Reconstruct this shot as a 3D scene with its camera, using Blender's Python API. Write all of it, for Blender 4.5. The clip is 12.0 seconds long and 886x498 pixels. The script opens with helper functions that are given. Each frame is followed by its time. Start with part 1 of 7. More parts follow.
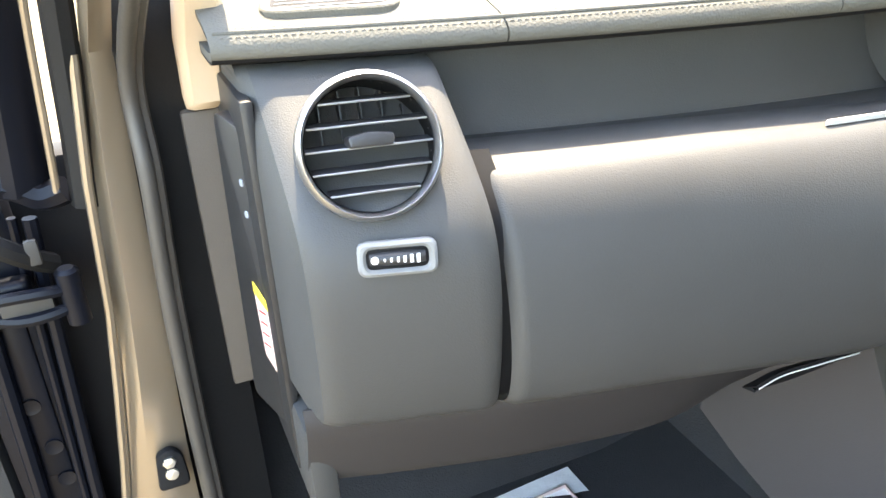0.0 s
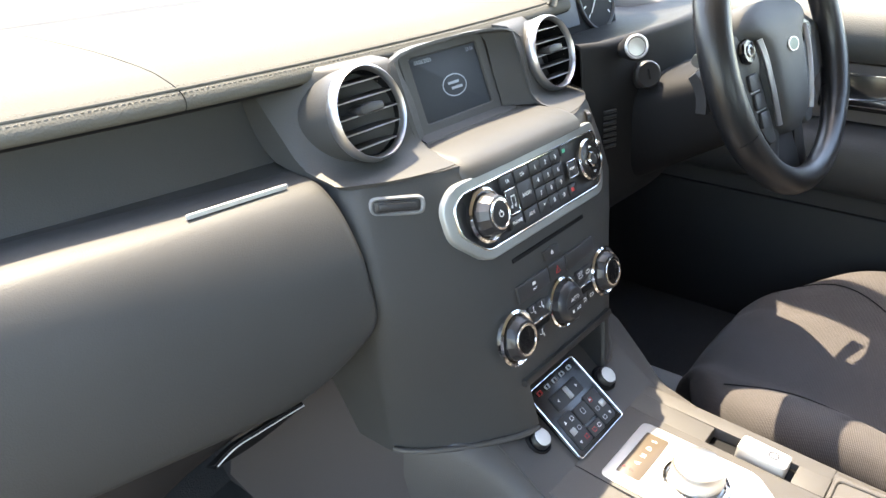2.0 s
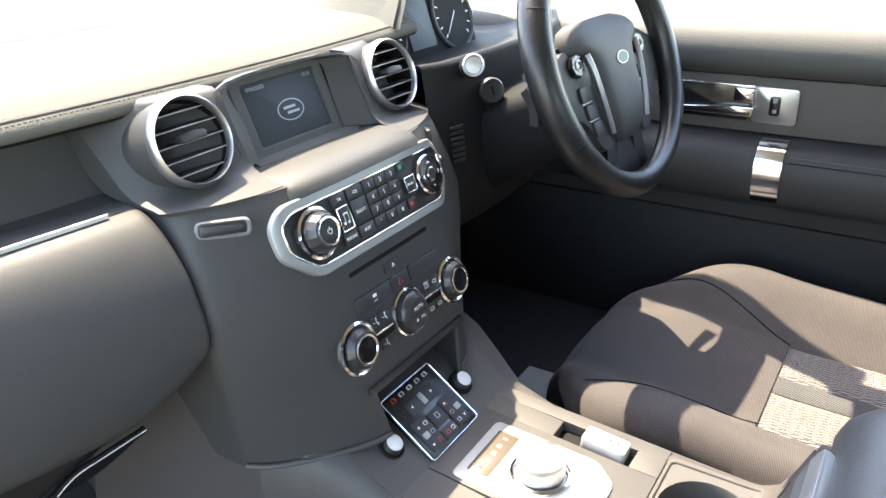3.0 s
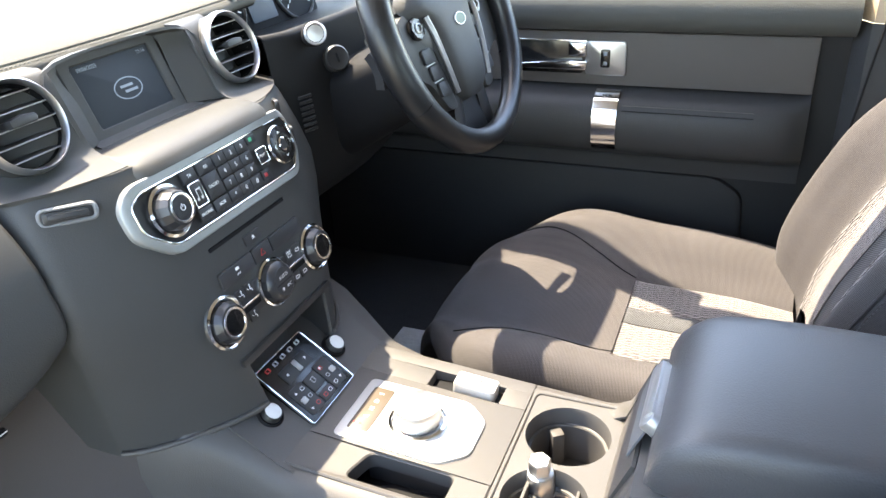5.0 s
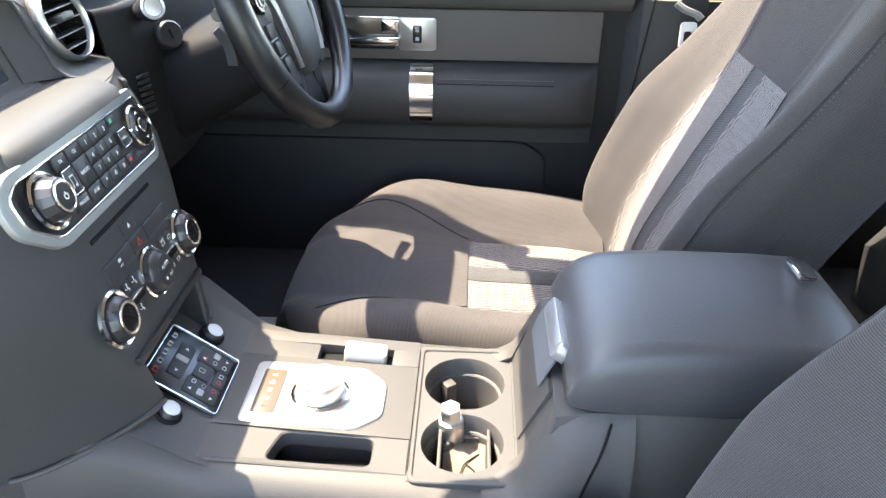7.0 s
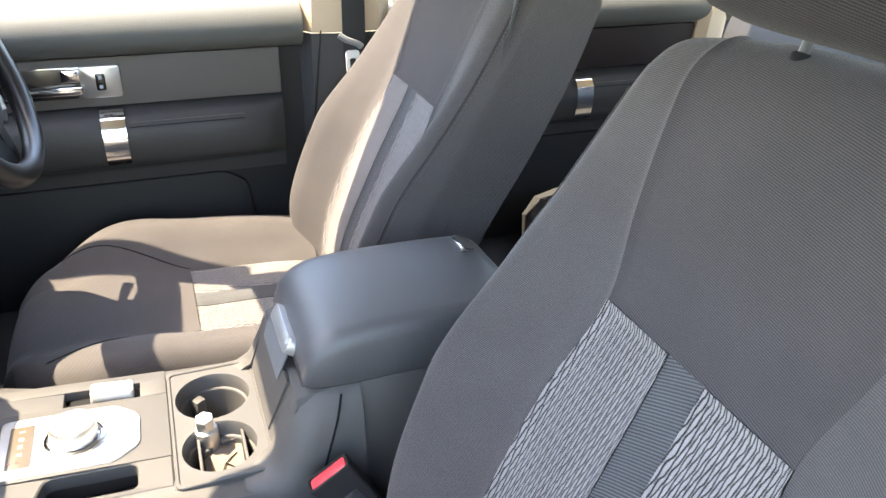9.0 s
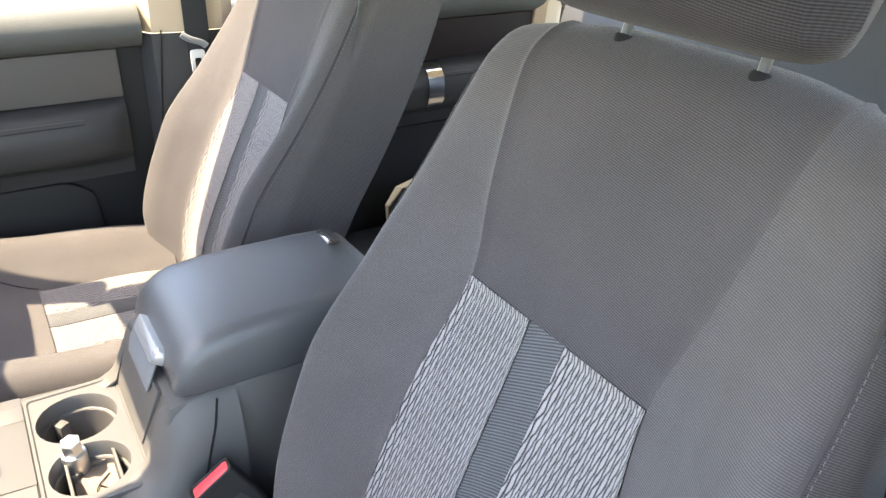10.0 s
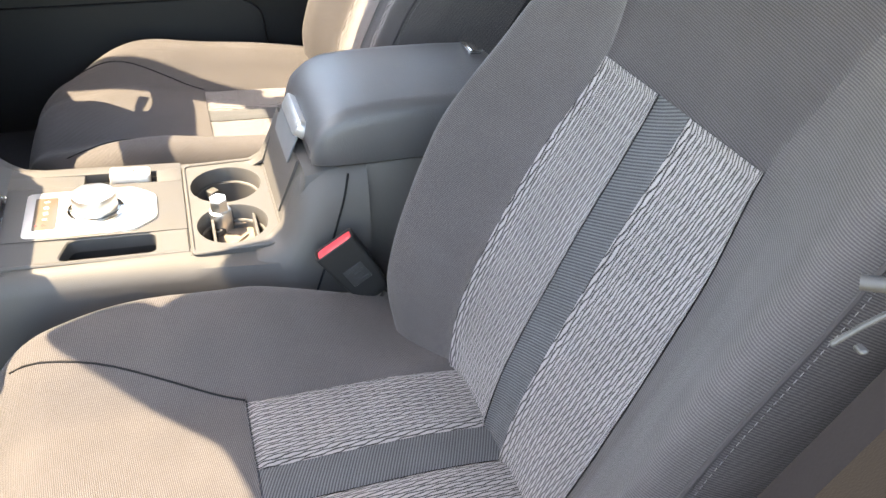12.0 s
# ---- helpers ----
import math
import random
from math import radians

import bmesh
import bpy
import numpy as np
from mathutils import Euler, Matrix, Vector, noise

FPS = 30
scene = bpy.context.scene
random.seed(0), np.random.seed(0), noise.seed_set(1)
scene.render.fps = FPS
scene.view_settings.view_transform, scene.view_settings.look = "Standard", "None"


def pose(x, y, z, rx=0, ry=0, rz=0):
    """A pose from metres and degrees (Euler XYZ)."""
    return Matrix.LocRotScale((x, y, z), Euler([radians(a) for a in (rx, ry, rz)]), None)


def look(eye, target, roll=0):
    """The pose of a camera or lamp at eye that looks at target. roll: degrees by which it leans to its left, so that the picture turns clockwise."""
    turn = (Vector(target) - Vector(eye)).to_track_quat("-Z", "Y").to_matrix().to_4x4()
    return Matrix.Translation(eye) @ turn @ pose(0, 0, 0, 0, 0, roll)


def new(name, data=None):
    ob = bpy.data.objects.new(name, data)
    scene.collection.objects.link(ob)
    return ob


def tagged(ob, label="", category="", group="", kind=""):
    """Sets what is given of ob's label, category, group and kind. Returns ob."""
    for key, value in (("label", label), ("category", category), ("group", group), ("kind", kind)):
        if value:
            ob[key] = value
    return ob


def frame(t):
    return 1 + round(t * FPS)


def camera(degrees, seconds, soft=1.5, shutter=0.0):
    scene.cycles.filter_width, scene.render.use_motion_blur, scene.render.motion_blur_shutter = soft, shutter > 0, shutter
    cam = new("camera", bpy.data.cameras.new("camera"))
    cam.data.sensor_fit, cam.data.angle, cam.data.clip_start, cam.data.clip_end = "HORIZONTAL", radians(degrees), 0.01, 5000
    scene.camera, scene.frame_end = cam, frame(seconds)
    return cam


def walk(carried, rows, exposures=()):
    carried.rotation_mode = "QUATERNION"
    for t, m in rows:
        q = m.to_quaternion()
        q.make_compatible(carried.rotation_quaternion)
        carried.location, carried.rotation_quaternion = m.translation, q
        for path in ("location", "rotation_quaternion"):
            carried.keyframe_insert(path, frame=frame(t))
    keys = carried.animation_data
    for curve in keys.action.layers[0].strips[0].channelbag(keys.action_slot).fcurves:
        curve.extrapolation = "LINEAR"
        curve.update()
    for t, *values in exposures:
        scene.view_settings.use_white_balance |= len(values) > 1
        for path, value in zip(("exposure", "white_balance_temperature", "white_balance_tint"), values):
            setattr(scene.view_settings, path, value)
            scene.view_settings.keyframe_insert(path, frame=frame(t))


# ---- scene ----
cam = camera(61.4, 12.0)
PATH = [
    (0, (-0.845, -0.357, 1.474), (-0.153, 1.284, 0.563), -2.3),
    (0.5, (-0.818, -0.357, 1.481), (0.15, 1.14, 0.574), -1.7),
    (1, (-0.783, -0.366, 1.481), (0.37, 0.988, 0.566), -1.3),
    (1.5, (-0.709, -0.417, 1.485), (0.579, 0.821, 0.585), -1.1),
    (2, (-0.649, -0.481, 1.526), (0.73, 0.669, 0.646), -1.6),
    (2.5, (-0.621, -0.537, 1.536), (0.827, 0.546, 0.682), -2.2),
    (3, (-0.612, -0.586, 1.536), (0.884, 0.435, 0.689), -2.6),
    (3.5, (-0.609, -0.616, 1.532), (0.923, 0.346, 0.68), -3.1),
    (5.5, (-0.643, -0.61, 1.534), (1.023, -0.051, 0.579), -2.6),
    (6, (-0.65, -0.522, 1.53), (1.057, -0.151, 0.556), -1.2),
    (6.5, (-0.66, -0.466, 1.527), (1.072, -0.269, 0.545), 0.0),
    (6.7, (-0.672, -0.46, 1.524), (1.068, -0.319, 0.546), 0.3),
    (8.3, (-0.843, -0.521, 1.572), (0.889, -0.826, 0.62), 1.3),
    (8.5, (-0.838, -0.515, 1.579), (0.877, -0.907, 0.628), 1.2),
    (9, (-0.852, -0.458, 1.606), (0.791, -1.11, 0.671), 1.5),
    (9.5, (-0.868, -0.447, 1.61), (0.68, -1.31, 0.684), 1.7),
    (10, (-0.872, -0.45, 1.608), (0.607, -1.416, 0.67), 2.0),
    (10.5, (-0.88, -0.434, 1.583), (0.572, -1.398, 0.601), 2.6),
    (11, (-0.902, -0.421, 1.561), (0.56, -1.303, 0.52), 3.3),
    (11.5, (-0.934, -0.434, 1.527), (0.558, -1.175, 0.422), 3.7),
    (12, (-0.956, -0.436, 1.503), (0.562, -1.016, 0.337), 3.4),
]
walk(cam, [(t, look(eye, target, roll)) for t, eye, target, roll in PATH], exposures=[(0.0, 4.45, 8200, 10), (1.0, 4.05, 8050, 10), (2.5, 3.8, 7800, 10), (6.5, 4.06, 7500, 10), (8.3, 3.96, 7750, 10), (9.0, 4.02, 7850, 10), (10.5, 4.28, 8300, 10), (12.0, 4.17, 8600, 10)])

# ---------------------------------------------------------------- light
SUN_DIR = Vector((0.17, 0.46, 1.0)).normalized()      # towards the sun: ahead of the car and to its right
world = bpy.data.worlds.new("sky")
scene.world = world
world.use_nodes = True
_nt = world.node_tree
_sky = _nt.nodes.new("ShaderNodeTexSky")
_sky.sky_type = "NISHITA"
_sky.sun_disc = False
_sky.sun_elevation = math.asin(SUN_DIR.z)
_sky.sun_rotation = math.atan2(SUN_DIR.x, SUN_DIR.y)
_nt.links.new(_sky.outputs[0], _nt.nodes["Background"].inputs[0])
_nt.nodes["Background"].inputs[1].default_value = 0.15
_sun = bpy.data.lights.new("sun", "SUN")
_sun.energy, _sun.angle, _sun.color = 1.8, radians(0.53), (1.0, 0.93, 0.80)
_so = new("sun", _sun)
_so.matrix_world = look(SUN_DIR * 20, (0, 0, 0))

# ---------------------------------------------------------------- helpers
def lin(r, g, b):
    return (r, g, b, 1.0)


def mat(name, col, rough=0.5, metal=0.0, bump=None, var=None, spec=0.5, coat=0.0, kind="noise", trans=0.0):
    """Principled material: bump = (cells per metre, strength), var = (scale, amount) of blotches in colour."""
    m = bpy.data.materials.new(name)
    m.use_nodes = True
    nt = m.node_tree
    b = nt.nodes["Principled BSDF"]
    b.inputs["Base Color"].default_value = lin(*col)
    b.inputs["Roughness"].default_value = rough
    b.inputs["Metallic"].default_value = metal
    b.inputs["Specular IOR Level"].default_value = spec
    b.inputs["Coat Weight"].default_value = coat
    b.inputs["Transmission Weight"].default_value = trans
    co = nt.nodes.new("ShaderNodeTexCoord")
    if var:
        n1 = nt.nodes.new("ShaderNodeTexNoise")
        n1.inputs["Scale"].default_value = var[0]
        n1.inputs["Detail"].default_value = 6
        nt.links.new(co.outputs["Object"], n1.inputs["Vector"])
        mx = nt.nodes.new("ShaderNodeMix")
        mx.data_type = "RGBA"
        k = var[1]
        mx.inputs["A"].default_value = lin(*[c * (1 - k) for c in col])
        mx.inputs["B"].default_value = lin(*[min(1, c * (1 + k)) for c in col])
        nt.links.new(n1.outputs["Fac"], mx.inputs["Factor"])
        nt.links.new(mx.outputs["Result"], b.inputs["Base Color"])
        mr = nt.nodes.new("ShaderNodeMapRange")
        mr.inputs["To Min"].default_value = max(0, rough - 0.08)
        mr.inputs["To Max"].default_value = min(1, rough + 0.08)
        nt.links.new(n1.outputs["Fac"], mr.inputs["Value"])
        nt.links.new(mr.outputs["Result"], b.inputs["Roughness"])
    if bump:
        bp = nt.nodes.new("ShaderNodeBump")
        bp.inputs["Strength"].default_value = bump[1]
        bp.inputs["Distance"].default_value = 0.4 / bump[0]
        if kind == "leather":
            tx = nt.nodes.new("ShaderNodeTexVoronoi")
            tx.feature = "SMOOTH_F1"
            out = tx.outputs["Distance"]
        else:
            tx = nt.nodes.new("ShaderNodeTexNoise")
            tx.inputs["Detail"].default_value = 4
            out = tx.outputs["Fac"]
        tx.inputs["Scale"].default_value = bump[0]
        nt.links.new(co.outputs["Object"], tx.inputs["Vector"])
        nt.links.new(out, bp.inputs["Height"])
        nt.links.new(bp.outputs["Normal"], b.inputs["Normal"])
    return m


def woven(name, dark, light, pitch, wobble, bump, rough=0.9, angle=0.0, sheen=0.08, stretch=1.0, weave=0.55):
    """Cloth laid out by its UV map in metres: ribs of one pitch, wavering along their length."""
    m = bpy.data.materials.new(name)
    m.use_nodes = True
    nt = m.node_tree
    L = nt.links.new
    b = nt.nodes["Principled BSDF"]
    b.inputs["Roughness"].default_value = rough
    b.inputs["Sheen Weight"].default_value = sheen
    b.inputs["Sheen Roughness"].default_value = 0.5
    b.inputs["Specular IOR Level"].default_value = 0.2
    co = nt.nodes.new("ShaderNodeTexCoord")
    mp = nt.nodes.new("ShaderNodeMapping")
    mp.inputs["Rotation"].default_value[2] = radians(angle)
    mp.inputs["Scale"].default_value[1] = stretch
    L(co.outputs["UV"], mp.inputs["Vector"])
    wv = nt.nodes.new("ShaderNodeTexWave")
    wv.wave_type, wv.bands_direction = "BANDS", "X"
    wv.inputs["Scale"].default_value = 0.314 / pitch
    wv.inputs["Distortion"].default_value = wobble
    wv.inputs["Detail"].default_value = 0.0
    wv.inputs["Detail Scale"].default_value = 1.2 if wobble > 1 else 1.0
    L(mp.outputs["Vector"], wv.inputs["Vector"])
    fine = nt.nodes.new("ShaderNodeTexNoise")
    fine.inputs["Scale"].default_value = 900
    fine.inputs["Detail"].default_value = 3
    L(co.outputs["UV"], fine.inputs["Vector"])
    big = nt.nodes.new("ShaderNodeTexNoise")
    big.inputs["Scale"].default_value = 9
    big.inputs["Detail"].default_value = 5
    L(co.outputs["UV"], big.inputs["Vector"])
    ramp = nt.nodes.new("ShaderNodeValToRGB")
    ramp.color_ramp.elements[0].position, ramp.color_ramp.elements[1].position = 0.12, 0.62
    ramp.color_ramp.elements[0].color = lin(*dark)
    ramp.color_ramp.elements[1].color = lin(*light)
    cross = nt.nodes.new("ShaderNodeTexWave")
    cross.wave_type, cross.bands_direction = "BANDS", "Y"
    cross.inputs["Scale"].default_value = 0.314 / (pitch * 1.25)
    cross.inputs["Distortion"].default_value = wobble
    cross.inputs["Detail"].default_value = 0.0
    L(mp.outputs["Vector"], cross.inputs["Vector"])
    dots = nt.nodes.new("ShaderNodeMath")
    dots.operation = "MULTIPLY_ADD"
    L(cross.outputs["Fac"], dots.inputs[0])
    dots.inputs[1].default_value, dots.inputs[2].default_value = weave, 1.0 - weave
    knot = nt.nodes.new("ShaderNodeMath")
    knot.operation = "MULTIPLY"
    L(wv.outputs["Fac"], knot.inputs[0])
    L(dots.outputs[0], knot.inputs[1])
    L(knot.outputs[0], ramp.inputs["Fac"])
    mx = nt.nodes.new("ShaderNodeMix")
    mx.data_type, mx.blend_type = "RGBA", "MULTIPLY"
    mx.inputs["Factor"].default_value = 1.0
    L(ramp.outputs["Color"], mx.inputs["A"])
    ad = nt.nodes.new("ShaderNodeMath")
    ad.operation = "MULTIPLY_ADD"
    L(big.outputs["Fac"], ad.inputs[0])
    ad.inputs[1].default_value, ad.inputs[2].default_value = 0.5, 0.5
    ad2 = nt.nodes.new("ShaderNodeMath")
    ad2.operation = "MULTIPLY_ADD"
    L(fine.outputs["Fac"], ad2.inputs[0])
    ad2.inputs[1].default_value = 0.5
    L(ad.outputs[0], ad2.inputs[2])
    L(ad2.outputs[0], mx.inputs["B"])
    L(mx.outputs["Result"], b.inputs["Base Color"])
    bp = nt.nodes.new("ShaderNodeBump")
    bp.inputs["Strength"].default_value = bump
    bp.inputs["Distance"].default_value = pitch * 0.35
    su = nt.nodes.new("ShaderNodeMath")
    su.operation = "MULTIPLY_ADD"
    L(fine.outputs["Fac"], su.inputs[0])
    su.inputs[1].default_value = 0.35
    L(knot.outputs[0], su.inputs[2])
    L(su.outputs[0], bp.inputs["Height"])
    L(bp.outputs["Normal"], b.inputs["Normal"])
    return m


def knit(name, dark, light, pitch, length):
    """Pale cloth crossed by dark wavering strokes that part and meet along the length; UV in metres."""
    m = bpy.data.materials.new(name)
    m.use_nodes = True
    nt = m.node_tree
    L = nt.links.new
    b = nt.nodes["Principled BSDF"]
    b.inputs["Roughness"].default_value = 0.9
    b.inputs["Sheen Weight"].default_value = 0.15
    b.inputs["Specular IOR Level"].default_value = 0.2
    co = nt.nodes.new("ShaderNodeTexCoord")

    def node(op, a, c=0.0, d=0.0):
        n = nt.nodes.new("ShaderNodeMath")
        n.operation = op
        for k, v in enumerate((a, c, d)):
            if isinstance(v, (int, float)):
                n.inputs[k].default_value = v
            else:
                L(v, n.inputs[k])
        return n.outputs[0]

    def noise(scale, detail):
        n = nt.nodes.new("ShaderNodeTexNoise")
        n.inputs["Scale"].default_value = scale
        n.inputs["Detail"].default_value = detail
        L(co.outputs["UV"], n.inputs["Vector"])
        return n.outputs["Fac"]

    sp = nt.nodes.new("ShaderNodeSeparateXYZ")
    L(co.outputs["UV"], sp.inputs[0])
    wob, fine, big = noise(75, 2), noise(900, 3), noise(9, 4)
    u = node("MULTIPLY_ADD", wob, pitch * 0.8, sp.outputs["X"])
    u = node("MULTIPLY_ADD", sp.outputs["Y"], 0.10, u)
    v = node("MULTIPLY_ADD", wob, length * 0.4, sp.outputs["Y"])
    su = node("SINE", node("MULTIPLY", u, math.pi / pitch))
    sv = node("SINE", node("MULTIPLY", v, 2 * math.pi / length))
    g = node("ABSOLUTE", node("MULTIPLY_ADD", sv, -0.40, su))
    g = node("MULTIPLY_ADD", node("SUBTRACT", fine, 0.5), 0.75, g)
    mr = nt.nodes.new("ShaderNodeMapRange")
    mr.interpolation_type = "SMOOTHSTEP"
    mr.inputs["From Min"].default_value, mr.inputs["From Max"].default_value = 0.26, 0.82
    L(g, mr.inputs["Value"])
    mx = nt.nodes.new("ShaderNodeMix")
    mx.data_type = "RGBA"
    mx.inputs["A"].default_value, mx.inputs["B"].default_value = lin(*dark), lin(*light)
    L(mr.outputs["Result"], mx.inputs["Factor"])
    mul = nt.nodes.new("ShaderNodeMix")
    mul.data_type, mul.blend_type = "RGBA", "MULTIPLY"
    mul.inputs["Factor"].default_value = 1.0
    L(mx.outputs["Result"], mul.inputs["A"])
    L(node("MULTIPLY_ADD", fine, 0.7, node("MULTIPLY_ADD", big, 0.4, 0.42)), mul.inputs["B"])
    L(mul.outputs["Result"], b.inputs["Base Color"])
    bp = nt.nodes.new("ShaderNodeBump")
    bp.inputs["Strength"].default_value = 0.9
    bp.inputs["Distance"].default_value = pitch * 0.4
    L(node("MULTIPLY_ADD", fine, 0.4, mr.outputs["Result"]), bp.inputs["Height"])
    L(bp.outputs["Normal"], b.inputs["Normal"])
    return m


M_PAD = mat("grained_dash_leather", (0.098, 0.095, 0.084), 0.9, bump=(560, 0.6), var=(14, 0.12), spec=0.06, kind="leather")
M_SHELL = mat("grained_grey_plastic", (0.0430, 0.0431, 0.0420), 0.56, bump=(900, 0.4), var=(10, 0.14), spec=0.35, kind="leather")
M_LOWER = mat("lower_grey_plastic", (0.060, 0.056, 0.053), 0.6, bump=(900, 0.35), var=(8, 0.14), kind="leather")
# Base kept darker than the shell for the weaker light under the glovebox.
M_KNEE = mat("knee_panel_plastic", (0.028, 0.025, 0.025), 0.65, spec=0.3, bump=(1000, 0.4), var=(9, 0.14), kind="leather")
M_BLACK = mat("satin_black_plastic", (0.018, 0.018, 0.019), 0.42, bump=(900, 0.15), var=(30, 0.15))
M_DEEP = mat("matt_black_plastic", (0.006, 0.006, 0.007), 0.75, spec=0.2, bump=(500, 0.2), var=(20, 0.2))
M_BUCKLE = mat("black_buckle_plastic", (0.013, 0.0125, 0.0125), 0.6, spec=0.25, bump=(900, 0.25), var=(30, 0.15))
M_KNOB = mat("dark_knob_plastic", (0.022, 0.022, 0.024), 0.34, var=(40, 0.1))
M_GLOSS = mat("gloss_black_plastic", (0.012, 0.012, 0.013), 0.22, var=(25, 0.1))
M_BTN = mat("soft_black_button", (0.024, 0.024, 0.026), 0.5, bump=(1200, 0.1), var=(60, 0.1))
M_SATIN = mat("satin_silver_paint", (0.45, 0.45, 0.445), 0.38, 0.7, bump=(1500, 0.05), var=(40, 0.05))
M_SURROUND = mat("grey_satin_paint", (0.27, 0.28, 0.275), 0.46, 0.55, bump=(1500, 0.06), var=(30, 0.05))
M_RING = mat("satin_grey_metal", (0.40, 0.40, 0.405), 0.33, 0.9, bump=(1500, 0.05), var=(40, 0.05))
# Metal with shade put into its base, for fittings the sun would whiten.
M_SHADEMETAL = mat("shade_dark_metal", (0.028, 0.027, 0.026), 0.6, 0.0, bump=(1200, 0.1), var=(60, 0.2))
# Lid base lightened to hold the sheen of sky through the windscreen.
M_LID = mat("sky_sheen_lid_leather", (0.062, 0.061, 0.0630), 0.46, bump=(600, 0.4), var=(10, 0.12), kind="leather")
# Car paint as it looks in shade: the darkness is in the base colour.
M_SHADEPAINT = mat("shaded_door_paint", (0.004, 0.005, 0.0085), 0.38, spec=0.16, var=(14, 0.25))
M_LEG = mat("dim_legend", (0.42, 0.42, 0.42), 0.5, var=(50, 0.04))
M_CHROME = mat("chrome", (0.82, 0.82, 0.82), 0.12, 1.0, var=(30, 0.04))
M_DIAL = mat("turned_metal", (0.72, 0.71, 0.69), 0.36, 1.0, bump=(2000, 0.08), var=(60, 0.06))
M_PLATE = mat("pale_silver_paint", (0.54, 0.535, 0.525), 0.42, 0.6, bump=(1500, 0.05), var=(40, 0.05))
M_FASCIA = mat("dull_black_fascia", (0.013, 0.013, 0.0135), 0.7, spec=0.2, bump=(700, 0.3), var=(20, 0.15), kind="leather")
M_RECESS = mat("blue_grey_recess_plastic", (0.115, 0.125, 0.135), 0.5, bump=(900, 0.08), var=(30, 0.06))
M_BRUSH = mat("bright_metal", (0.70, 0.69, 0.67), 0.38, 1.0, bump=(2000, 0.08), var=(60, 0.06))
M_WHITE = mat("white_legend", (0.78, 0.78, 0.76), 0.5, var=(50, 0.03))
M_PALE = mat("pale_grey_plastic", (0.60, 0.60, 0.59), 0.4, bump=(900, 0.06), var=(30, 0.05))
M_PLASTIC = mat("blue_grey_plastic", (0.165, 0.168, 0.17), 0.45, bump=(900, 0.08), var=(30, 0.06))
M_RED = mat("red_plastic", (0.80, 0.055, 0.07), 0.4, bump=(700, 0.06), var=(60, 0.1))
M_GREEN = mat("green_legend", (0.04, 0.42, 0.22), 0.5, var=(50, 0.05))
M_BADGE = mat("dark_green_enamel", (0.05, 0.10, 0.075), 0.5, var=(50, 0.05))
M_PRED = mat("red_legend", (0.55, 0.03, 0.03), 0.5, var=(50, 0.05))
M_CARPET = mat("charcoal_carpet", (0.020, 0.020, 0.022), 0.95, bump=(380, 1.0), var=(40, 0.35))
M_SIDECARPET = mat("brown_grey_side_lining", (0.047, 0.040, 0.039), 0.8, bump=(700, 0.4), var=(12, 0.15))
M_KICK = mat("brown_grey_kick_lining", (0.085, 0.070, 0.058), 0.8, bump=(700, 0.4), var=(12, 0.15))
M_HEAD = mat("pale_headliner_cloth", (0.52, 0.49, 0.43), 0.95, bump=(500, 0.5), var=(15, 0.06))
M_PILLAR = mat("beige_pillar_plastic", (0.47, 0.355, 0.25), 0.6, bump=(700, 0.25), var=(10, 0.06))
# Warm base holds the gold that dark paint reflects from the sunlit field.
M_PAINT = mat("metallic_car_paint", (0.23, 0.18, 0.128), 0.34, 0.5, coat=1.0, var=(6, 0.12))
M_RUBBER = mat("black_rubber", (0.009, 0.009, 0.0095), 0.6, spec=0.2, bump=(300, 0.2), var=(20, 0.2))
M_GREYRUB = mat("grey_rubber_seal", (0.042, 0.038, 0.034), 0.5, bump=(300, 0.2), var=(20, 0.2))
M_DOORTRIM = mat("soft_door_leather", (0.030, 0.030, 0.031), 0.55, spec=0.35, bump=(450, 0.35), var=(10, 0.15), kind="leather")
M_POCKET = mat("dark_door_pocket_plastic", (0.015, 0.015, 0.0155), 0.65, spec=0.25, bump=(700, 0.35), var=(10, 0.15), kind="leather")
M_SILL = mat("soft_grey_door_top", (0.070, 0.071, 0.067), 0.65, spec=0.3, bump=(520, 0.4), var=(10, 0.12), kind="leather")
M_DOORINSERT = mat("brown_grey_door_insert", (0.075, 0.066, 0.060), 0.7, bump=(600, 0.4), var=(9, 0.12))
M_LEATHER = mat("black_wheel_leather", (0.010, 0.010, 0.011), 0.34, bump=(600, 0.25), var=(30, 0.2), kind="leather")
M_PAPER = mat("white_paper", (0.80, 0.79, 0.77), 0.85, bump=(60, 0.25), var=(5, 0.04))
# White paper; the footwell's shade is put into its grey base.
M_SHADEPAPER = mat("shaded_protective_paper", (0.36, 0.36, 0.36), 0.85, bump=(40, 0.4), var=(5, 0.08))
M_CARD = mat("brown_divider_plastic", (0.16, 0.12, 0.09), 0.7, bump=(300, 0.4), var=(20, 0.15))
# Tan base stands in for sunlight caught in the dark translucent strip.
M_GEARDISP = mat("sunlit_gear_display", (0.085, 0.066, 0.048), 0.35, var=(30, 0.1))
M_YELLOW = mat("yellow_print", (0.75, 0.55, 0.05), 0.6, var=(40, 0.05))
M_PINK = mat("pale_pink_sticker", (0.55, 0.41, 0.37), 0.6, var=(60, 0.12))
M_THREAD = mat("grey_thread", (0.095, 0.090, 0.080), 0.8, bump=(3000, 0.3), var=(200, 0.2))
M_STITCH = mat("pale_seat_thread", (0.13, 0.125, 0.12), 0.8, bump=(3000, 0.3), var=(200, 0.2))
M_SCREEN = mat("dark_display_glass", (0.026, 0.032, 0.040), 0.5, spec=0.2, var=(8, 0.15))
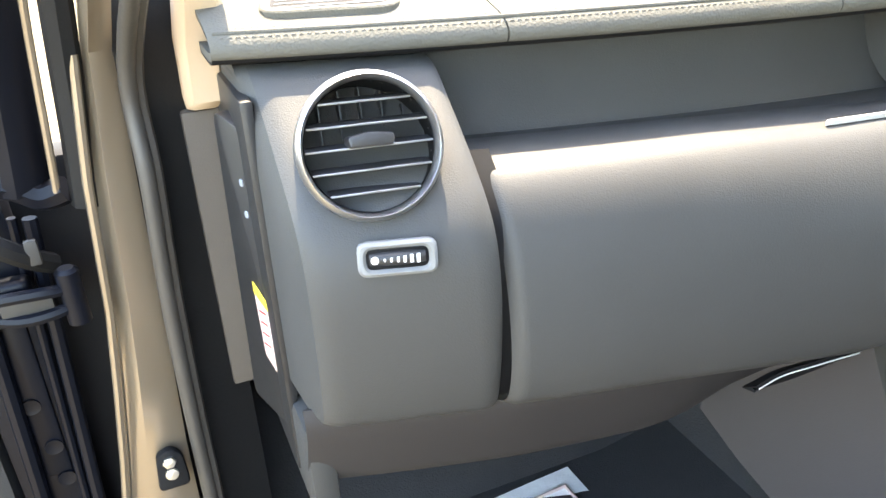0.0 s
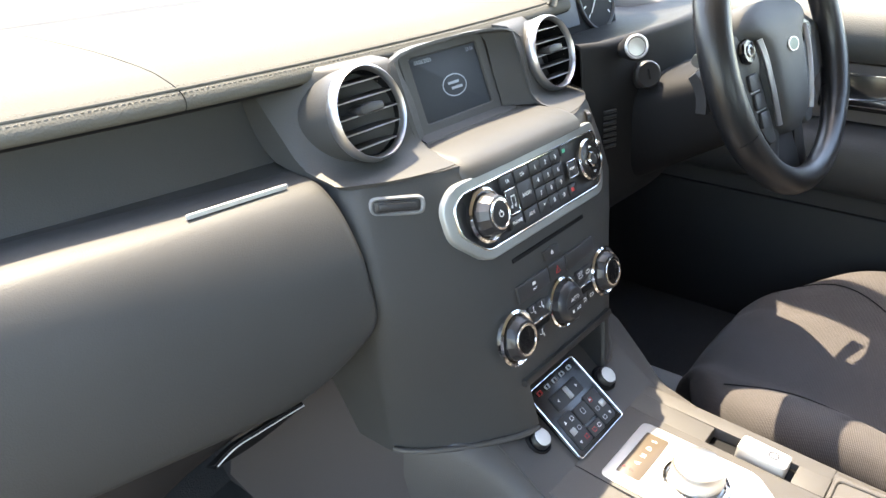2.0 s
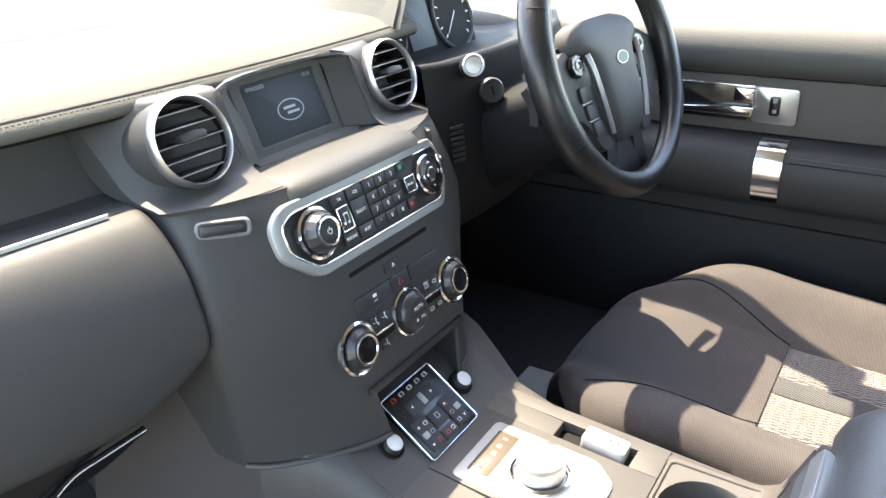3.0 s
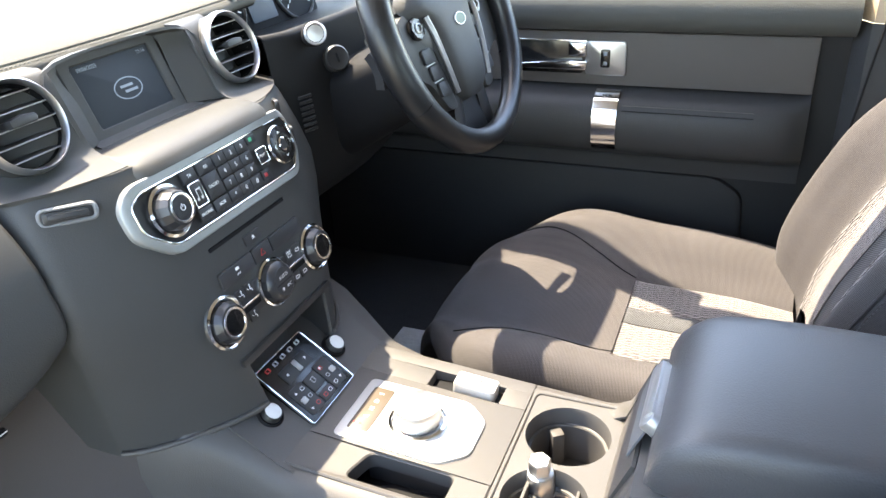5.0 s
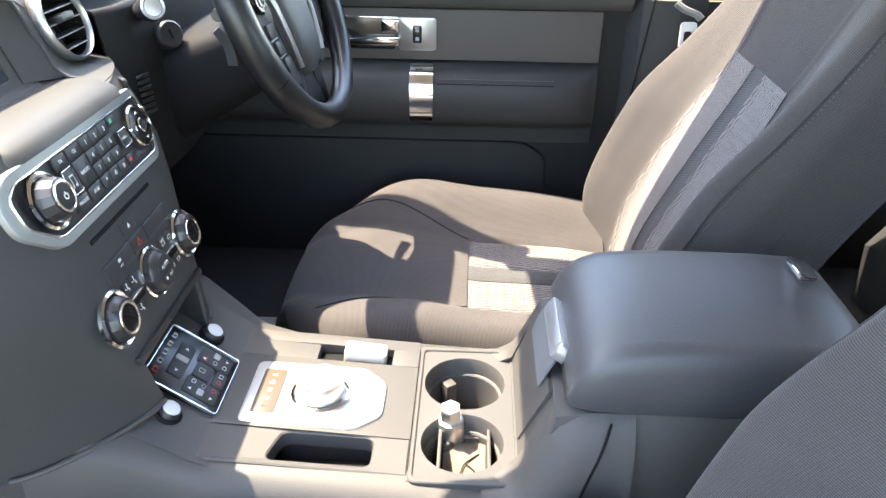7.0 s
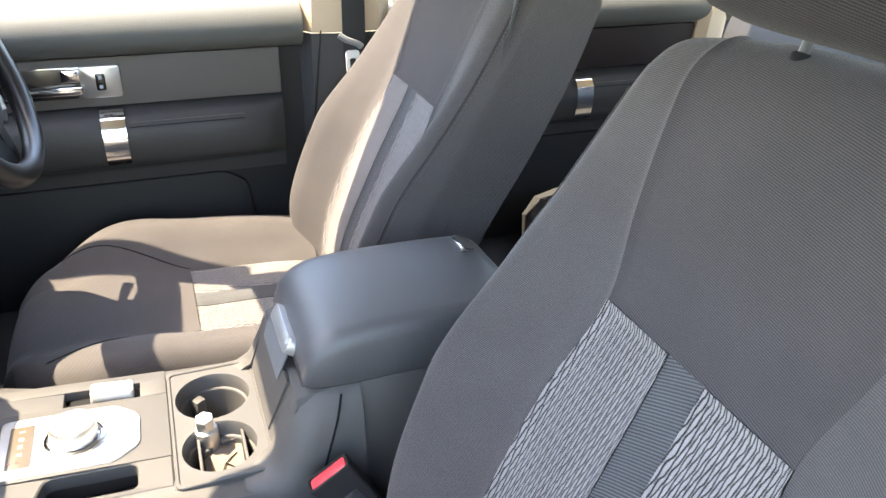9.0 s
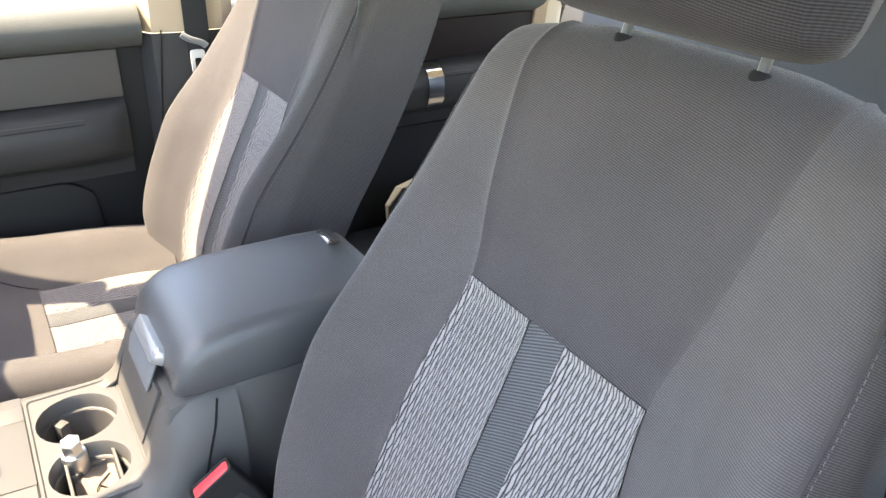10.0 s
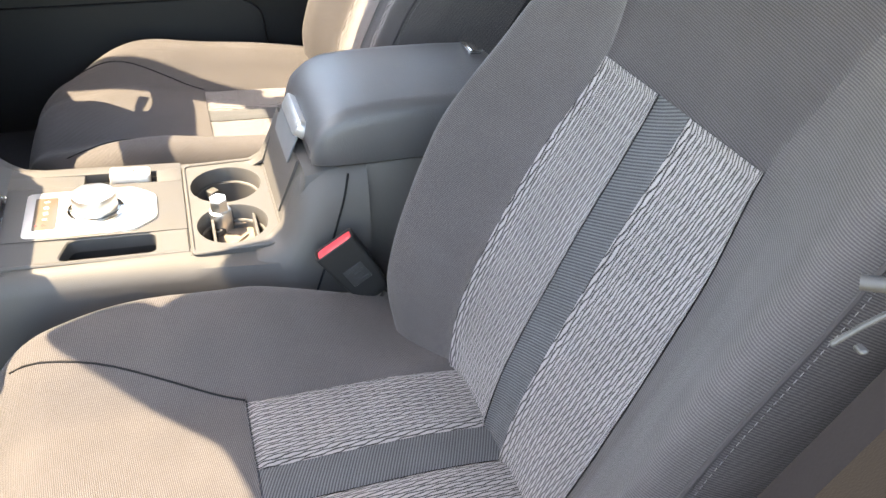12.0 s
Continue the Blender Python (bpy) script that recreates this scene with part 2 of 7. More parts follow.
M_PALESCREEN = mat("grey_blue_display_glass", (0.070, 0.083, 0.103), 0.55, spec=0.2, var=(8, 0.08))
M_SCRTXT = mat("grey_display_legend", (0.24, 0.27, 0.31), 0.4, var=(30, 0.05))
M_TWILL = woven("grey_twill_seat_cloth", (0.0395, 0.0354, 0.0350), (0.0775, 0.0695, 0.0682), 0.0019, 0.25, 0.42, angle=82, weave=0.35)
M_TWILL2 = woven("dark_twill_seat_cloth", (0.0260, 0.0227, 0.0232), (0.058, 0.0507, 0.0515), 0.0019, 0.25, 0.42, angle=82, weave=0.35)
M_HEADREST = woven("dark_headrest_cloth", (0.0125, 0.0111, 0.0117), (0.036, 0.0318, 0.0330), 0.0021, 0.25, 0.45, angle=82, sheen=0.05, weave=0.4)
M_BAND = woven("ribbed_band_seat_cloth", (0.030, 0.0305, 0.032), (0.080, 0.080, 0.083), 0.0030, 0.2, 0.5, angle=115, weave=0.15)
M_KNIT = knit("pale_wave_knit_seat_cloth", (0.0125, 0.0114, 0.0118), (0.235, 0.215, 0.208), 0.0034, 0.030)
M_BROWN = mat("brown_grey_side_plastic", (0.020, 0.0125, 0.0115), 0.7, spec=0.2, bump=(600, 0.3), var=(10, 0.12), kind="leather")
M_MIDTRIM = mat("dark_brown_pillar_plastic", (0.0100, 0.0070, 0.0064), 0.7, spec=0.15, bump=(600, 0.3), var=(10, 0.12), kind="leather")
M_GRASS = mat("dry_grass_field", (0.125, 0.098, 0.055), 0.95, bump=(30, 0.8), var=(1.5, 0.3))


def empty(name, loc, label, category, group="", kind=""):
    ob = new(name)
    ob.location = loc
    ob.empty_display_size = 0.05
    return tagged(ob, label, category, group, kind)


def base_of(ob):
    m = Matrix.Translation(ob.location)
    return m


def finish(name, bm, material, sharp=38):
    me = bpy.data.meshes.new(name)
    bm.normal_update()
    bm.to_mesh(me)
    bm.free()
    for mm in (material if isinstance(material, (list, tuple)) else [material]):
        me.materials.append(mm)
    for p in me.polygons:
        p.use_smooth = True
    me.set_sharp_from_angle(angle=radians(sharp))
    return me


def part(name, bm, material, parent, label="", sharp=38):
    """Links a bmesh given in world metres as one mesh under parent."""
    ob = new(name, finish(name, bm, material, sharp))
    if parent is not None:
        ob.parent = parent
        top = parent
        while top.parent is not None:
            top = top.parent
        off = Vector(top.location)
        if parent is top:
            ob.matrix_parent_inverse = Matrix.Translation(-off)
        else:
            ob.matrix_parent_inverse = Matrix.Identity(4)
    if label:
        ob["label"] = label
    return ob


def structure(name, bm, material, label, category, sharp=38):
    ob = new(name, finish(name, bm, material, sharp))
    return tagged(ob, label, category, kind="structure")


def put(bm, verts, faces, uvs=None, mi=0):
    vs = [bm.verts.new(v) for v in verts]
    uv = bm.loops.layers.uv.verify() if uvs else None
    for f in faces:
        try:
            fc = bm.faces.new([vs[i] for i in f])
        except ValueError:
            continue
        fc.material_index = mi
        if uv:
            for lp, i in zip(fc.loops, f):
                lp[uv].uv = uvs[i]
    return vs


def loft(rows, closed=False, caps=False, bm=None, uvs=None, M=None):
    """Quads between rows of points of equal count."""
    bm = bm or bmesh.new()
    n = len(rows[0])
    verts = [Vector(p) for r in rows for p in r]
    if M is not None:
        verts = [M @ v for v in verts]
    faces = []
    for i in range(len(rows) - 1):
        for j in range(n if closed else n - 1):
            k = (j + 1) % n
            faces.append((i * n + j, i * n + k, (i + 1) * n + k, (i + 1) * n + j))
    if caps:
        faces.append(tuple(range(n))[::-1])
        faces.append(tuple(range((len(rows) - 1) * n, len(rows) * n)))
    put(bm, verts, faces, uvs)
    bmesh.ops.recalc_face_normals(bm, faces=bm.faces)
    return bm


def thicken(bm, d):
    """Gives an open sheet a back at d metres behind its normals."""
    geo = bm.faces[:]
    bmesh.ops.solidify(bm, geom=geo, thickness=d)
    return bm


def rbox(lo, hi, bev=0.004, seg=2, M=None, bm=None):
    bm = bm or bmesh.new()
    t = bmesh.new()
    bmesh.ops.create_cube(t, size=1.0)
    for v in t.verts:
        v.co = Vector([(lo[i] + hi[i]) / 2 + v.co[i] * (hi[i] - lo[i]) for i in range(3)])
    if bev:
        bmesh.ops.bevel(t, geom=t.edges[:], offset=bev, segments=seg, affect="EDGES", profile=0.6)
    join(bm, t, M)
    return bm


def join(bm, t, M=None):
    if M is not None:
        bmesh.ops.transform(t, matrix=M, verts=t.verts)
    me = bpy.data.meshes.new("tmp")
    t.to_mesh(me)
    t.free()
    bm.from_mesh(me)
    bpy.data.meshes.remove(me)
    return bm


def rounded(outline, r, n=4):
    """A polygon in the plane with rounded corners."""
    out = []
    k = len(outline)
    for i in range(k):
        p, a, b = Vector(outline[i]), Vector(outline[i - 1]), Vector(outline[(i + 1) % k])
        da, db = (a - p), (b - p)
        rr = min(r, da.length * 0.45, db.length * 0.45)
        p0, p1 = p + da.normalized() * rr, p + db.normalized() * rr
        for s in range(n + 1):
            u = s / n
            out.append(p0 * (1 - u) ** 2 + p * 2 * u * (1 - u) + p1 * u ** 2)
    return out


def rect(w, h, cx=0.0, cy=0.0):
    return [(cx - w / 2, cy - h / 2), (cx + w / 2, cy - h / 2), (cx + w / 2, cy + h / 2), (cx - w / 2, cy + h / 2)]


def inset(o, d):
    """An outline drawn in by d metres."""
    out = []
    k = len(o)
    for i in range(k):
        a, p, b = Vector(o[i - 1]), Vector(o[i]), Vector(o[(i + 1) % k])
        t = (b - a)
        if t.length < 1e-9:
            out.append(p)
            continue
        t.normalize()
        out.append(p + Vector((-t.y, t.x)) * d)
    return out


def prism(outline, z0, z1, bev=0.001, M=None, bm=None):
    """An upright plate over a counter-clockwise outline, its top edge eased."""
    o2 = inset(outline, bev)
    rows = [[(p[0], p[1], z0) for p in outline], [(p[0], p[1], z1 - bev) for p in outline]]
    rows.append([(p[0] * 0.7 + q[0] * 0.3, p[1] * 0.7 + q[1] * 0.3, z1 - bev * 0.3) for p, q in zip(outline, o2)])
    rows.append([(q[0], q[1], z1) for q in o2])
    bm = bm or bmesh.new()
    t = loft(rows, closed=True, caps=True)
    return join(bm, t, M)


def ringplate(outer, inner, z0, z1, bev=0.001, M=None, bm=None):
    """A flat frame between two outlines with the same number of points."""
    a, b = inset(outer, bev), inset(inner, -bev)
    rows = [[(p[0], p[1], z0) for p in outer], [(p[0], p[1], z1 - bev) for p in outer], [(p[0], p[1], z1) for p in a],
            [(p[0], p[1], z1) for p in b], [(p[0], p[1], z1 - bev) for p in inner], [(p[0], p[1], z0) for p in inner]]
    rows.append(rows[0])
    bm = bm or bmesh.new()
    return join(bm, loft(rows, closed=True), M)


def lathe(profile, n=40, M=None, bm=None, cap=True):
    """Turned body round z from (radius, height) pairs."""
    rows = [[(r * math.cos(2 * math.pi * j / n), r * math.sin(2 * math.pi * j / n), z) for j in range(n)] for r, z in profile]
    t = loft(rows, closed=True, caps=cap)
    bm = bm or bmesh.new()
    return join(bm, t, M)


def tube(pts, r, n=10, closed=False, bm=None, M=None, flat=1.0):
    """A round or flattened rod along points; r may be a list."""
    pts = [Vector(p) for p in pts]
    k = len(pts)
    rows = []
    ref = None
    for i, p in enumerate(pts):
        a = pts[(i - 1) % k] if closed or i > 0 else p
        b = pts[(i + 1) % k] if closed or i < k - 1 else p
        t = (b - a).normalized()
        if ref is None:
            ref = t.orthogonal().normalized()
        ref = (ref - t * ref.dot(t)).normalized()
        w = t.cross(ref)
        rr = r[i] if isinstance(r, (list, tuple)) else r
        rows.append([p + (ref * math.cos(2 * math.pi * j / n) + w * flat * math.sin(2 * math.pi * j / n)) * rr for j in range(n)])
    if closed:
        rows.append(rows[0])
    t = loft(rows, closed=True, caps=not closed)
    bm = bm or bmesh.new()
    return join(bm, t, M)


def spline(pts, n=8):
    """Catmull-Rom through points of any dimension."""
    pts = [Vector(p) for p in pts]
    out = []
    for i in range(len(pts) - 1):
        p0, p1, p2, p3 = pts[max(i - 1, 0)], pts[i], pts[i + 1], pts[min(i + 2, len(pts) - 1)]
        for s in range(n):
            u = s / n
            out.append(0.5 * ((2 * p1) + (p2 - p0) * u + (2 * p0 - 5 * p1 + 4 * p2 - p3) * u * u + (3 * p1 - p0 - 3 * p2 + p3) * u ** 3))
    out.append(pts[-1])
    return out


def at(o, x, out):
    """A frame with origin o, x axis along x and z axis along out."""
    z = Vector(out).normalized()
    x = Vector(x)
    x = (x - z * x.dot(z)).normalized()
    y = z.cross(x)
    return Matrix(((x.x, y.x, z.x, o[0]), (x.y, y.y, z.y, o[1]), (x.z, y.z, z.z, o[2]), (0, 0, 0, 1)))


def lerp(a, b, u):
    return a + (b - a) * u


def table(pairs, x):
    """Look-up in (x, value) pairs by a smooth curve that does not overshoot."""
    n = len(pairs)
    if x <= pairs[0][0]:
        return pairs[0][1]
    if x >= pairs[-1][0]:
        return pairs[-1][1]
    d = [(pairs[i + 1][1] - pairs[i][1]) / (pairs[i + 1][0] - pairs[i][0]) for i in range(n - 1)]
    for i in range(n - 1):
        (a, va), (b, vb) = pairs[i], pairs[i + 1]
        if x <= b:
            ma = 0.0 if i > 0 and d[i - 1] * d[i] <= 0 else (d[i] if i == 0 else 2 * d[i - 1] * d[i] / (d[i - 1] + d[i]))
            mb = 0.0 if i < n - 2 and d[i] * d[i + 1] <= 0 else (d[i] if i == n - 2 else 2 * d[i] * d[i + 1] / (d[i] + d[i + 1]))
            h = b - a
            u = (x - a) / h
            return (va * (1 + 2 * u) * (1 - u) ** 2 + ma * h * u * (1 - u) ** 2 + vb * u * u * (3 - 2 * u) + mb * h * u * u * (u - 1))
    return pairs[-1][1]


def words(text, size, M, material, parent, name="lettering", label="", align="CENTER", depth=0.0003):
    """Lettering in the built-in font as a thin mesh."""
    cu = bpy.data.curves.new("tmp", "FONT")
    cu.body, cu.size, cu.extrude = text, size, depth
    cu.align_x, cu.align_y = align, "CENTER"
    cu.resolution_u = 2
    ob = new("tmp", cu)
    me = bpy.data.meshes.new_from_object(ob.evaluated_get(bpy.context.evaluated_depsgraph_get()))
    bpy.data.objects.remove(ob)
    bpy.data.curves.remove(cu)
    bm = bmesh.new()
    bm.from_mesh(me)
    bpy.data.meshes.remove(me)
    bmesh.ops.transform(bm, matrix=M, verts=bm.verts)
    return part(name, bm, material, parent, label)

# ---------------------------------------------------------------- the place: field, cabin shell
def arc(x):
    """How far ahead the dashboard's sewn edge lies across the car."""
    return 0.066 + 0.21 * x * x


def build_ground():
    bm = bmesh.new()
    s = 400
    put(bm, [(-s, -s, 0), (s, -s, 0), (s, s, 0), (-s, s, 0)], [(0, 1, 2, 3)])
    structure("ground", bm, M_GRASS, "dry yellow grass field in full sun", "ground")


def sheet(pts_rows, d, name, material, label, category, kind="structure"):
    bm = loft(pts_rows)
    thicken(bm, d)
    ob = new(name, finish(name, bm, material))
    return tagged(ob, label, category, kind=kind)


def build_shell():
    # floor with its tunnel under the console
    rows = []
    for y in (0.62, 0.45, 0.36, 0.1, -0.2, -0.6, -1.2, -2.2):
        z = 0.66 + max(0, (y - 0.36)) * 1.1
        rows.append([(x, y, z + h) for x, h in ((-0.82, 0.02), (-0.78, 0), (-0.30, 0), (-0.17, 0.02), (-0.13, 0.12), (0.13, 0.12), (0.17, 0.02), (0.30, 0), (0.78, 0), (0.82, 0.02))])
    sheet(rows, -0.02, "floor", M_CARPET, "dark charcoal carpet of the cabin floor", "floor")
    # bulkhead behind the dashboard
    bm = rbox((-0.82, 0.60, 0.6), (0.82, 0.64, 1.36), 0.005)
    structure("wall_front", bm, M_DEEP, "black bulkhead behind the dashboard", "bulkhead")
    bm = rbox((-0.82, 0.49, 1.325), (0.82, 0.665, 1.362), 0.004)
    structure("trim_cowl", bm, M_DEEP, "black panel under the windscreen foot", "trim")
    # roof lining
    rows = []
    for y, z in ((-0.17, 1.775), (-0.30, 1.80), (-0.9, 1.82), (-1.6, 1.82), (-2.25, 1.80)):
        rows.append([(x, y, z - 0.05 * (abs(x) / 0.70) ** 4) for x in np.linspace(-0.70, 0.655, 13)])
    sheet(rows, 0.05, "ceiling", M_HEAD, "pale cloth roof lining", "ceiling")
    # tail of the cabin
    bm = rbox((-0.80, -2.30, 0.5), (0.80, -2.24, 1.25), 0.01)
    structure("wall_back", bm, M_DOORTRIM, "dark trim of the tailgate", "tailgate")
    # windscreen pillars, roof rails, middle and rear pillars
    for sgn, nm in ((1, "right"), (-1, "left")):
        pts = [(sgn * 0.82, 0.56, 1.30), (sgn * 0.795, 0.36, 1.45), (sgn * 0.75, 0.10, 1.62), (sgn * 0.685, -0.14, 1.77)]
        if sgn > 0:
            pts = [(0.81, 0.60, 1.33), (0.79, 0.40, 1.48), (0.765, 0.22, 1.60), (0.735, 0.04, 1.72), (0.71, -0.04, 1.765), (0.68, -0.13, 1.785)]
        bm = tube(spline(pts, 5), 0.044 if sgn > 0 else 0.030, 12, flat=0.9)
        structure("pillar_front_" + nm, bm, M_PILLAR, "beige plastic lining of the windscreen pillar", "pillar")
        pts = [(sgn * 0.675, -0.12, 1.765), (sgn * 0.675, -0.8, 1.785), (sgn * 0.68, -1.5, 1.785), (sgn * 0.68, -2.25, 1.77)]
        if sgn > 0:
            pts = [(0.648, y, z) for _, y, z in pts]
        bm = tube(spline(pts, 4), 0.045 if sgn < 0 else 0.028, 10)
        structure("roof_rail_" + nm, bm, M_HEAD, "pale lined roof rail above the doors", "roof rail")
    # Second rail, unseen, added to keep sun off the left pillar trim.
    bm = tube(spline([(-0.738, -0.10, 1.765), (-0.745, -0.8, 1.785), (-0.745, -1.5, 1.785), (-0.74, -2.25, 1.77)], 4), 0.045, 10)
    structure("roof_edge_left", bm, M_PAINT, "painted roof edge, unseen, added to shade the open doorway", "roof")
    bm = tube([(-0.68, -0.17, 1.77), (0, -0.168, 1.785), (0.65, -0.19, 1.77)], 0.026, 10, flat=0.7)
    # Added plate, out of view: its outline shapes the shade on the passenger seat.
    prism(rounded([(-0.405, -0.20), (0.03, -0.20), (0.014, -0.080), (-0.02, -0.052), (-0.085, -0.030), (-0.112, 0.004), (-0.088, 0.026), (-0.085, 0.05), (-0.095, 0.133), (-0.13, 0.118), (-0.21, 0.038), (-0.265, -0.018), (-0.335, -0.038), (-0.405, -0.052)], 0.02), 1.735, 1.765, 0.008, bm=bm)
    structure("trim_header", bm, M_HEAD, "pale lined windscreen header with an added shade-casting plate", "trim")
    for y in (-0.86, -1.85):
        for sgn in (1, -1):
            if y > -1 and sgn > 0:
                continue
            bm = tube(spline([(sgn * 0.80, y + 0.02, 0.68), (sgn * 0.80, y, 1.25), (sgn * 0.70, y - 0.03, 1.77)], 4), 0.05, 10, flat=1.2)
            structure("pillar_side", bm, M_PILLAR if y < -1 else M_BROWN, "plastic lining of a side pillar", "pillar")
    # wall of the rear left side and its sill
    bm = rbox((-0.86, -1.80, 0.62), (-0.78, -0.92, 1.28), 0.02)
    structure("door_rear_left", bm, M_DOORTRIM, "dark inner trim of the closed rear door", "door")
    bm = rbox((-0.90, -0.92, 0.50), (-0.76, 0.35, 0.66), 0.015)
    structure("sill_left", bm, M_PAINT, "painted door sill under the open doorway", "sill")


def build_right_pillar():
    bm = bmesh.new()
    prof = [(0.80, -0.765), (0.765, -0.785), (0.755, -0.83), (0.755, -0.93), (0.78, -0.96)]
    up = structure("pillar_middle_right", loft([[(x - 0.05 * s, y, lerp(1.262, 1.78, s)) for x, y in prof] for s in (0, 0.5, 1)]), M_PILLAR,
                   "beige upper lining of the middle pillar", "pillar")
    low = structure("trim_middle_right", loft([[(x - 0.006, y + 0.003, z) for x, y in prof] for z in (0.64, 1.0, 1.262)]), M_DOORTRIM,
                    "dark lower lining of the middle pillar", "trim")
    belt = empty("seat_belt", (0.70, -0.86, 1.21), "grey webbing seat belt hanging at the middle pillar with metal tongue", "seat belt")
    part("strap", rbox((0.735, -0.895, 1.20), (0.739, -0.845, 1.74), 0.0015), M_BAND, belt, "grey woven webbing")
    bm = bmesh.new()
    tube(spline([(0.728, -0.835, 1.262), (0.724, -0.85, 1.252), (0.722, -0.872, 1.244), (0.720, -0.882, 1.236)], 4), 0.006, 8, bm=bm, flat=1.4)
    part("guide", bm, M_PLASTIC, belt, "pale plastic belt guide")
    o = rounded(rect(0.030, 0.05), 0.008)
    i = rounded(rect(0.014, 0.024, 0, -0.004), 0.004)
    part("tongue", ringplate(o, i, 0, 0.003, 0.0006, at((0.722, -0.862, 1.205), (0, -1, 0), (-1, 0, 0.1))), M_PALE, belt, "metal belt tongue")
    part("cord", tube([(0.745, -0.80, 1.27), (0.75, -0.775, 1.05), (0.76, -0.76, 0.80)], 0.0022, 6), M_RUBBER, belt, "thin dark cord")


def door_panel(name, y0, y1, x, label, grip_y, insert_end, cloth):
    """Inner face of a closed right-hand door: sill roll, cloth insert, armrest, pocket, with its glass above."""
    prof = spline([(0.034, 1.318), (0.012, 1.324), (-0.010, 1.318), (-0.027, 1.302), (-0.036, 1.280), (-0.032, 1.258), (-0.018, 1.242), (-0.004, 1.234)], 3)
    ys = np.linspace(y0, y1, 14)
    d = tagged(new(name, finish(name, thicken(loft([[(x + px, y, z) for px, z in prof] for y in ys]), 0.004), M_SILL)), label, "door", kind="structure")
    part("back_panel", rbox((x + 0.012, y1, 0.66), (x + 0.05, y0, 1.30), 0.004), M_POCKET, d)
    part("insert", rbox((x - 0.004, insert_end, 1.132), (x + 0.013, y0, 1.232), 0.004), cloth, d, "brown-grey cloth insert")
    arm = spline([(0.010, 1.131), (-0.010, 1.124), (-0.030, 1.116), (-0.045, 1.102), (-0.052, 1.082), (-0.053, 1.058), (-0.048, 1.034), (-0.036, 1.014), (-0.018, 1.004), (-0.004, 0.996), (0.002, 0.980), (0.006, 0.960)], 3)
    close = lambda y: table([(insert_end, 0.35), (insert_end + 0.03, 0.75), (insert_end + 0.09, 1.0)], y)
    ys = [insert_end, insert_end + 0.008, insert_end + 0.02, insert_end + 0.04, insert_end + 0.07] + list(np.linspace(insert_end + 0.11, y0, 10))
    part("armrest", thicken(loft([[(x + 0.010 + (px - 0.010) * close(y), y, z) for px, z in arm] for y in reversed(ys)]), 0.003), M_DOORTRIM, d, "black padded armrest roll")
    part("seam", tube([(x - 0.0485, y, 1.097) for y in np.linspace(grip_y - 0.06, insert_end + 0.09, 8)], 0.0011, 6), M_DEEP, d)
    part("stitching", tube([(x - 0.0435, y, 1.1055) for y in np.linspace(grip_y - 0.06, insert_end + 0.09, 8)], 0.0006, 6), M_THREAD, d)
    o = rounded([(y1 + 0.12, 0.68), (y0, 0.68), (y0, 0.962), (y1 + 0.19, 0.962), (y1 + 0.14, 0.93)], 0.02)
    m = Matrix(((0, 0, -1, x + 0.012), (1, 0, 0, 0), (0, 1, 0, 0), (0, 0, 0, 1)))
    part("pocket", prism(o, 0.0, 0.014, 0.008, m), M_POCKET, d)
    # bright grip bracket over the armrest
    g = spline([(-0.014, 1.1275), (-0.034, 1.120), (-0.050, 1.106), (-0.0575, 1.084), (-0.0585, 1.058), (-0.054, 1.034), (-0.044, 1.019)], 3)
    bm = thicken(loft([[(x + px, y, z) for px, z in g] for y in np.linspace(grip_y - 0.006, grip_y - 0.052, 4)]), 0.004)
    part("grip_bracket", bm, M_CHROME, d, "polished metal grip bracket")
    return d


def build_right_doors():
    x = 0.790
    d = door_panel("door_1", 0.30, -0.765, x, "closed dark driver's door with brown insert and metal grip", -0.335, -0.715, M_DOORINSERT)
    # release lever in its plate
    m = Matrix(((0, 0, -1, x - 0.005), (-1, 0, 0, -0.318), (0, 1, 0, 1.184), (0, 0, 0, 1)))
    part("lever_recess", prism(rounded(rect(0.145, 0.062, -0.080, 0.0), 0.006), 0, 0.002, 0.0008, m), M_GLOSS, d, "gloss black recess")
    part("plate", prism(rounded(rect(0.076, 0.064, 0.036, 0.0), 0.008), 0, 0.005, 0.0015, m), M_RING, d, "bright metal plate")
    part("release_lever", prism(rounded([(-0.14, -0.022), (0.0, -0.022), (0.004, -0.004), (-0.04, -0.004), (-0.14, -0.012)], 0.004), 0, 0.014, 0.003, m), M_CHROME, d, "chrome release lever")
    part("lock_tab", prism(rounded(rect(0.036, 0.026, -0.016, 0.016), 0.004), 0, 0.012, 0.003, m), M_CHROME, d, "chrome lock tab")
    part("lever_edge", prism(rounded(rect(0.150, 0.003, -0.075, 0.031), 0.001), 0, 0.004, 0.0006, m), M_CHROME, d)
    sw = part("switch", prism(rounded(rect(0.018, 0.034, 0.036, 0.0), 0.004), 0.004, 0.007, 0.001, m), M_GLOSS, d, "black lock switch")
    for dy in (0.009, -0.009):
        part("legend", prism(rounded(rect(0.007, 0.007, 0.036, dy), 0.001), 0.0068, 0.0072, 0.0001, m), M_SCRTXT, sw)
    door_panel("door_2", -0.97, -1.95, 0.785, "closed dark rear door with metal grip", -1.43, -1.90, M_BROWN)


build_ground()
build_shell()
build_right_pillar()
build_right_doors()

# ---------------------------------------------------------------- dashboard
DASH = empty("dashboard", (0, 0.10, 0.66), "dark grey dashboard with sewn leather top and closed glovebox", "dashboard")


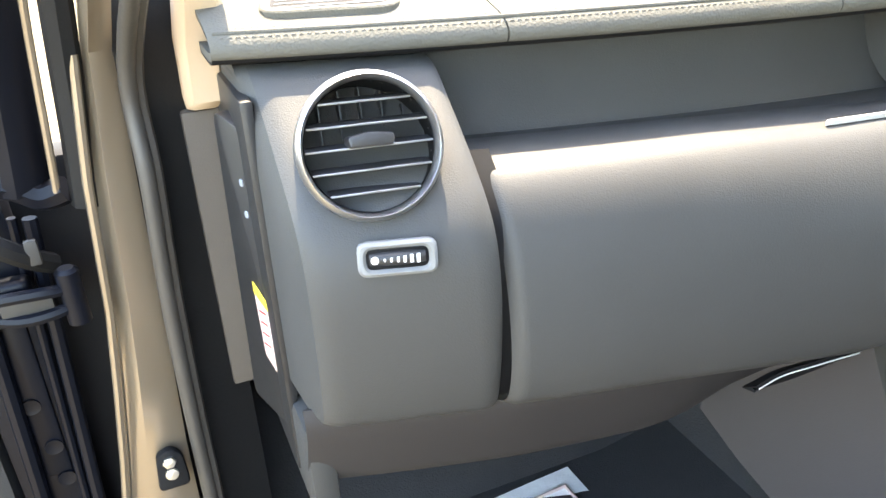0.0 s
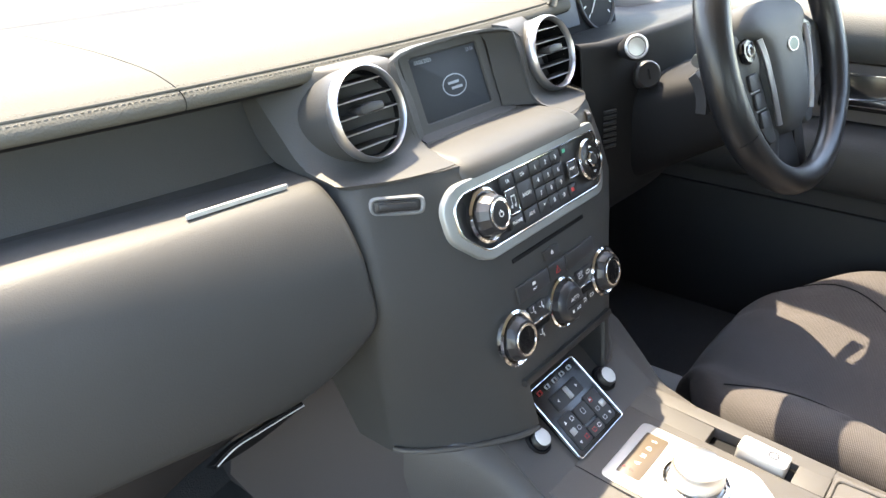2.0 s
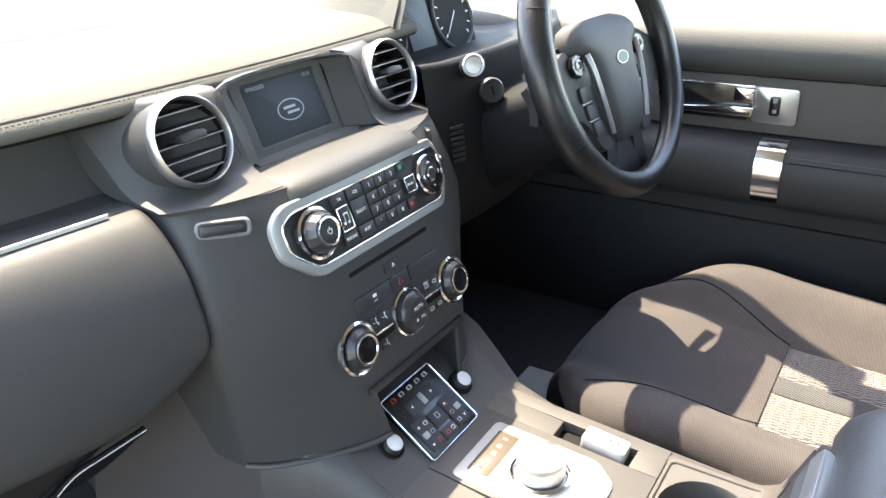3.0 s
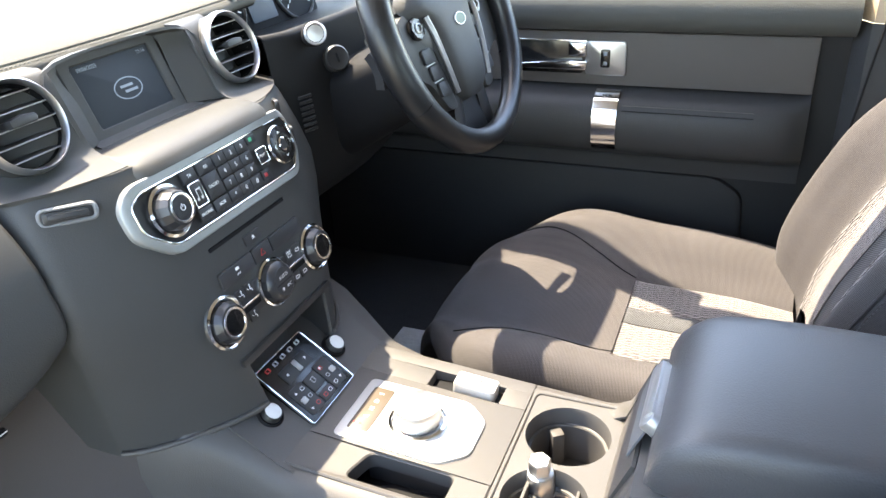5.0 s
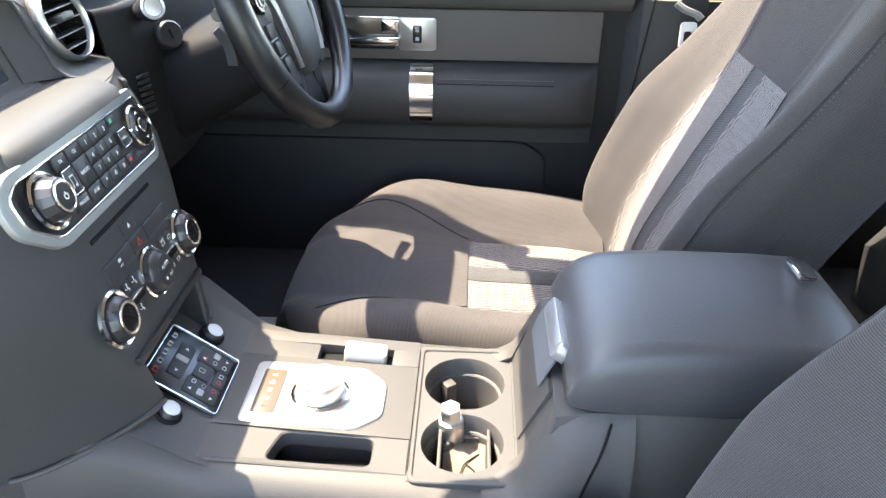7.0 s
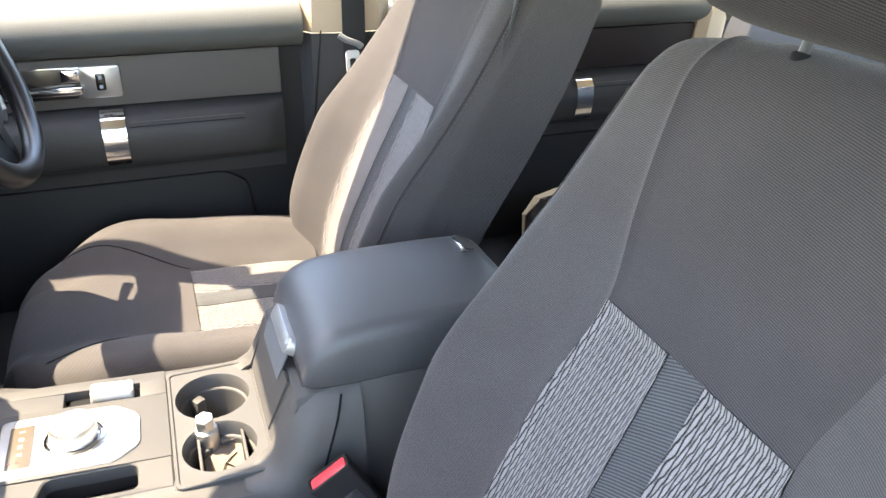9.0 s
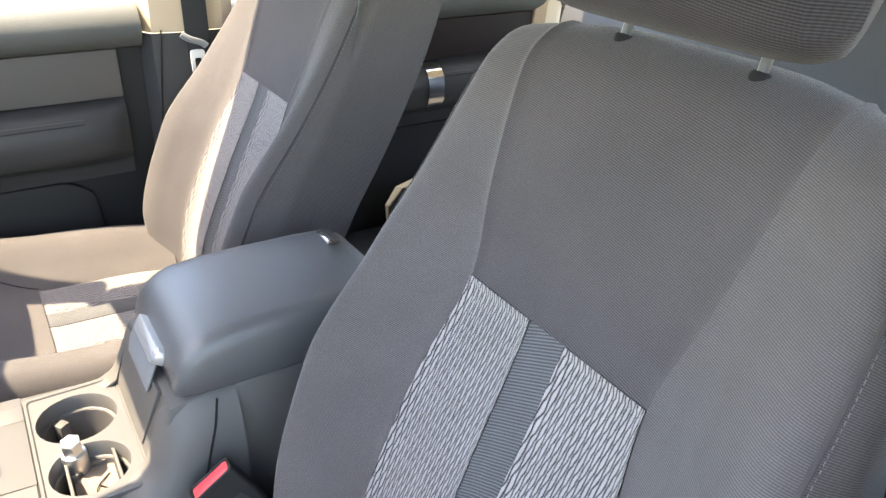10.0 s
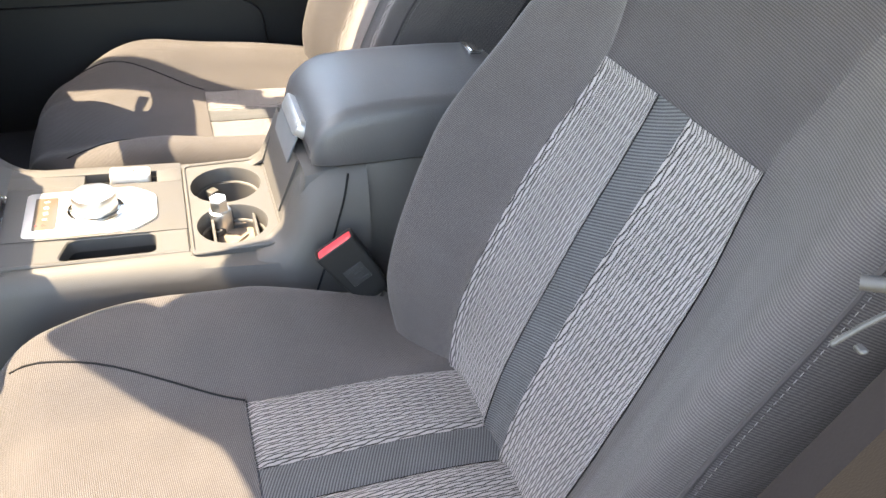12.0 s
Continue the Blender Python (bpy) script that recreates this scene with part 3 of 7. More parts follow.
def dloft(profile, x0, x1, n, top=None, d=0.004, ease=0.0):
    """A skin that follows the dashboard's sweep; profile holds (set-back from the sewn edge, height)."""
    prof = spline(profile, 5)
    rows = []
    for i in range(n + 1):
        w = 0.5 - 0.5 * math.cos(math.pi * i / n)
        x = lerp(x0, x1, w)
        e = min(w, 1 - w) * abs(x1 - x0)
        g = ease * max(0, 1 - e / 0.012) ** 2 if ease else 0
        rows.append([(x, arc(x) + p[0] + g, p[1]) for p in prof])
    bm = loft(rows)
    bmesh.ops.recalc_face_normals(bm, faces=bm.faces)
    return bm


def facing(bm, v):
    """Turns the skin so that its normals look along v on the whole."""
    bm.normal_update()
    s = sum((f.normal * f.calc_area() for f in bm.faces), Vector())
    if s.dot(Vector(v)) < 0:
        bmesh.ops.reverse_faces(bm, faces=bm.faces)
    return bm


def skin(bm, v, d=0.004):
    facing(bm, v)
    return thicken(bm, d)


def build_pad():
    prof = [(0.055, 1.356), (0.012, 1.356), (-0.005, 1.3585), (-0.0095, 1.364), (-0.0075, 1.3705), (-0.001, 1.3755), (0.012, 1.3805), (0.05, 1.388), (0.16, 1.394), (0.34, 1.392), (0.46, 1.375)]
    cuts = [-0.785, -0.582, -0.310, 0.322]
    names = ["pad_end", "airbag_cover", "pad_middle"]
    for a, b, nm in zip(cuts, cuts[1:], names):
        bm = dloft(prof, a + 0.0006, b - 0.0006, max(8, int((b - a) / 0.02)), ease=0.0006)
        part(nm, skin(bm, (0, -0.3, 1), 0.006), M_PAD, DASH, "grained leather dashboard top")
    part("pad_right", skin(dloft([(0.145, 1.30), (0.14, 1.36), (0.15, 1.380), (0.20, 1.392), (0.34, 1.392), (0.46, 1.375)], 0.3232, 0.785, 24), (0, -0.3, 1), 0.006), M_PAD, DASH, "grained leather dashboard top")
    # seat of the seams
    prof2 = [(p[0] + 0.003, p[1] - 0.003) for p in prof]
    part("pad_core", skin(dloft(prof2, -0.784, 0.3215, 60), (0, -0.3, 1), 0.004), M_DEEP, DASH)
    # two rows of stitches along the sewn edge
    bm = bmesh.new()
    verts, faces = [], []
    rnd = random.Random(4)
    for d, z in ((0.0052, 1.3779), (-0.0042, 1.3736)):
        x = -0.775
        while x < 0.32:
            y = arc(x) + d
            dx = 0.0034
            sl = 0.46 * x * dx + rnd.uniform(-0.0002, 0.0002)
            k = len(verts)
            for ux, uy, uz in ((-1, -1, 0), (1, -1, 0), (1, 1, 0), (-1, 1, 0), (-0.6, -0.5, 1), (0.6, -0.5, 1), (0.6, 0.5, 1), (-0.6, 0.5, 1)):
                verts.append((x + ux * dx / 2, y + ux * sl / 2 + uy * 0.0007, z + uz * 0.0009 - 0.0002))
            faces += [(k + 4, k + 5, k + 6, k + 7), (k, k + 1, k + 5, k + 4), (k + 1, k + 2, k + 6, k + 5), (k + 2, k + 3, k + 7, k + 6), (k + 3, k, k + 4, k + 7)]
            x += 0.0052
    put(bm, verts, faces)
    tagged(part("stitching", bm, M_THREAD, DASH, "pale thread along the dashboard edge"), kind="stuff")
    # raised welt between the rows
    part("welt", tube([(x, arc(x) + 0.0006, 1.3762) for x in np.linspace(-0.78, 0.32, 60)], 0.0019, 8), M_PAD, DASH)
    # demister grille in the end of the top
    m = at((-0.686, 0.222, 1.3890), (1, -0.30, 0), (-0.035, -0.105, 1))
    vent = part("demister", ringplate(rounded(rect(0.104, 0.080), 0.020), rounded(rect(0.088, 0.064), 0.014), -0.004, 0.0022, 0.0012, m), M_PAD, DASH, "grey demister frame")
    part("well", prism(rounded(rect(0.090, 0.066), 0.014), -0.002, 0.0012, 0.0002, m), M_DEEP, vent)
    for i in range(6):
        s = rbox((-0.041, -0.0010, 0.0010), (0.041, 0.0010, 0.0019), 0.0003, 1, m @ pose(0, -0.026 + i * 0.0104, 0.0, 0, 0, 3))
        part("slat", s, M_PLASTIC, vent)
    part("raised_mark", prism(rounded(rect(0.030, 0.004), 0.001), 0.0020, 0.0026, 0.0002, m @ Matrix.Translation((0, -0.0360, 0))), M_SHELL, vent)


def vent_body(c, out, r=0.049, side=0.06, lab="round air vent with satin silver ring", xdir=(1, 0, 0), ring=0.0050):
    m = at(c, xdir, out)
    v = part("air_vent", lathe([(r * 0.93, -side), (r * 0.99, -0.012), (r * 0.985, -0.006), (r * 0.90, -0.006), (r * 0.88, -side)], 48, m, cap=False), M_SHELL, DASH, lab)
    n = 48
    prof = [(r * 0.985, -0.008), (r + 0.0005, -0.003), (r - 0.0005, 0.003), (r - 0.003, 0.0058), (r - ring * 0.7, 0.0052), (r - ring, 0.001), (r - ring - 0.001, -0.010)]
    part("ring", lathe(prof, n, m, cap=False), M_RING, v, "satin silver ring")
    ri = r - ring - 0.001
    part("throat", lathe([(ri, -0.002), (ri, -0.05), (0.001, -0.05)], 36, m, cap=False), M_DEEP, v)
    for k in range(-2, 3):
        y = k * 0.0148
        w = math.sqrt(max(1e-6, (ri - 0.0005) ** 2 - y * y))
        part("slat", rbox((-w, -0.0009, -0.013), (w, 0.0009, 0.0005), 0.0004, 1, m @ pose(0, y, -0.0015, 14, 0, 0)), M_BTN, v)
        part("slat_edge", rbox((-w, -0.0007, 0.0002), (w, 0.0007, 0.0012), 0.0003, 1, m @ pose(0, y, -0.0015, 14, 0, 0)), M_RING, v, "bright slat edge")
    for k in range(-2, 3):
        x = k * 0.0145 + 0.002
        h = math.sqrt(max(1e-6, (ri - 0.002) ** 2 - x * x))
        part("vane", rbox((x - 0.0006, -h, -0.044), (x + 0.0006, h, -0.030), 0, 1, m), M_BLACK, v)
    bm = bmesh.new()
    o = [(-0.0145, -0.0042), (0.0145, -0.0042), (0.0155, 0.001), (0.0145, 0.0036), (0, 0.0058), (-0.0145, 0.0036), (-0.0155, 0.001)]
    prism(rounded(o, 0.002), -0.012, 0.0070, 0.0018, m @ pose(0, 0.004, 0, 0, 0, 0), bm)
    part("slider", bm, M_BTN, v, "dark direction slider")
    return v


END_PROF = [(0.010, 1.352), (-0.012, 1.346), (-0.032, 1.330), (-0.071, 1.296), (-0.099, 1.266), (-0.112, 1.238), (-0.117, 1.20), (-0.116, 1.15), (-0.110, 1.112), (-0.100, 1.100)]


def build_end():
    bm = dloft(END_PROF, -0.761, -0.6345, 16, ease=0.006)
    part("end_fascia", skin(bm, (0, -1, 0.2), 0.02), M_SHELL, DASH, "grained fascia round the end vent")
    # side cheek of the fascia and the end cap seen in the doorway
    prof = spline(END_PROF, 4)
    y0 = arc(-0.772)
    rows = [[(-0.7605, y0 + p[0] + 0.002, p[1]) for p in prof], [(-0.7655, y0 + p[0] * 0.9 + 0.012, p[1]) for p in prof], [(-0.7690, y0 + p[0] * 0.5 + 0.012, p[1]) for p in prof], [(-0.7715, y0 + 0.11, lerp(1.06, 1.36, (p[1] - 1.1) / 0.252)) for p in prof]]
    part("end_cheek", skin(loft(rows), (-1, 0, 0), 0.004), M_SHELL, DASH)
    part("end_cap", rbox((-0.7745, y0 - 0.03, 1.00), (-0.765, y0 + 0.11, 1.335), 0.003), M_BLACK, DASH)
    m = at((-0.777, y0 + 0.010, 1.150), (0.34, -0.94, 0), (-0.94, -0.34, 0))
    part("end_panel", prism(rounded([(-0.046, -0.115), (0.034, -0.128), (0.038, 0.150), (-0.030, 0.165)], 0.01), -0.012, -0.0004, 0.003, m), M_BLACK, DASH, "black end panel")
    st = part("sticker", prism(rounded([(-0.007, -0.052), (0.008, -0.064), (0.010, 0.000), (-0.009, 0.012)], 0.002), 0, 0.0006, 0.0002, m), M_PINK, DASH, "pale printed warning sticker")
    part("sticker_head", prism(rounded([(-0.009, 0.010), (0.010, -0.002), (0.010, 0.008), (-0.009, 0.022)], 0.002), 0.0003, 0.0010, 0.0002, m), M_YELLOW, st, "yellow sticker heading")
    for i in range(4):
        part("print_line", prism(rect(0.011, 0.0018, 0, -0.006 - i * 0.011), 0.0005, 0.0009, 0.0001, m), M_PRED, st)
    for z in (1.235, 1.262):
        part("symbol", prism(rounded(rect(0.005, 0.006), 0.002), -0.0006, 0.0004, 0.0001, m @ Matrix.Translation((0, z - 1.15, 0))), M_SCRTXT, DASH)
    vent_body((-0.706, 0.086, 1.3145), (-0.10, -0.93, 0.33), xdir=(0.98, -0.16, 0))
    # thumb wheel under the vent
    c = Vector((-0.704, arc(-0.704) - 0.1155, 1.247))
    m = at(c, (0.98, -0.30, 0), (-0.28, -0.93, 0.22))
    fr = part("wheel_frame", ringplate(rounded(rect(0.053, 0.0235), 0.007), rounded(rect(0.0415, 0.0140), 0.005), -0.004, 0.003, 0.002, m), M_PLASTIC, DASH, "satin silver frame")
    part("wheel_well", prism(rounded(rect(0.042, 0.0155), 0.005), -0.002, 0.0004, 0.0001, m), M_DEEP, fr)
    bm = bmesh.new()
    rows = [[(lerp(-0.0185, 0.0185, i / 12), 0.0052 * math.cos(a), -0.002 + 0.0068 * math.sin(a) - 6 * (lerp(-0.0185, 0.0185, i / 12)) ** 2) for a in np.linspace(0, math.pi, 9)] for i in range(13)]
    join(bm, loft(rows), m)
    part("thumb_wheel", skin(bm, (-0.28, -0.93, 0.22), 0.001), M_BTN, fr, "black ribbed thumb wheel")
    part("dot", lathe([(0.0026, 0), (0.0026, 0.0007)], 14, m @ Matrix.Translation((-0.0150, 0, 0.0033))), M_WHITE, fr, "white dot")
    for i in range(6):
        h = 0.0010 + i * 0.0004
        part("bar", prism(rect(0.0012 + i * 0.00022, h * 2), 0, 0.0007, 0.0001, m @ Matrix.Translation((-0.0085 + i * 0.0044, 0, 0.0043))), M_WHITE, fr, "white bar")


def build_glovebox():
    prof = [(0.006, 1.284), (-0.030, 1.2885), (-0.058, 1.287), (-0.076, 1.278), (-0.092, 1.258), (-0.106, 1.225), (-0.115, 1.185), (-0.118, 1.150), (-0.115, 1.122), (-0.108, 1.108), (-0.092, 1.097), (-0.070, 1.088), (-0.045, 1.080)]
    x0, x1, n = -0.6275, -0.2255, 46
    pr = spline(prof, 5)
    rows = []
    for i in range(n + 1):
        q = 0.5 - 0.5 * math.cos(math.pi * i / n)
        x = lerp(x0, x1, q)
        e = min(q, 1 - q) * (x1 - x0)
        g = 0.007 * max(0, 1 - e / 0.009) ** 2
        lift = 0.055 * max(0, (x + 0.34) / 0.115) ** 2
        wide = 0.010 * max(0, (x + 0.50) / 0.28)
        row = []
        for p in pr:
            low = max(0, min(1, (1.20 - p[1]) / 0.11))
            side = max(0, min(1, (1.285 - p[1]) / 0.06))
            row.append((x, arc(x) + p[0] + g - wide * side, p[1] + lift * low - 0.006 * max(0, (x + 0.45) / 0.23)))
        rows.append(row)
    part("glovebox_door", skin(loft(rows), (0, -1, 0.1), 0.012), M_SHELL, DASH, "closed grained glovebox door")
    # shelf above and the wall behind it
    part("shelf_wall", skin(dloft([(0.018, 1.278), (0.030, 1.30), (0.045, 1.33), (0.052, 1.356)], -0.71, -0.205, 28), (0, -1, 0.2), 0.004), M_SHELL, DASH, "back wall of the open shelf")
    part("shelf_floor", skin(dloft([(0.030, 1.283), (0.0, 1.281), (-0.02, 1.280)], -0.70, -0.205, 28), (0, 0, 1), 0.004), M_SHELL, DASH)
    # Pale bar drawn for a bright reflection at the glovebox door's top corner.
    m = at((-0.305, 0.0310, 1.2880), (0.096, -0.008, -0.001), (0, -0.25, 1))
    part("shelf_glint", rbox((-0.049, -0.0010, -0.004), (0.049, 0.0010, 0.0010), 0.0005, 1, m), M_PALE, DASH, "pale bar for the reflection along the glovebox door's top")
    # knee strip and underside
    kp = spline([(-0.085, 1.106), (-0.088, 1.085), (-0.072, 1.040), (-0.056, 1.008), (-0.030, 0.999), (0.05, 1.002)], 4)
    rows = []
    for x in np.linspace(-0.772, -0.222, 40):
        back = table([(-0.60, 0.0), (-0.45, 0.010), (-0.37, 0.028), (-0.28, 0.026), (-0.222, 0.036)], x)
        lift = table([(-0.47, 0.0), (-0.40, 0.10), (-0.30, 0.45), (-0.222, 0.85)], x)
        rows.append([(x, arc(x) + p[0] + back, lerp(p[1], 1.106, lift * max(0, (1.106 - p[1]) / 0.107))) for p in kp])
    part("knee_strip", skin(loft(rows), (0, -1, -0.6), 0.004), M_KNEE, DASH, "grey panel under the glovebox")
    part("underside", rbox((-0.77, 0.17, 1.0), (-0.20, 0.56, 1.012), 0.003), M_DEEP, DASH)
    part("end_foot", rbox((-0.772, 0.115, 0.98), (-0.748, 0.21, 1.075), 0.008), M_SHELL, DASH)
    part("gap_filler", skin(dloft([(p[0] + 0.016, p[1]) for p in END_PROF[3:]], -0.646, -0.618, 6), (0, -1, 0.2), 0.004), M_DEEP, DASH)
    # handle: a dark scoop with a bright rim
    c0, c1 = Vector((-0.3700, 0.0360, 1.0365)), Vector((-0.282, 0.0095, 1.0660))
    pts = [c0, c0.lerp(c1, 0.20) + Vector((0, -0.003, 0.0090)), c0.lerp(c1, 0.5) + Vector((0, -0.004, 0.0080)), c1]
    h = part("handle", tube(spline(pts, 6), 0.0007, 8), M_PALE, DASH, "bright rim of the glovebox handle")
    sc = [[p + Vector((0, 0.001, 0)) for p in spline(pts, 6)], [p + Vector((0.001, 0.010, -0.005)) for p in spline(pts, 6)], [c0.lerp(c1, k / 18) + Vector((0.004 * math.sin(k / 18 * math.pi), 0.004 + 0.012 * math.sin(k / 18 * math.pi), -0.004 - 0.016 * math.sin(k / 18 * math.pi))) for k in range(19)]]
    part("scoop", skin(loft(sc), (0, -1, -0.4), 0.003), M_DEEP, h)


build_pad()
build_end()
build_glovebox()
for sx in (-1, 1):
    vent_body((sx * 0.1625, 0.010, 1.334), (0, -0.945, 0.31), r=0.0462, side=0.07)


def stack_plan(z):
    """Half outline of the centre stack at height z: (x, y) from the middle outwards."""
    yc = table([(0.97, -0.137), (1.04, -0.126), (1.10, -0.112), (1.17, -0.094), (1.275, -0.062)], z)
    wc = table([(0.97, 0.085), (1.05, 0.098), (1.17, 0.112), (1.275, 0.105)], z)
    xo = table([(0.97, 0.198), (1.05, 0.207), (1.16, 0.2235), (1.275, 0.214)], z)
    yo = table([(0.97, -0.036), (1.05, -0.040), (1.16, -0.046), (1.275, -0.008)], z)
    pts = [(0, yc), (wc * 0.5, yc), (wc, yc + 0.002), (wc + (xo - wc) * 0.42, lerp(yc, yo, 0.30)), (wc + (xo - wc) * 0.80, lerp(yc, yo, 0.68)), (xo, yo), (xo + 0.004, yo + 0.03), (xo + 0.002, 0.10)]
    return [(p.x, p.y) for p in spline([Vector((a, b)) for a, b in pts], 4)]


def build_stack():
    zs = [0.972, 0.985, 1.0, 1.02, 1.0385, 1.06, 1.10, 1.14, 1.18, 1.22, 1.25, 1.266, 1.274, 1.279]
    rows = []
    for z in zs:
        s = 0.0 if z < 1.26 else (z - 1.26) / 0.019
        half = stack_plan(min(z, 1.272))
        ln = [(x * (1 - 0.02 * s * s), y + 0.006 * s * s, z) for x, y in half]
        rows.append([(-x, y, zz) for x, y, zz in ln[::-1]] + ln[1:])
    st = part("console_face", skin(loft(rows[4:]), (0, -1, 0), 0.004), M_SHELL, DASH, "grained grey centre stack")
    for sg in (-1, 1):
        low = [[(sg * x, y, z) for x, y in stack_plan(z)[7:]] for z in zs[:5]]
        part("console_leg", skin(loft(low), (sg, -1, 0), 0.004), M_SHELL, DASH)
        cheek = [[(sg * stack_plan(z)[7][0], stack_plan(z)[7][1] + 0.001, z), (sg * 0.080, -0.082, z)] for z in zs[:5]]
        part("recess_cheek", skin(loft(cheek), (-sg, 0, 0), 0.003), M_BLACK, DASH)
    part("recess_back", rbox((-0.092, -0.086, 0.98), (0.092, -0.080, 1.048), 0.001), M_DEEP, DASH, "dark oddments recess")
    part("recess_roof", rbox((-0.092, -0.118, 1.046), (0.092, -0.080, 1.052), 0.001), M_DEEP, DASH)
    # shoulders: the sloping shelf over the stack up to the vents and the screen
    top = [(-x, y + 0.0055, 1.2785) for x, y in stack_plan(1.272)[::-1]] + [(x, y + 0.0055, 1.2785) for x, y in stack_plan(1.272)[1:]]
    rows = []
    for s in (0, 0.15, 0.35, 0.6, 0.85, 1.0):
        rows.append([(x, lerp(y, 0.062, s), z + 0.0025 * math.sin(s * 1.4) + 0.004 * s * s) for x, y, z in top])
    part("console_shelf", skin(loft(rows), (0, 0, 1), 0.004), M_SHELL, DASH, "lit shelf of the centre stack")
    # hoods behind the vents
    for sx in (-1, 1):
        rows = []
        for a in np.linspace(0.104, 0.2175, 18):
            y1 = table([(0.104, 0.014), (0.13, 0.018), (0.165, 0.030), (0.19, 0.048), (0.2175, 0.079)], a)
            k = table([(0.104, 0.40), (0.165, 0.46), (0.19, 0.62), (0.2175, 0.94)], a)
            row = [(sx * a, max(y1 + 0.036 * k, 0.062) + 0.03, 1.372), (sx * a, y1 + 0.038 * k + 0.010, 1.3715), (sx * a, y1 + 0.037 * k + 0.002, 1.367)]
            row += [(sx * a, y1 + k * (z - 1.328), z) for z in (1.358, 1.345, 1.33, 1.315, 1.303, 1.296)]
            row += [(sx * a, y1 - k * 0.036 - 0.004, 1.2905), (sx * a, y1 - k * 0.036 - 0.012, 1.2860), (sx * a, y1 - k * 0.036 - 0.024, 1.2835), (sx * a, y1 - k * 0.036 - 0.040, 1.2815), (sx * a, y1 - k * 0.036 - 0.050, 1.2795)]
            rows.append(row)
        b = rows[-1]
        rows.append([(p[0] + sx * 0.004, p[1] + 0.006, p[2]) for p in b])
        rows.append([(p[0] + sx * 0.004, p[1] + 0.05, p[2]) for p in b])
        part("vent_pod", skin(loft(rows), (0, -1, 0.4), 0.003), M_SHELL, DASH, "smooth shoulder round the vent")
    # sill under the display
    sill = [[(x, y, z) for y, z in ((0.044, 1.2935), (0.034, 1.2905), (0.016, 1.2845), (0.010, 1.2825), (0.008, 1.279))] for x in np.linspace(-0.082, 0.086, 9)]
    part("display_sill", skin(loft(sill), (0, -0.3, 1), 0.003), M_SHELL, DASH)
    # rounded ledge where the stack meets the console
    for sg in (-1, 1):
        part("ledge", tube([(sg * (x + 0.002), y - 0.002, 0.9795) for x, y in stack_plan(0.985)[7:22]], 0.0032, 8), M_LOWER, DASH)
    inner = [(-0.074, 0.020, 1.286), (-0.074, 0.034, 1.325), (-0.073, 0.052, 1.366), (0.0, 0.053, 1.3675), (0.069, 0.052, 1.366), (0.070, 0.034, 1.325), (0.070, 0.020, 1.286)]
    outer = [(-0.108, -0.003, 1.283), (-0.110, 0.0115, 1.322), (-0.108, 0.030, 1.366), (0.0, 0.044, 1.372), (0.108, 0.030, 1.366), (0.110, 0.0115, 1.322), (0.108, -0.003, 1.283)]
    mid = [tuple(lerp(a, b, 0.45) + (0.004 if k == 1 else 0) for k, (a, b) in enumerate(zip(p, q))) for p, q in zip(inner, outer)]
    part("screen_recess", skin(loft([spline(inner, 4), spline(mid, 4), spline(outer, 4)]), (0, -1, 0), 0.003), M_SHELL, DASH, "sloping surround of the display")


def build_audio_hood():
    """Raised lit block of the shelf that runs down to the top of the radio's surround."""
    rows = []
    for y, z, w in ((0.004, 1.2815, 0.112), (-0.020, 1.2845, 0.113), (-0.045, 1.2835, 0.114), (-0.060, 1.2795, 0.115), (-0.0665, 1.2745, 0.116), (-0.0700, 1.2670, 0.116)):
        rows.append([(x, y + 1.4 * max(0, abs(x) - 0.095) ** 2 * 20, z - k) for x, k in ((-w, 0.010), (-w + 0.002, 0.004), (-w + 0.007, 0.0008), (-w + 0.014, 0), (-0.05, 0), (0, 0), (0.05, 0), (w - 0.014, 0), (w - 0.007, 0.0008), (w - 0.002, 0.004), (w, 0.010))])
    part("radio_hood", skin(loft(rows), (0, 0, 1), 0.003), M_SHELL, DASH, "raised shelf over the radio")


build_stack()
build_audio_hood()


# ---------------------------------------------------------------- fittings of the centre stack
def face(x, z, out=0.0):
    """Frame on the stack's face at that place."""
    dz = 0.02
    y = stack_plan(z)[0][1]
    s = (stack_plan(z + dz)[0][1] - stack_plan(z - dz)[0][1]) / (2 * dz)
    n = Vector((0, -1, s)).normalized()
    return at(Vector((x, y, z)) + n * out, (1, 0, 0), n)


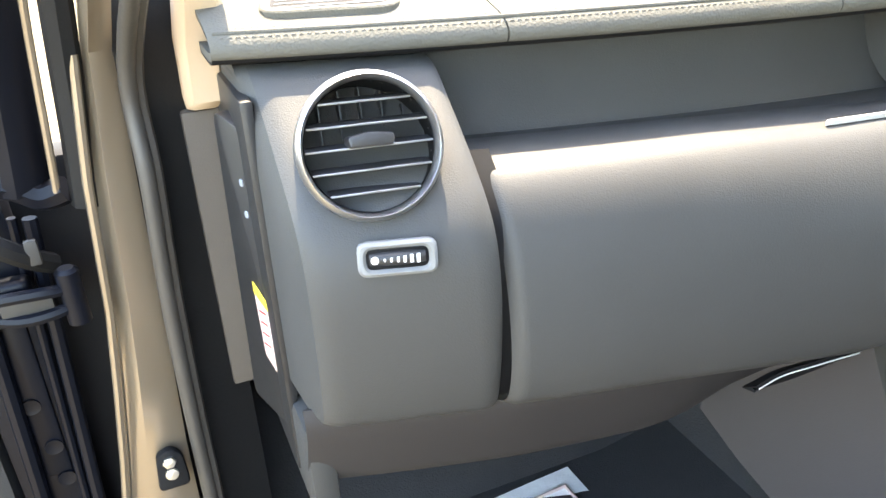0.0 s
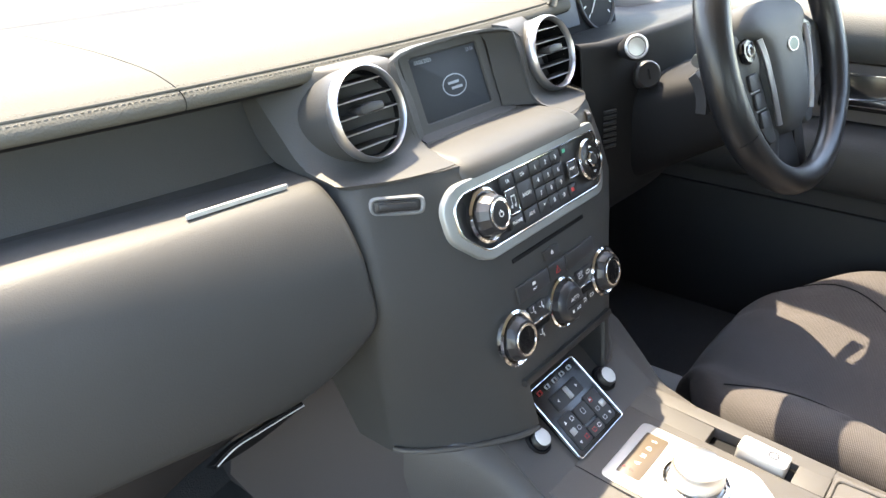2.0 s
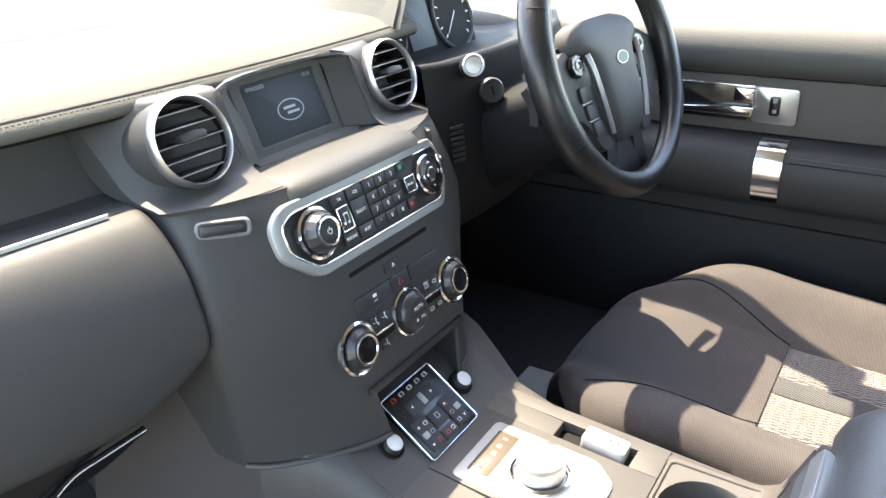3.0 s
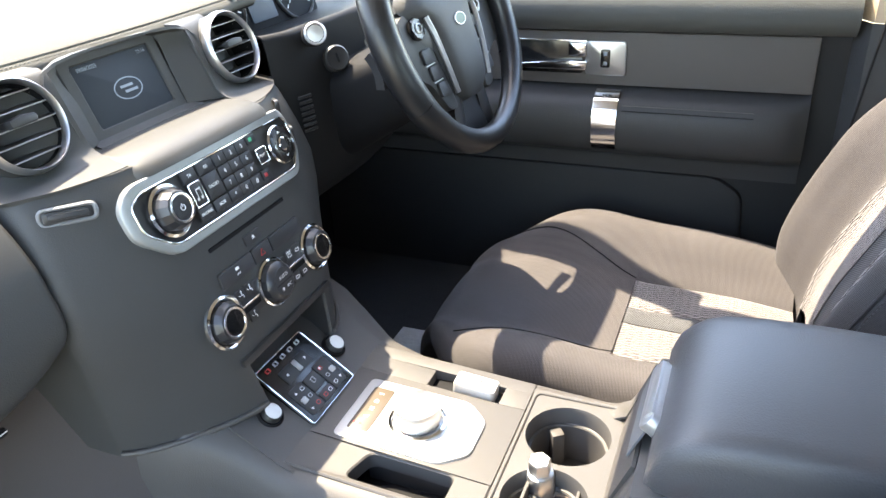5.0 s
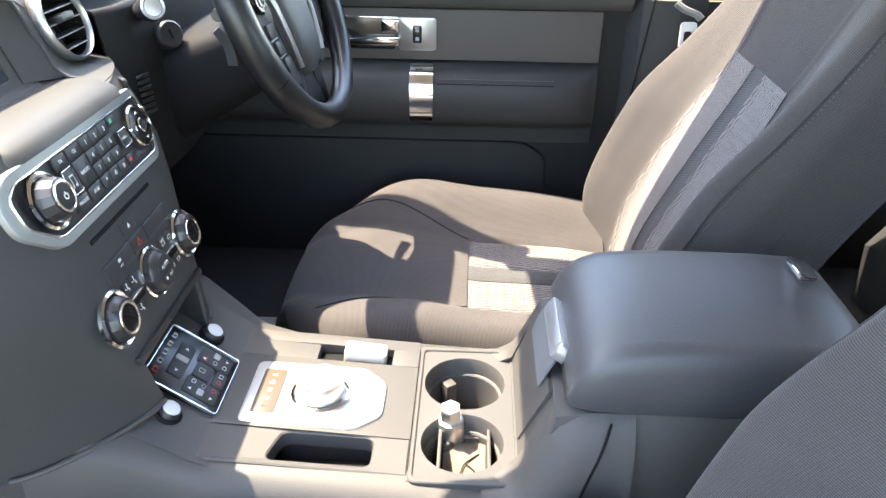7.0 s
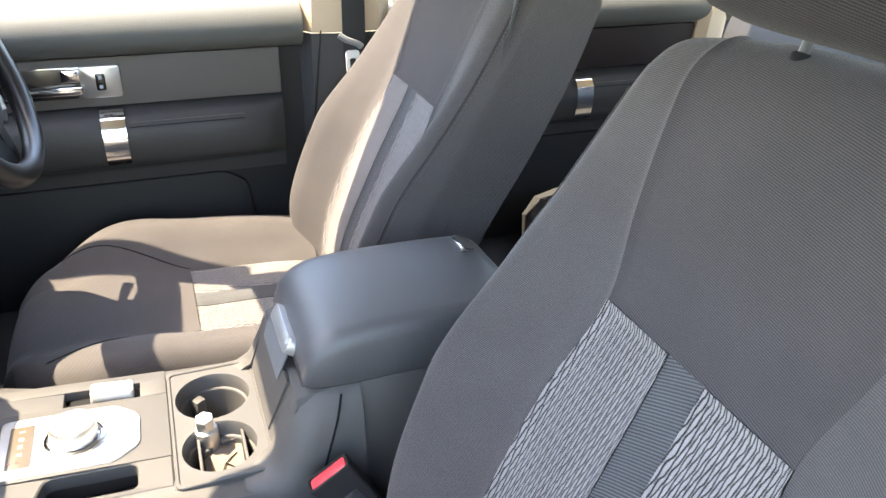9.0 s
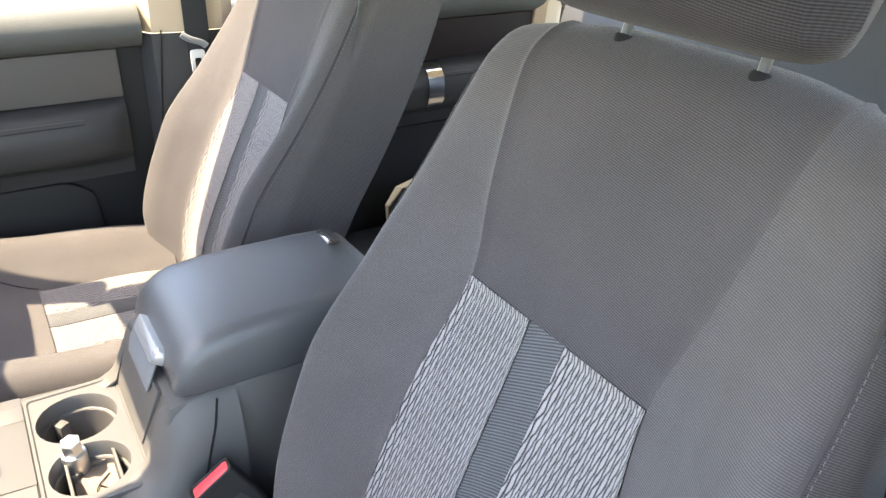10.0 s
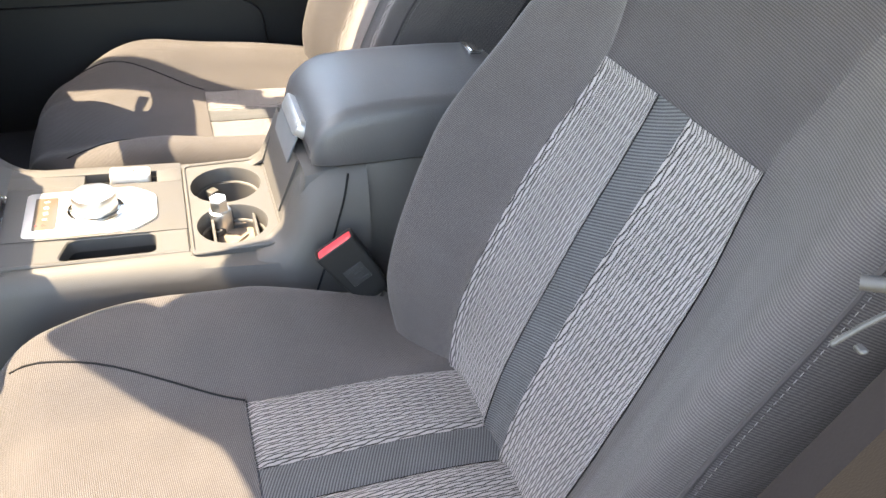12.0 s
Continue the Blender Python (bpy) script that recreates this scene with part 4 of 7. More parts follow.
def build_screen():
    sc = empty("display_screen", (0, 0.03, 1.29), "dark colour display showing an oval badge, switched on", "screen")
    m = at((-0.002, 0.040, 1.3265), (1, 0, 0), (0, -0.93, 0.36))
    part("bezel", ringplate(rounded(rect(0.148, 0.094), 0.006), rounded(rect(0.116, 0.070), 0.003), -0.008, 0.003, 0.0015, m), M_SHELL, sc)
    part("glass", prism(rounded(rect(0.118, 0.072), 0.003), -0.004, 0.0006, 0.0002, m), M_SCREEN, sc, "dark display glass")
    n = 36
    ov = lambda a, b: [(a * math.cos(2 * math.pi * i / n), b * math.sin(2 * math.pi * i / n)) for i in range(n)]
    mb = m @ Matrix.Translation((0.004, -0.004, 0.0006))
    part("badge_outline", ringplate(ov(0.021, 0.0125), ov(0.0195, 0.0112), 0, 0.0002, 0.00005, mb), M_SCRTXT, sc, "pale oval outline")
    part("badge_bar", prism(rect(0.019, 0.0030, -0.001, 0.0030), 0, 0.0002, 0.00005, mb), M_SCRTXT, sc)
    part("badge_bar", prism(rect(0.019, 0.0030, 0.003, -0.0030), 0, 0.0002, 0.00005, mb), M_SCRTXT, sc)
    words("09/06/2023", 0.0062, m @ Matrix.Translation((-0.036, 0.0295, 0.0008)), M_SCRTXT, sc, depth=0.0001)
    words("13:16", 0.0062, m @ Matrix.Translation((0.046, 0.0295, 0.0008)), M_SCRTXT, sc, depth=0.0001)


def knob(name, m, r, h, parent, lab, ring=True, cap=M_BTN, capring=True):
    k = part(name, lathe([(r, 0), (r, h * 0.45), (r * 0.97, h * 0.55), (r * 0.87, h * 0.92), (r * 0.83, h), (r * 0.76, h * 1.02)], 14, m), M_KNOB, parent, lab, sharp=20)
    if ring:
        part("base_ring", lathe([(r + 0.0064, -0.001), (r + 0.0064, 0.003), (r + 0.0038, 0.0048), (r + 0.0008, 0.003), (r + 0.0008, -0.001)], 44, m, cap=False), M_CHROME, k, "chrome base ring")
    if capring:
        part("cap_ring", lathe([(r * 0.73, h * 1.0), (r * 0.72, h * 1.07), (r * 0.63, h * 1.08), (r * 0.59, h * 1.0)], 36, m, cap=False), M_CHROME, k, "chrome cap ring")
        part("cap", lathe([(r * 0.59, h * 0.95), (r * 0.58, h * 1.02)], 30, m), cap, k)
    return k


def build_audio():
    au = empty("audio_unit", (0, -0.077, 1.187), "black radio panel with keypad, two knobs and silver surround", "car radio")
    m = at((0, -0.0775, 1.2285), (1, 0, 0), (0, -0.945, 0.327))
    out = rounded([(-0.116, -0.045), (0.116, -0.045), (0.148, -0.014), (0.148, 0.024), (0.132, 0.042), (-0.132, 0.042), (-0.150, 0.024), (-0.150, -0.012)], 0.012, 4)
    inn = rounded([(-0.112, -0.034), (0.112, -0.034), (0.137, -0.010), (0.137, 0.022), (0.127, 0.030), (-0.126, 0.030), (-0.138, 0.020), (-0.138, -0.009)], 0.009, 4)
    def bent(bm):
        back = m.inverted()
        for v in bm.verts:
            q = back @ v.co
            q.z -= 5.0 * max(0, abs(q.x) - 0.100) ** 2
            v.co = m @ q
        return bm
    part("surround", bent(ringplate(inset(out, 0.0012), inn, -0.012, 0.0050, 0.0014, m)), M_SURROUND, au, "satin silver surround")
    part("inner_edge", bent(ringplate(inset(inn, -0.0008), inset(inn, 0.0012), 0.003, 0.0056, 0.0006, m)), M_CHROME, au, "bright inner edge")
    part("panel", bent(prism(inset(inn, -0.002), -0.012, 0.002, 0.0005, m)), M_BLACK, au)
    kl = knob("power_knob", m @ Matrix.Translation((-0.100, 0.0, 0.002)), 0.0215, 0.019, au, "faceted volume knob")
    mm = m @ Matrix.Translation((-0.100, 0.0, 0.0225))
    part("power_mark", tube([(0.0030 * math.sin(a), 0.0030 * math.cos(a), 0) for a in np.linspace(0.7, 2 * math.pi - 0.7, 14)], 0.0004, 6, M=mm), M_WHITE, kl)
    part("power_line", rbox((-0.0004, 0.0008, -0.0002), (0.0004, 0.0042, 0.0003), 0, 1, mm), M_WHITE, kl)
    mr = m @ Matrix.Translation((0.103, 0.0, 0.002)) @ Matrix.Diagonal((1.10, 1.10, 1, 1))
    md = part("menu_dial", lathe([(0.0225, 0), (0.0225, 0.004), (0.021, 0.006), (0.0205, 0.004)], 44, mr, cap=False), M_CHROME, au, "round menu pad with chrome rim")
    part("pad", lathe([(0.0206, 0), (0.0205, 0.005), (0.016, 0.0066), (0.009, 0.0066), (0.0085, 0.004)], 40, mr, cap=True), M_GLOSS, md)
    part("ok_ring", lathe([(0.0080, 0.003), (0.0080, 0.0075), (0.0062, 0.0085), (0.0060, 0.003)], 30, mr, cap=False), M_CHROME, md)
    part("ok_button", lathe([(0.0060, 0.002), (0.0056, 0.0078)], 26, mr), M_BTN, md)
    for a in range(4):
        t = mr @ pose(0, 0, 0.0068, 0, 0, 90 * a)
        part("arrow", tube([(-0.0020, 0.0125, 0), (0, 0.0145, 0), (0.0020, 0.0125, 0)], 0.0004, 5, M=t), M_WHITE, md)
    # keypad
    def key(x, y, w, h, text, size=0.0055, mt=M_WHITE, lab=""):
        b = part("button", prism(rounded(rect(w, h), 0.0012, 3), 0.001, 0.0042, 0.0009, m @ Matrix.Translation((x, y, 0))), M_BTN, au)
        if text:
            words(text, size, m @ Matrix.Translation((x, y, 0.0043)), mt, b, depth=0.00012)
        return b
    xs = (-0.004, 0.0165, 0.037)
    for r, row in enumerate(("123", "456", "789", "*0#")):
        for c, ch in enumerate(row):
            key(xs[c], 0.0215 - r * 0.0145, 0.0195, 0.0135, ch, 0.0072)
    key(-0.056, 0.0215, 0.022, 0.0135, "TA", 0.005)
    key(-0.029, 0.0215, 0.026, 0.0135, "CD", 0.005)
    key(-0.029, 0.0, 0.026, 0.028, "RADIO", 0.0055)
    key(-0.056, -0.022, 0.022, 0.0135, "PHONE", 0.0052)
    key(-0.029, -0.022, 0.026, 0.0135, "AUX", 0.0052)
    nb = key(-0.0560, 0.0, 0.0185, 0.026, "", 0)
    part("key_edge", ringplate(rounded(rect(0.0195, 0.027), 0.002, 3), rounded(rect(0.0172, 0.0247), 0.0016, 3), 0.001, 0.0052, 0.0004, m @ Matrix.Translation((-0.056, 0, 0))), M_CHROME, nb)
    mn = m @ Matrix.Translation((-0.056, 0, 0.0045))
    bm = bmesh.new()
    for x in (-0.003, 0.0035):
        lathe([(0.0018, 0), (0.0018, 0.0002)], 12, mn @ Matrix.Translation((x, -0.005, 0)), bm)
        rbox((x + 0.0012, -0.005, 0), (x + 0.0019, 0.0055, 0.0002), 0, 1, mn, bm)
    rbox((-0.0018, 0.0045, 0), (0.0054, 0.0062, 0.0002), 0, 1, mn, bm)
    part("note_mark", bm, M_WHITE, nb)
    key(0.058, 0.0235, 0.016, 0.0105, "", 0)
    part("call_mark", prism(rounded(rect(0.0055, 0.0045), 0.001), 0.0042, 0.0045, 0.0001, m @ Matrix.Translation((0.0555, 0.0235, 0))), M_GREEN, au, "green call mark")
    mb = key(0.0645, 0.0, 0.019, 0.0185, "MENU", 0.0042)
    part("key_edge", ringplate(rounded(rect(0.020, 0.0195), 0.002, 3), rounded(rect(0.0178, 0.0172), 0.0016, 3), 0.001, 0.0052, 0.0004, m @ Matrix.Translation((0.0645, 0, 0))), M_CHROME, mb)
    key(0.058, -0.022, 0.016, 0.0125, "", 0)
    part("end_call_mark", prism(rounded(rect(0.0055, 0.0045), 0.001), 0.0042, 0.0045, 0.0001, m @ Matrix.Translation((0.0555, -0.022, 0))), M_PRED, au, "red end-call mark")


def build_climate():
    cl = empty("climate_panel", (0, -0.12, 1.03), "black heater panel with three chrome-ringed knobs", "heater controls")
    # disc slot and eject key
    part("disc_slot", rbox((-0.073, -0.0025, -0.003), (0.073, 0.0025, 0.0012), 0.001, 1, face(0.0, 1.1705)), M_DEEP, cl, "narrow disc slot")
    ej = part("eject_key", prism(rounded(rect(0.030, 0.012), 0.0015, 3), -0.002, 0.0022, 0.0006, face(-0.004, 1.1555)), M_BTN, cl)
    t = face(-0.004, 1.1555, 0.0023)
    part("eject_mark", prism([(-0.0025, -0.0002), (0.0025, -0.0002), (0, 0.003)], 0, 0.0002, 0.00004, t), M_WHITE, ej)
    part("eject_mark", rbox((-0.0025, -0.0018, 0), (0.0025, -0.0010, 0.0002), 0, 1, t), M_WHITE, ej)
    # row of long switches
    for x, w, nm in ((-0.048, 0.060, "long_switch"), (0.0, 0.034, "hazard_switch"), (0.050, 0.062, "long_switch")):
        s = part(nm, prism(rounded(rect(w, 0.019), 0.002, 3), -0.003, 0.003, 0.0012, face(x, 1.1345)), M_BTN, cl)
        f = face(x, 1.1345, 0.0031)
        if nm == "hazard_switch":
            part("triangle", tube([(-0.0042, -0.0034, 0), (0.0042, -0.0034, 0), (0, 0.004, 0), (-0.0042, -0.0034, 0)], 0.0005, 5, M=f), M_PRED, s, "red warning triangle")
        elif x < 0:
            part("mark", prism(rounded(rect(0.006, 0.0035, 0, 0.003), 0.001), 0, 0.0002, 0.00005, f), M_WHITE, s)
            part("mark", tube([(-0.003, -0.004, 0), (-0.001, -0.002, 0), (0.001, -0.004, 0), (0.003, -0.002, 0)], 0.0004, 5, M=f), M_WHITE, s)
    # heater strip
    part("strip", prism(rounded(rect(0.215, 0.034), 0.004, 3), -0.004, 0.0015, 0.0008, face(0, 1.0965)), M_BLACK, cl)
    for x, nm, r in ((-0.094, "heater_knob", 0.0235), (0.094, "heater_knob", 0.0235)):
        k = knob(nm, face(x, 1.0955, 0.001), r * 1.02, 0.0145, cl, "faceted heater knob with chrome ring", cap=M_DEEP)
    f = face(0, 1.0955, 0.001)
    k = part("fan_knob", lathe([(0.0245, 0), (0.0245, 0.010), (0.0235, 0.012), (0.019, 0.0165), (0.018, 0.017), (0.010, 0.0166)], 14, f), M_KNOB, cl, "large middle fan knob", sharp=20)
    part("base_ring", lathe([(0.0295, -0.001), (0.0295, 0.003), (0.0275, 0.0045), (0.0253, 0.003), (0.0253, -0.001)], 44, f, cap=False), M_CHROME, k, "chrome base ring")
    part("fan_face", lathe([(0.0172, 0.016), (0.0170, 0.0175), (0.001, 0.0180)], 36, f), M_BTN, k)
    words("AUTO", 0.0062, f @ Matrix.Translation((0, 0.0062, 0.0181)), M_WHITE, k, depth=0.0001)
    words("A/C", 0.0055, f @ Matrix.Translation((0.005, -0.0075, 0.0181)), M_WHITE, k, depth=0.0001)
    part("mark", rbox((-0.009, -0.009, 0), (-0.0055, -0.0055, 0.0002), 0, 1, f @ Matrix.Translation((0, 0, 0.0180))), M_WHITE, k)
    part("split", rbox((-0.016, -0.0009, 0), (0.016, -0.0002, 0.0003), 0, 1, f @ Matrix.Translation((0, 0, 0.0179))), M_DEEP, k)
    for x0, x1 in ((-0.067, -0.031), (0.031, 0.067)):
        part("bright_line", rbox((x0, -0.0011, 0), (x1, 0.0011, 0.0028), 0.0005, 1, face(0, 1.0960, 0.001)), M_CHROME, cl, "chrome line")
        part("slider_gap", rbox((x0, -0.0085, 0), (x1, -0.0020, 0.0018), 0.0006, 1, face(0, 1.0955, 0.001)), M_DEEP, cl)
    def airflow(x, z):
        g = face(x, z, 0.003)
        bm = bmesh.new()
        lathe([(0.0010, 0), (0.0010, 0.0002)], 8, g @ Matrix.Translation((0.001, 0.0042, 0)), bm)
        tube([(0.001, 0.003, 0), (0.0004, -0.001, 0), (0.003, -0.0012, 0), (0.003, -0.0042, 0)], 0.00055, 5, M=g, bm=bm)
        tube([(-0.0045, 0.001, 0), (-0.0018, -0.0008, 0)], 0.0004, 5, M=g, bm=bm)
        part("airflow_mark", bm, M_WHITE, cl)
    for x, z in ((-0.058, 1.1095), (-0.042, 1.1095), (-0.050, 1.0805)):
        part("key", prism(rounded(rect(0.015, 0.013), 0.0015, 3), 0, 0.0028, 0.0007, face(x, z, 0.0)), M_BTN, cl)
        airflow(x, z)
    for x, z in ((0.042, 1.1095), (0.059, 1.1095), (0.042, 1.0805), (0.059, 1.0805)):
        part("key", prism(rounded(rect(0.0155, 0.013), 0.0015, 3), 0, 0.0028, 0.0007, face(x, z, 0.0)), M_BTN, cl)
        g = face(x, z, 0.0029)
        part("mark", ringplate(rounded(rect(0.008, 0.0042, 0, -0.0008), 0.0016, 3), rounded(rect(0.0066, 0.0028, 0, -0.0008), 0.001, 3), 0, 0.0002, 0.00005, g), M_WHITE, cl)
    words("MAX", 0.0045, face(0.042, 1.1128, 0.003), M_WHITE, cl, depth=0.0001)
    # lip over the oddments gap
    part("lip", rbox((-0.095, -0.0045, -0.004), (0.095, 0.0045, 0.004), 0.002, 2, face(0, 1.0425, 0.001)), M_BLACK, cl)
    for i in range(3):
        part("rib", rbox((-0.012, -0.0005, 0), (0.012, 0.0005, 0.0006), 0, 1, face(0.0, 1.0405 + i * 0.002, 0.005)), M_BTN, cl)


def build_card_slot():
    """Card slot in the angled face of the stack on the passenger side."""
    cs = empty("card_slot", (-0.18, -0.04, 1.25), "pale framed key slot in the dashboard", "key slot")
    a, b = Vector((-0.203, -0.0185, 1.2595)), Vector((-0.157, -0.0505, 1.2560))
    m = at((a + b) / 2 + Vector((-0.003, -0.004, 0.0)), b - a, Vector((-0.55, -0.80, 0.22)))
    part("frame", ringplate(rounded(rect(0.054, 0.0185), 0.0082), rounded(rect(0.045, 0.0115), 0.0050), -0.010, 0.0020, 0.0016, m), M_PLASTIC, cs, "satin grey frame")
    part("flap", prism(rounded(rect(0.044, 0.011), 0.003), -0.010, 0.0016, 0.001, m), M_BLACK, cs)
    part("tab", prism(rounded(rect(0.036, 0.006), 0.002), 0, 0.0035, 0.001, m), M_BTN, cs)


def build_side_switches():
    """Small switches on the driver's flank of the stack."""
    sw = empty("side_switch", (0.18, -0.05, 1.21), "small black switches on the stack's flank", "switch")
    for z, h in ((1.262, 0.020), (1.222, 0.030)):
        p = [q for q in stack_plan(z) if q[0] > 0.145][0]
        m = at((p[0], p[1], z), (0.6, 0.8, 0), (0.8, -0.6, 0.1))
        part("frame", ringplate(rounded(rect(0.020, h), 0.006), rounded(rect(0.014, h - 0.006), 0.004), -0.004, 0.0016, 0.0008, m), M_KNOB, sw)
        part("rocker", prism(rounded(rect(0.014, h - 0.006), 0.004), -0.004, 0.0026, 0.0016, m), M_BTN, sw)


build_screen()
build_audio()
build_climate()
build_card_slot()
build_side_switches()

# ---------------------------------------------------------------- seats
RECL = radians(17)


def patch(P, u0, u1, v0, v1, nu, nv, gu=(1, 1), gv=(1, 1), groove=0.0045, wid=0.006, flip=False, side=None):
    """Upholstery panel over a surface P(u, v); seams sink along the sides asked for. u0 and u1 may depend on v."""
    f0 = u0 if callable(u0) else (lambda v: u0)
    f1 = u1 if callable(u1) else (lambda v: u1)
    pts, uvs = [], []
    dv = [0.0]
    for i in range(nv + 1):
        v = lerp(v0, v1, i / nv)
        row = []
        for j in range(nu + 1):
            u = lerp(f0(v), f1(v), j / nu)
            e = 1e-3
            p = Vector(P(u, v))
            n = (Vector(P(u + e, v)) - Vector(P(u - e, v))).cross(Vector(P(u, v + e)) - Vector(P(u, v - e)))
            if n.length > 1e-12:
                n.normalize()
            if flip:
                n = -n
            du = []
            if gu[0]:
                du.append(abs(u - f0(v)))
            if gu[1]:
                du.append(abs(u - f1(v)))
            if gv[0]:
                du.append(abs(v - v0))
            if gv[1]:
                du.append(abs(v - v1))
            d = min(du) if du else 1
            row.append(p - n * groove * math.exp(-(d / wid) ** 2))
            uvs.append((u, v))
        pts.append(row)
    # finer rows at seams come from the caller's counts
    bm = loft(pts, uvs=uvs)
    bmesh.ops.recalc_face_normals(bm, faces=bm.faces)
    bm.normal_update()
    return bm


def cushion_surface(cx, back=-0.705, low=0.0, ext=0.0, dip=0.75, rise=0.0, corner=0.10, taper=0.0, drop=0.0):
    """z over the cushion: u metres across from the middle, v metres ahead from the back; beyond the edge it rolls under."""
    sec = [(0, 0), (0.10, 0.0), (0.118, 0.001), (0.150, 0.018), (0.185, 0.044), (0.215, 0.058), (0.240, 0.060), (0.262, 0.048), (0.275, 0.020)]

    def P(u, v):
        a = abs(u)
        sg = 1 if u >= 0 else -1
        fade = table([(0.0, dip), (0.09, lerp(dip, 1, 0.32)), (0.17, lerp(dip, 1, 0.75)), (0.25, 1.0), (0.32, 1.0), (0.50, 0.55), (0.58, 0.35)], v)
        over = max(0, a - 0.275)
        z = table(sec, a) * fade
        x = min(a, 0.275)
        zz = z - over
        x -= over * taper
        base = table([(0.0, -0.012), (0.10, 0.0), (0.28, 0.006), (0.42, 0.016), (0.50, 0.012)], min(v, 0.50))
        base += rise * table([(0.24, 0.0), (0.44, 1.0)], v)
        y = v
        if v > 0.46 + ext:
            w = v - 0.46 - ext
            th = min(w / 0.075, math.pi / 2 * 1.12)
            y = 0.46 + ext + 0.075 * math.sin(th)
            base += -0.075 * (1 - math.cos(th)) - max(0, w - 0.075 * math.pi / 2 * 1.12) * 0.95
            if w > 0.075 * 1.12 * math.pi / 2:
                y -= (w - 0.075 * 1.12 * math.pi / 2) * (0.15 + taper)
        # rounded front corners in plan
        cr = max(0, v - 0.32 - ext) / 0.2
        x *= 1 - corner * min(1, cr) ** 2 * (a / 0.275)
        zz -= drop * min(1, max(0, v - 0.26 - ext) / 0.2) ** 2 * (a / 0.275) ** 2
        return (cx + sg * x, back + y, 0.868 + low + base + zz)
    return P


def back_surface(cx, base_y=-0.69, base_z=0.795, RECL=RECL, tall=0.0):
    """Front skin of the backrest: u across, s up along the recline."""
    tx = Vector((0, -math.sin(RECL), math.cos(RECL)))
    nn = Vector((0, math.cos(RECL), math.sin(RECL)))

    def P(u, s):
        a = abs(u)
        sg = 1 if u >= 0 else -1
        hw = table([(0.0, 0.205), (0.05, 0.232), (0.12, 0.258), (0.20, 0.269), (0.30, 0.272), (0.45, 0.264), (0.58, 0.252), (0.68, 0.238), (0.74, 0.222)], s)
        k = hw / 0.272
        amp = table([(0.0, 0.040), (0.12, 0.075), (0.30, 0.080), (0.45, 0.050), (0.56, 0.022), (0.66, 0.006), (0.74, 0.0)], s)
        sec = [(0, 0), (0.115, 0.0), (0.150, 0.10), (0.185, 0.48), (0.215, 0.86), (0.236, 1.0), (0.255, 0.88), (0.272, 0.50)]
        over = max(0, a - 0.272) * table([(0.60, 1.0), (0.70, 0.86), (0.76, 0.45)], s)
        f = table(sec, a) * amp
        f -= 0.03 * max(0, (a - 0.225) / 0.047) ** 2 if a > 0.225 else 0
        x = min(a, 0.272) * (k if a > 0.14 else lerp(1, k, (a / 0.14) ** 2))
        belly = table([(0.0, 0.004), (0.15, 0.022), (0.30, 0.014), (0.45, 0.0), (0.60, -0.006), (0.70, -0.012)], s)
        if s > 0.66:
            w = s - 0.66
            th = min(w / 0.06, math.pi / 2 * 1.15)
            ss = 0.66 + 0.06 * math.sin(th)
            belly -= (0.06 * (1 - math.cos(th)) + max(0, w - 0.06 * 1.15 * math.pi / 2)) * (1 - 0.8 * min(1, a / 0.272) ** 3)
        else:
            ss = s
        # corner drop at the shoulders
        ss -= 0.034 * max(0, (a / 0.272)) ** 3 * table([(0.45, 0), (0.70, 1)], s)
        ss += tall * max(0, min(1, (s - 0.466) / 0.22))
        level = over * math.tan(RECL) * table([(0.25, 0.0), (0.68, 1.25)], s)
        p = Vector((cx + sg * x, base_y, base_z)) + tx * (ss + level) + nn * (f + belly - over)
        return p
    return P


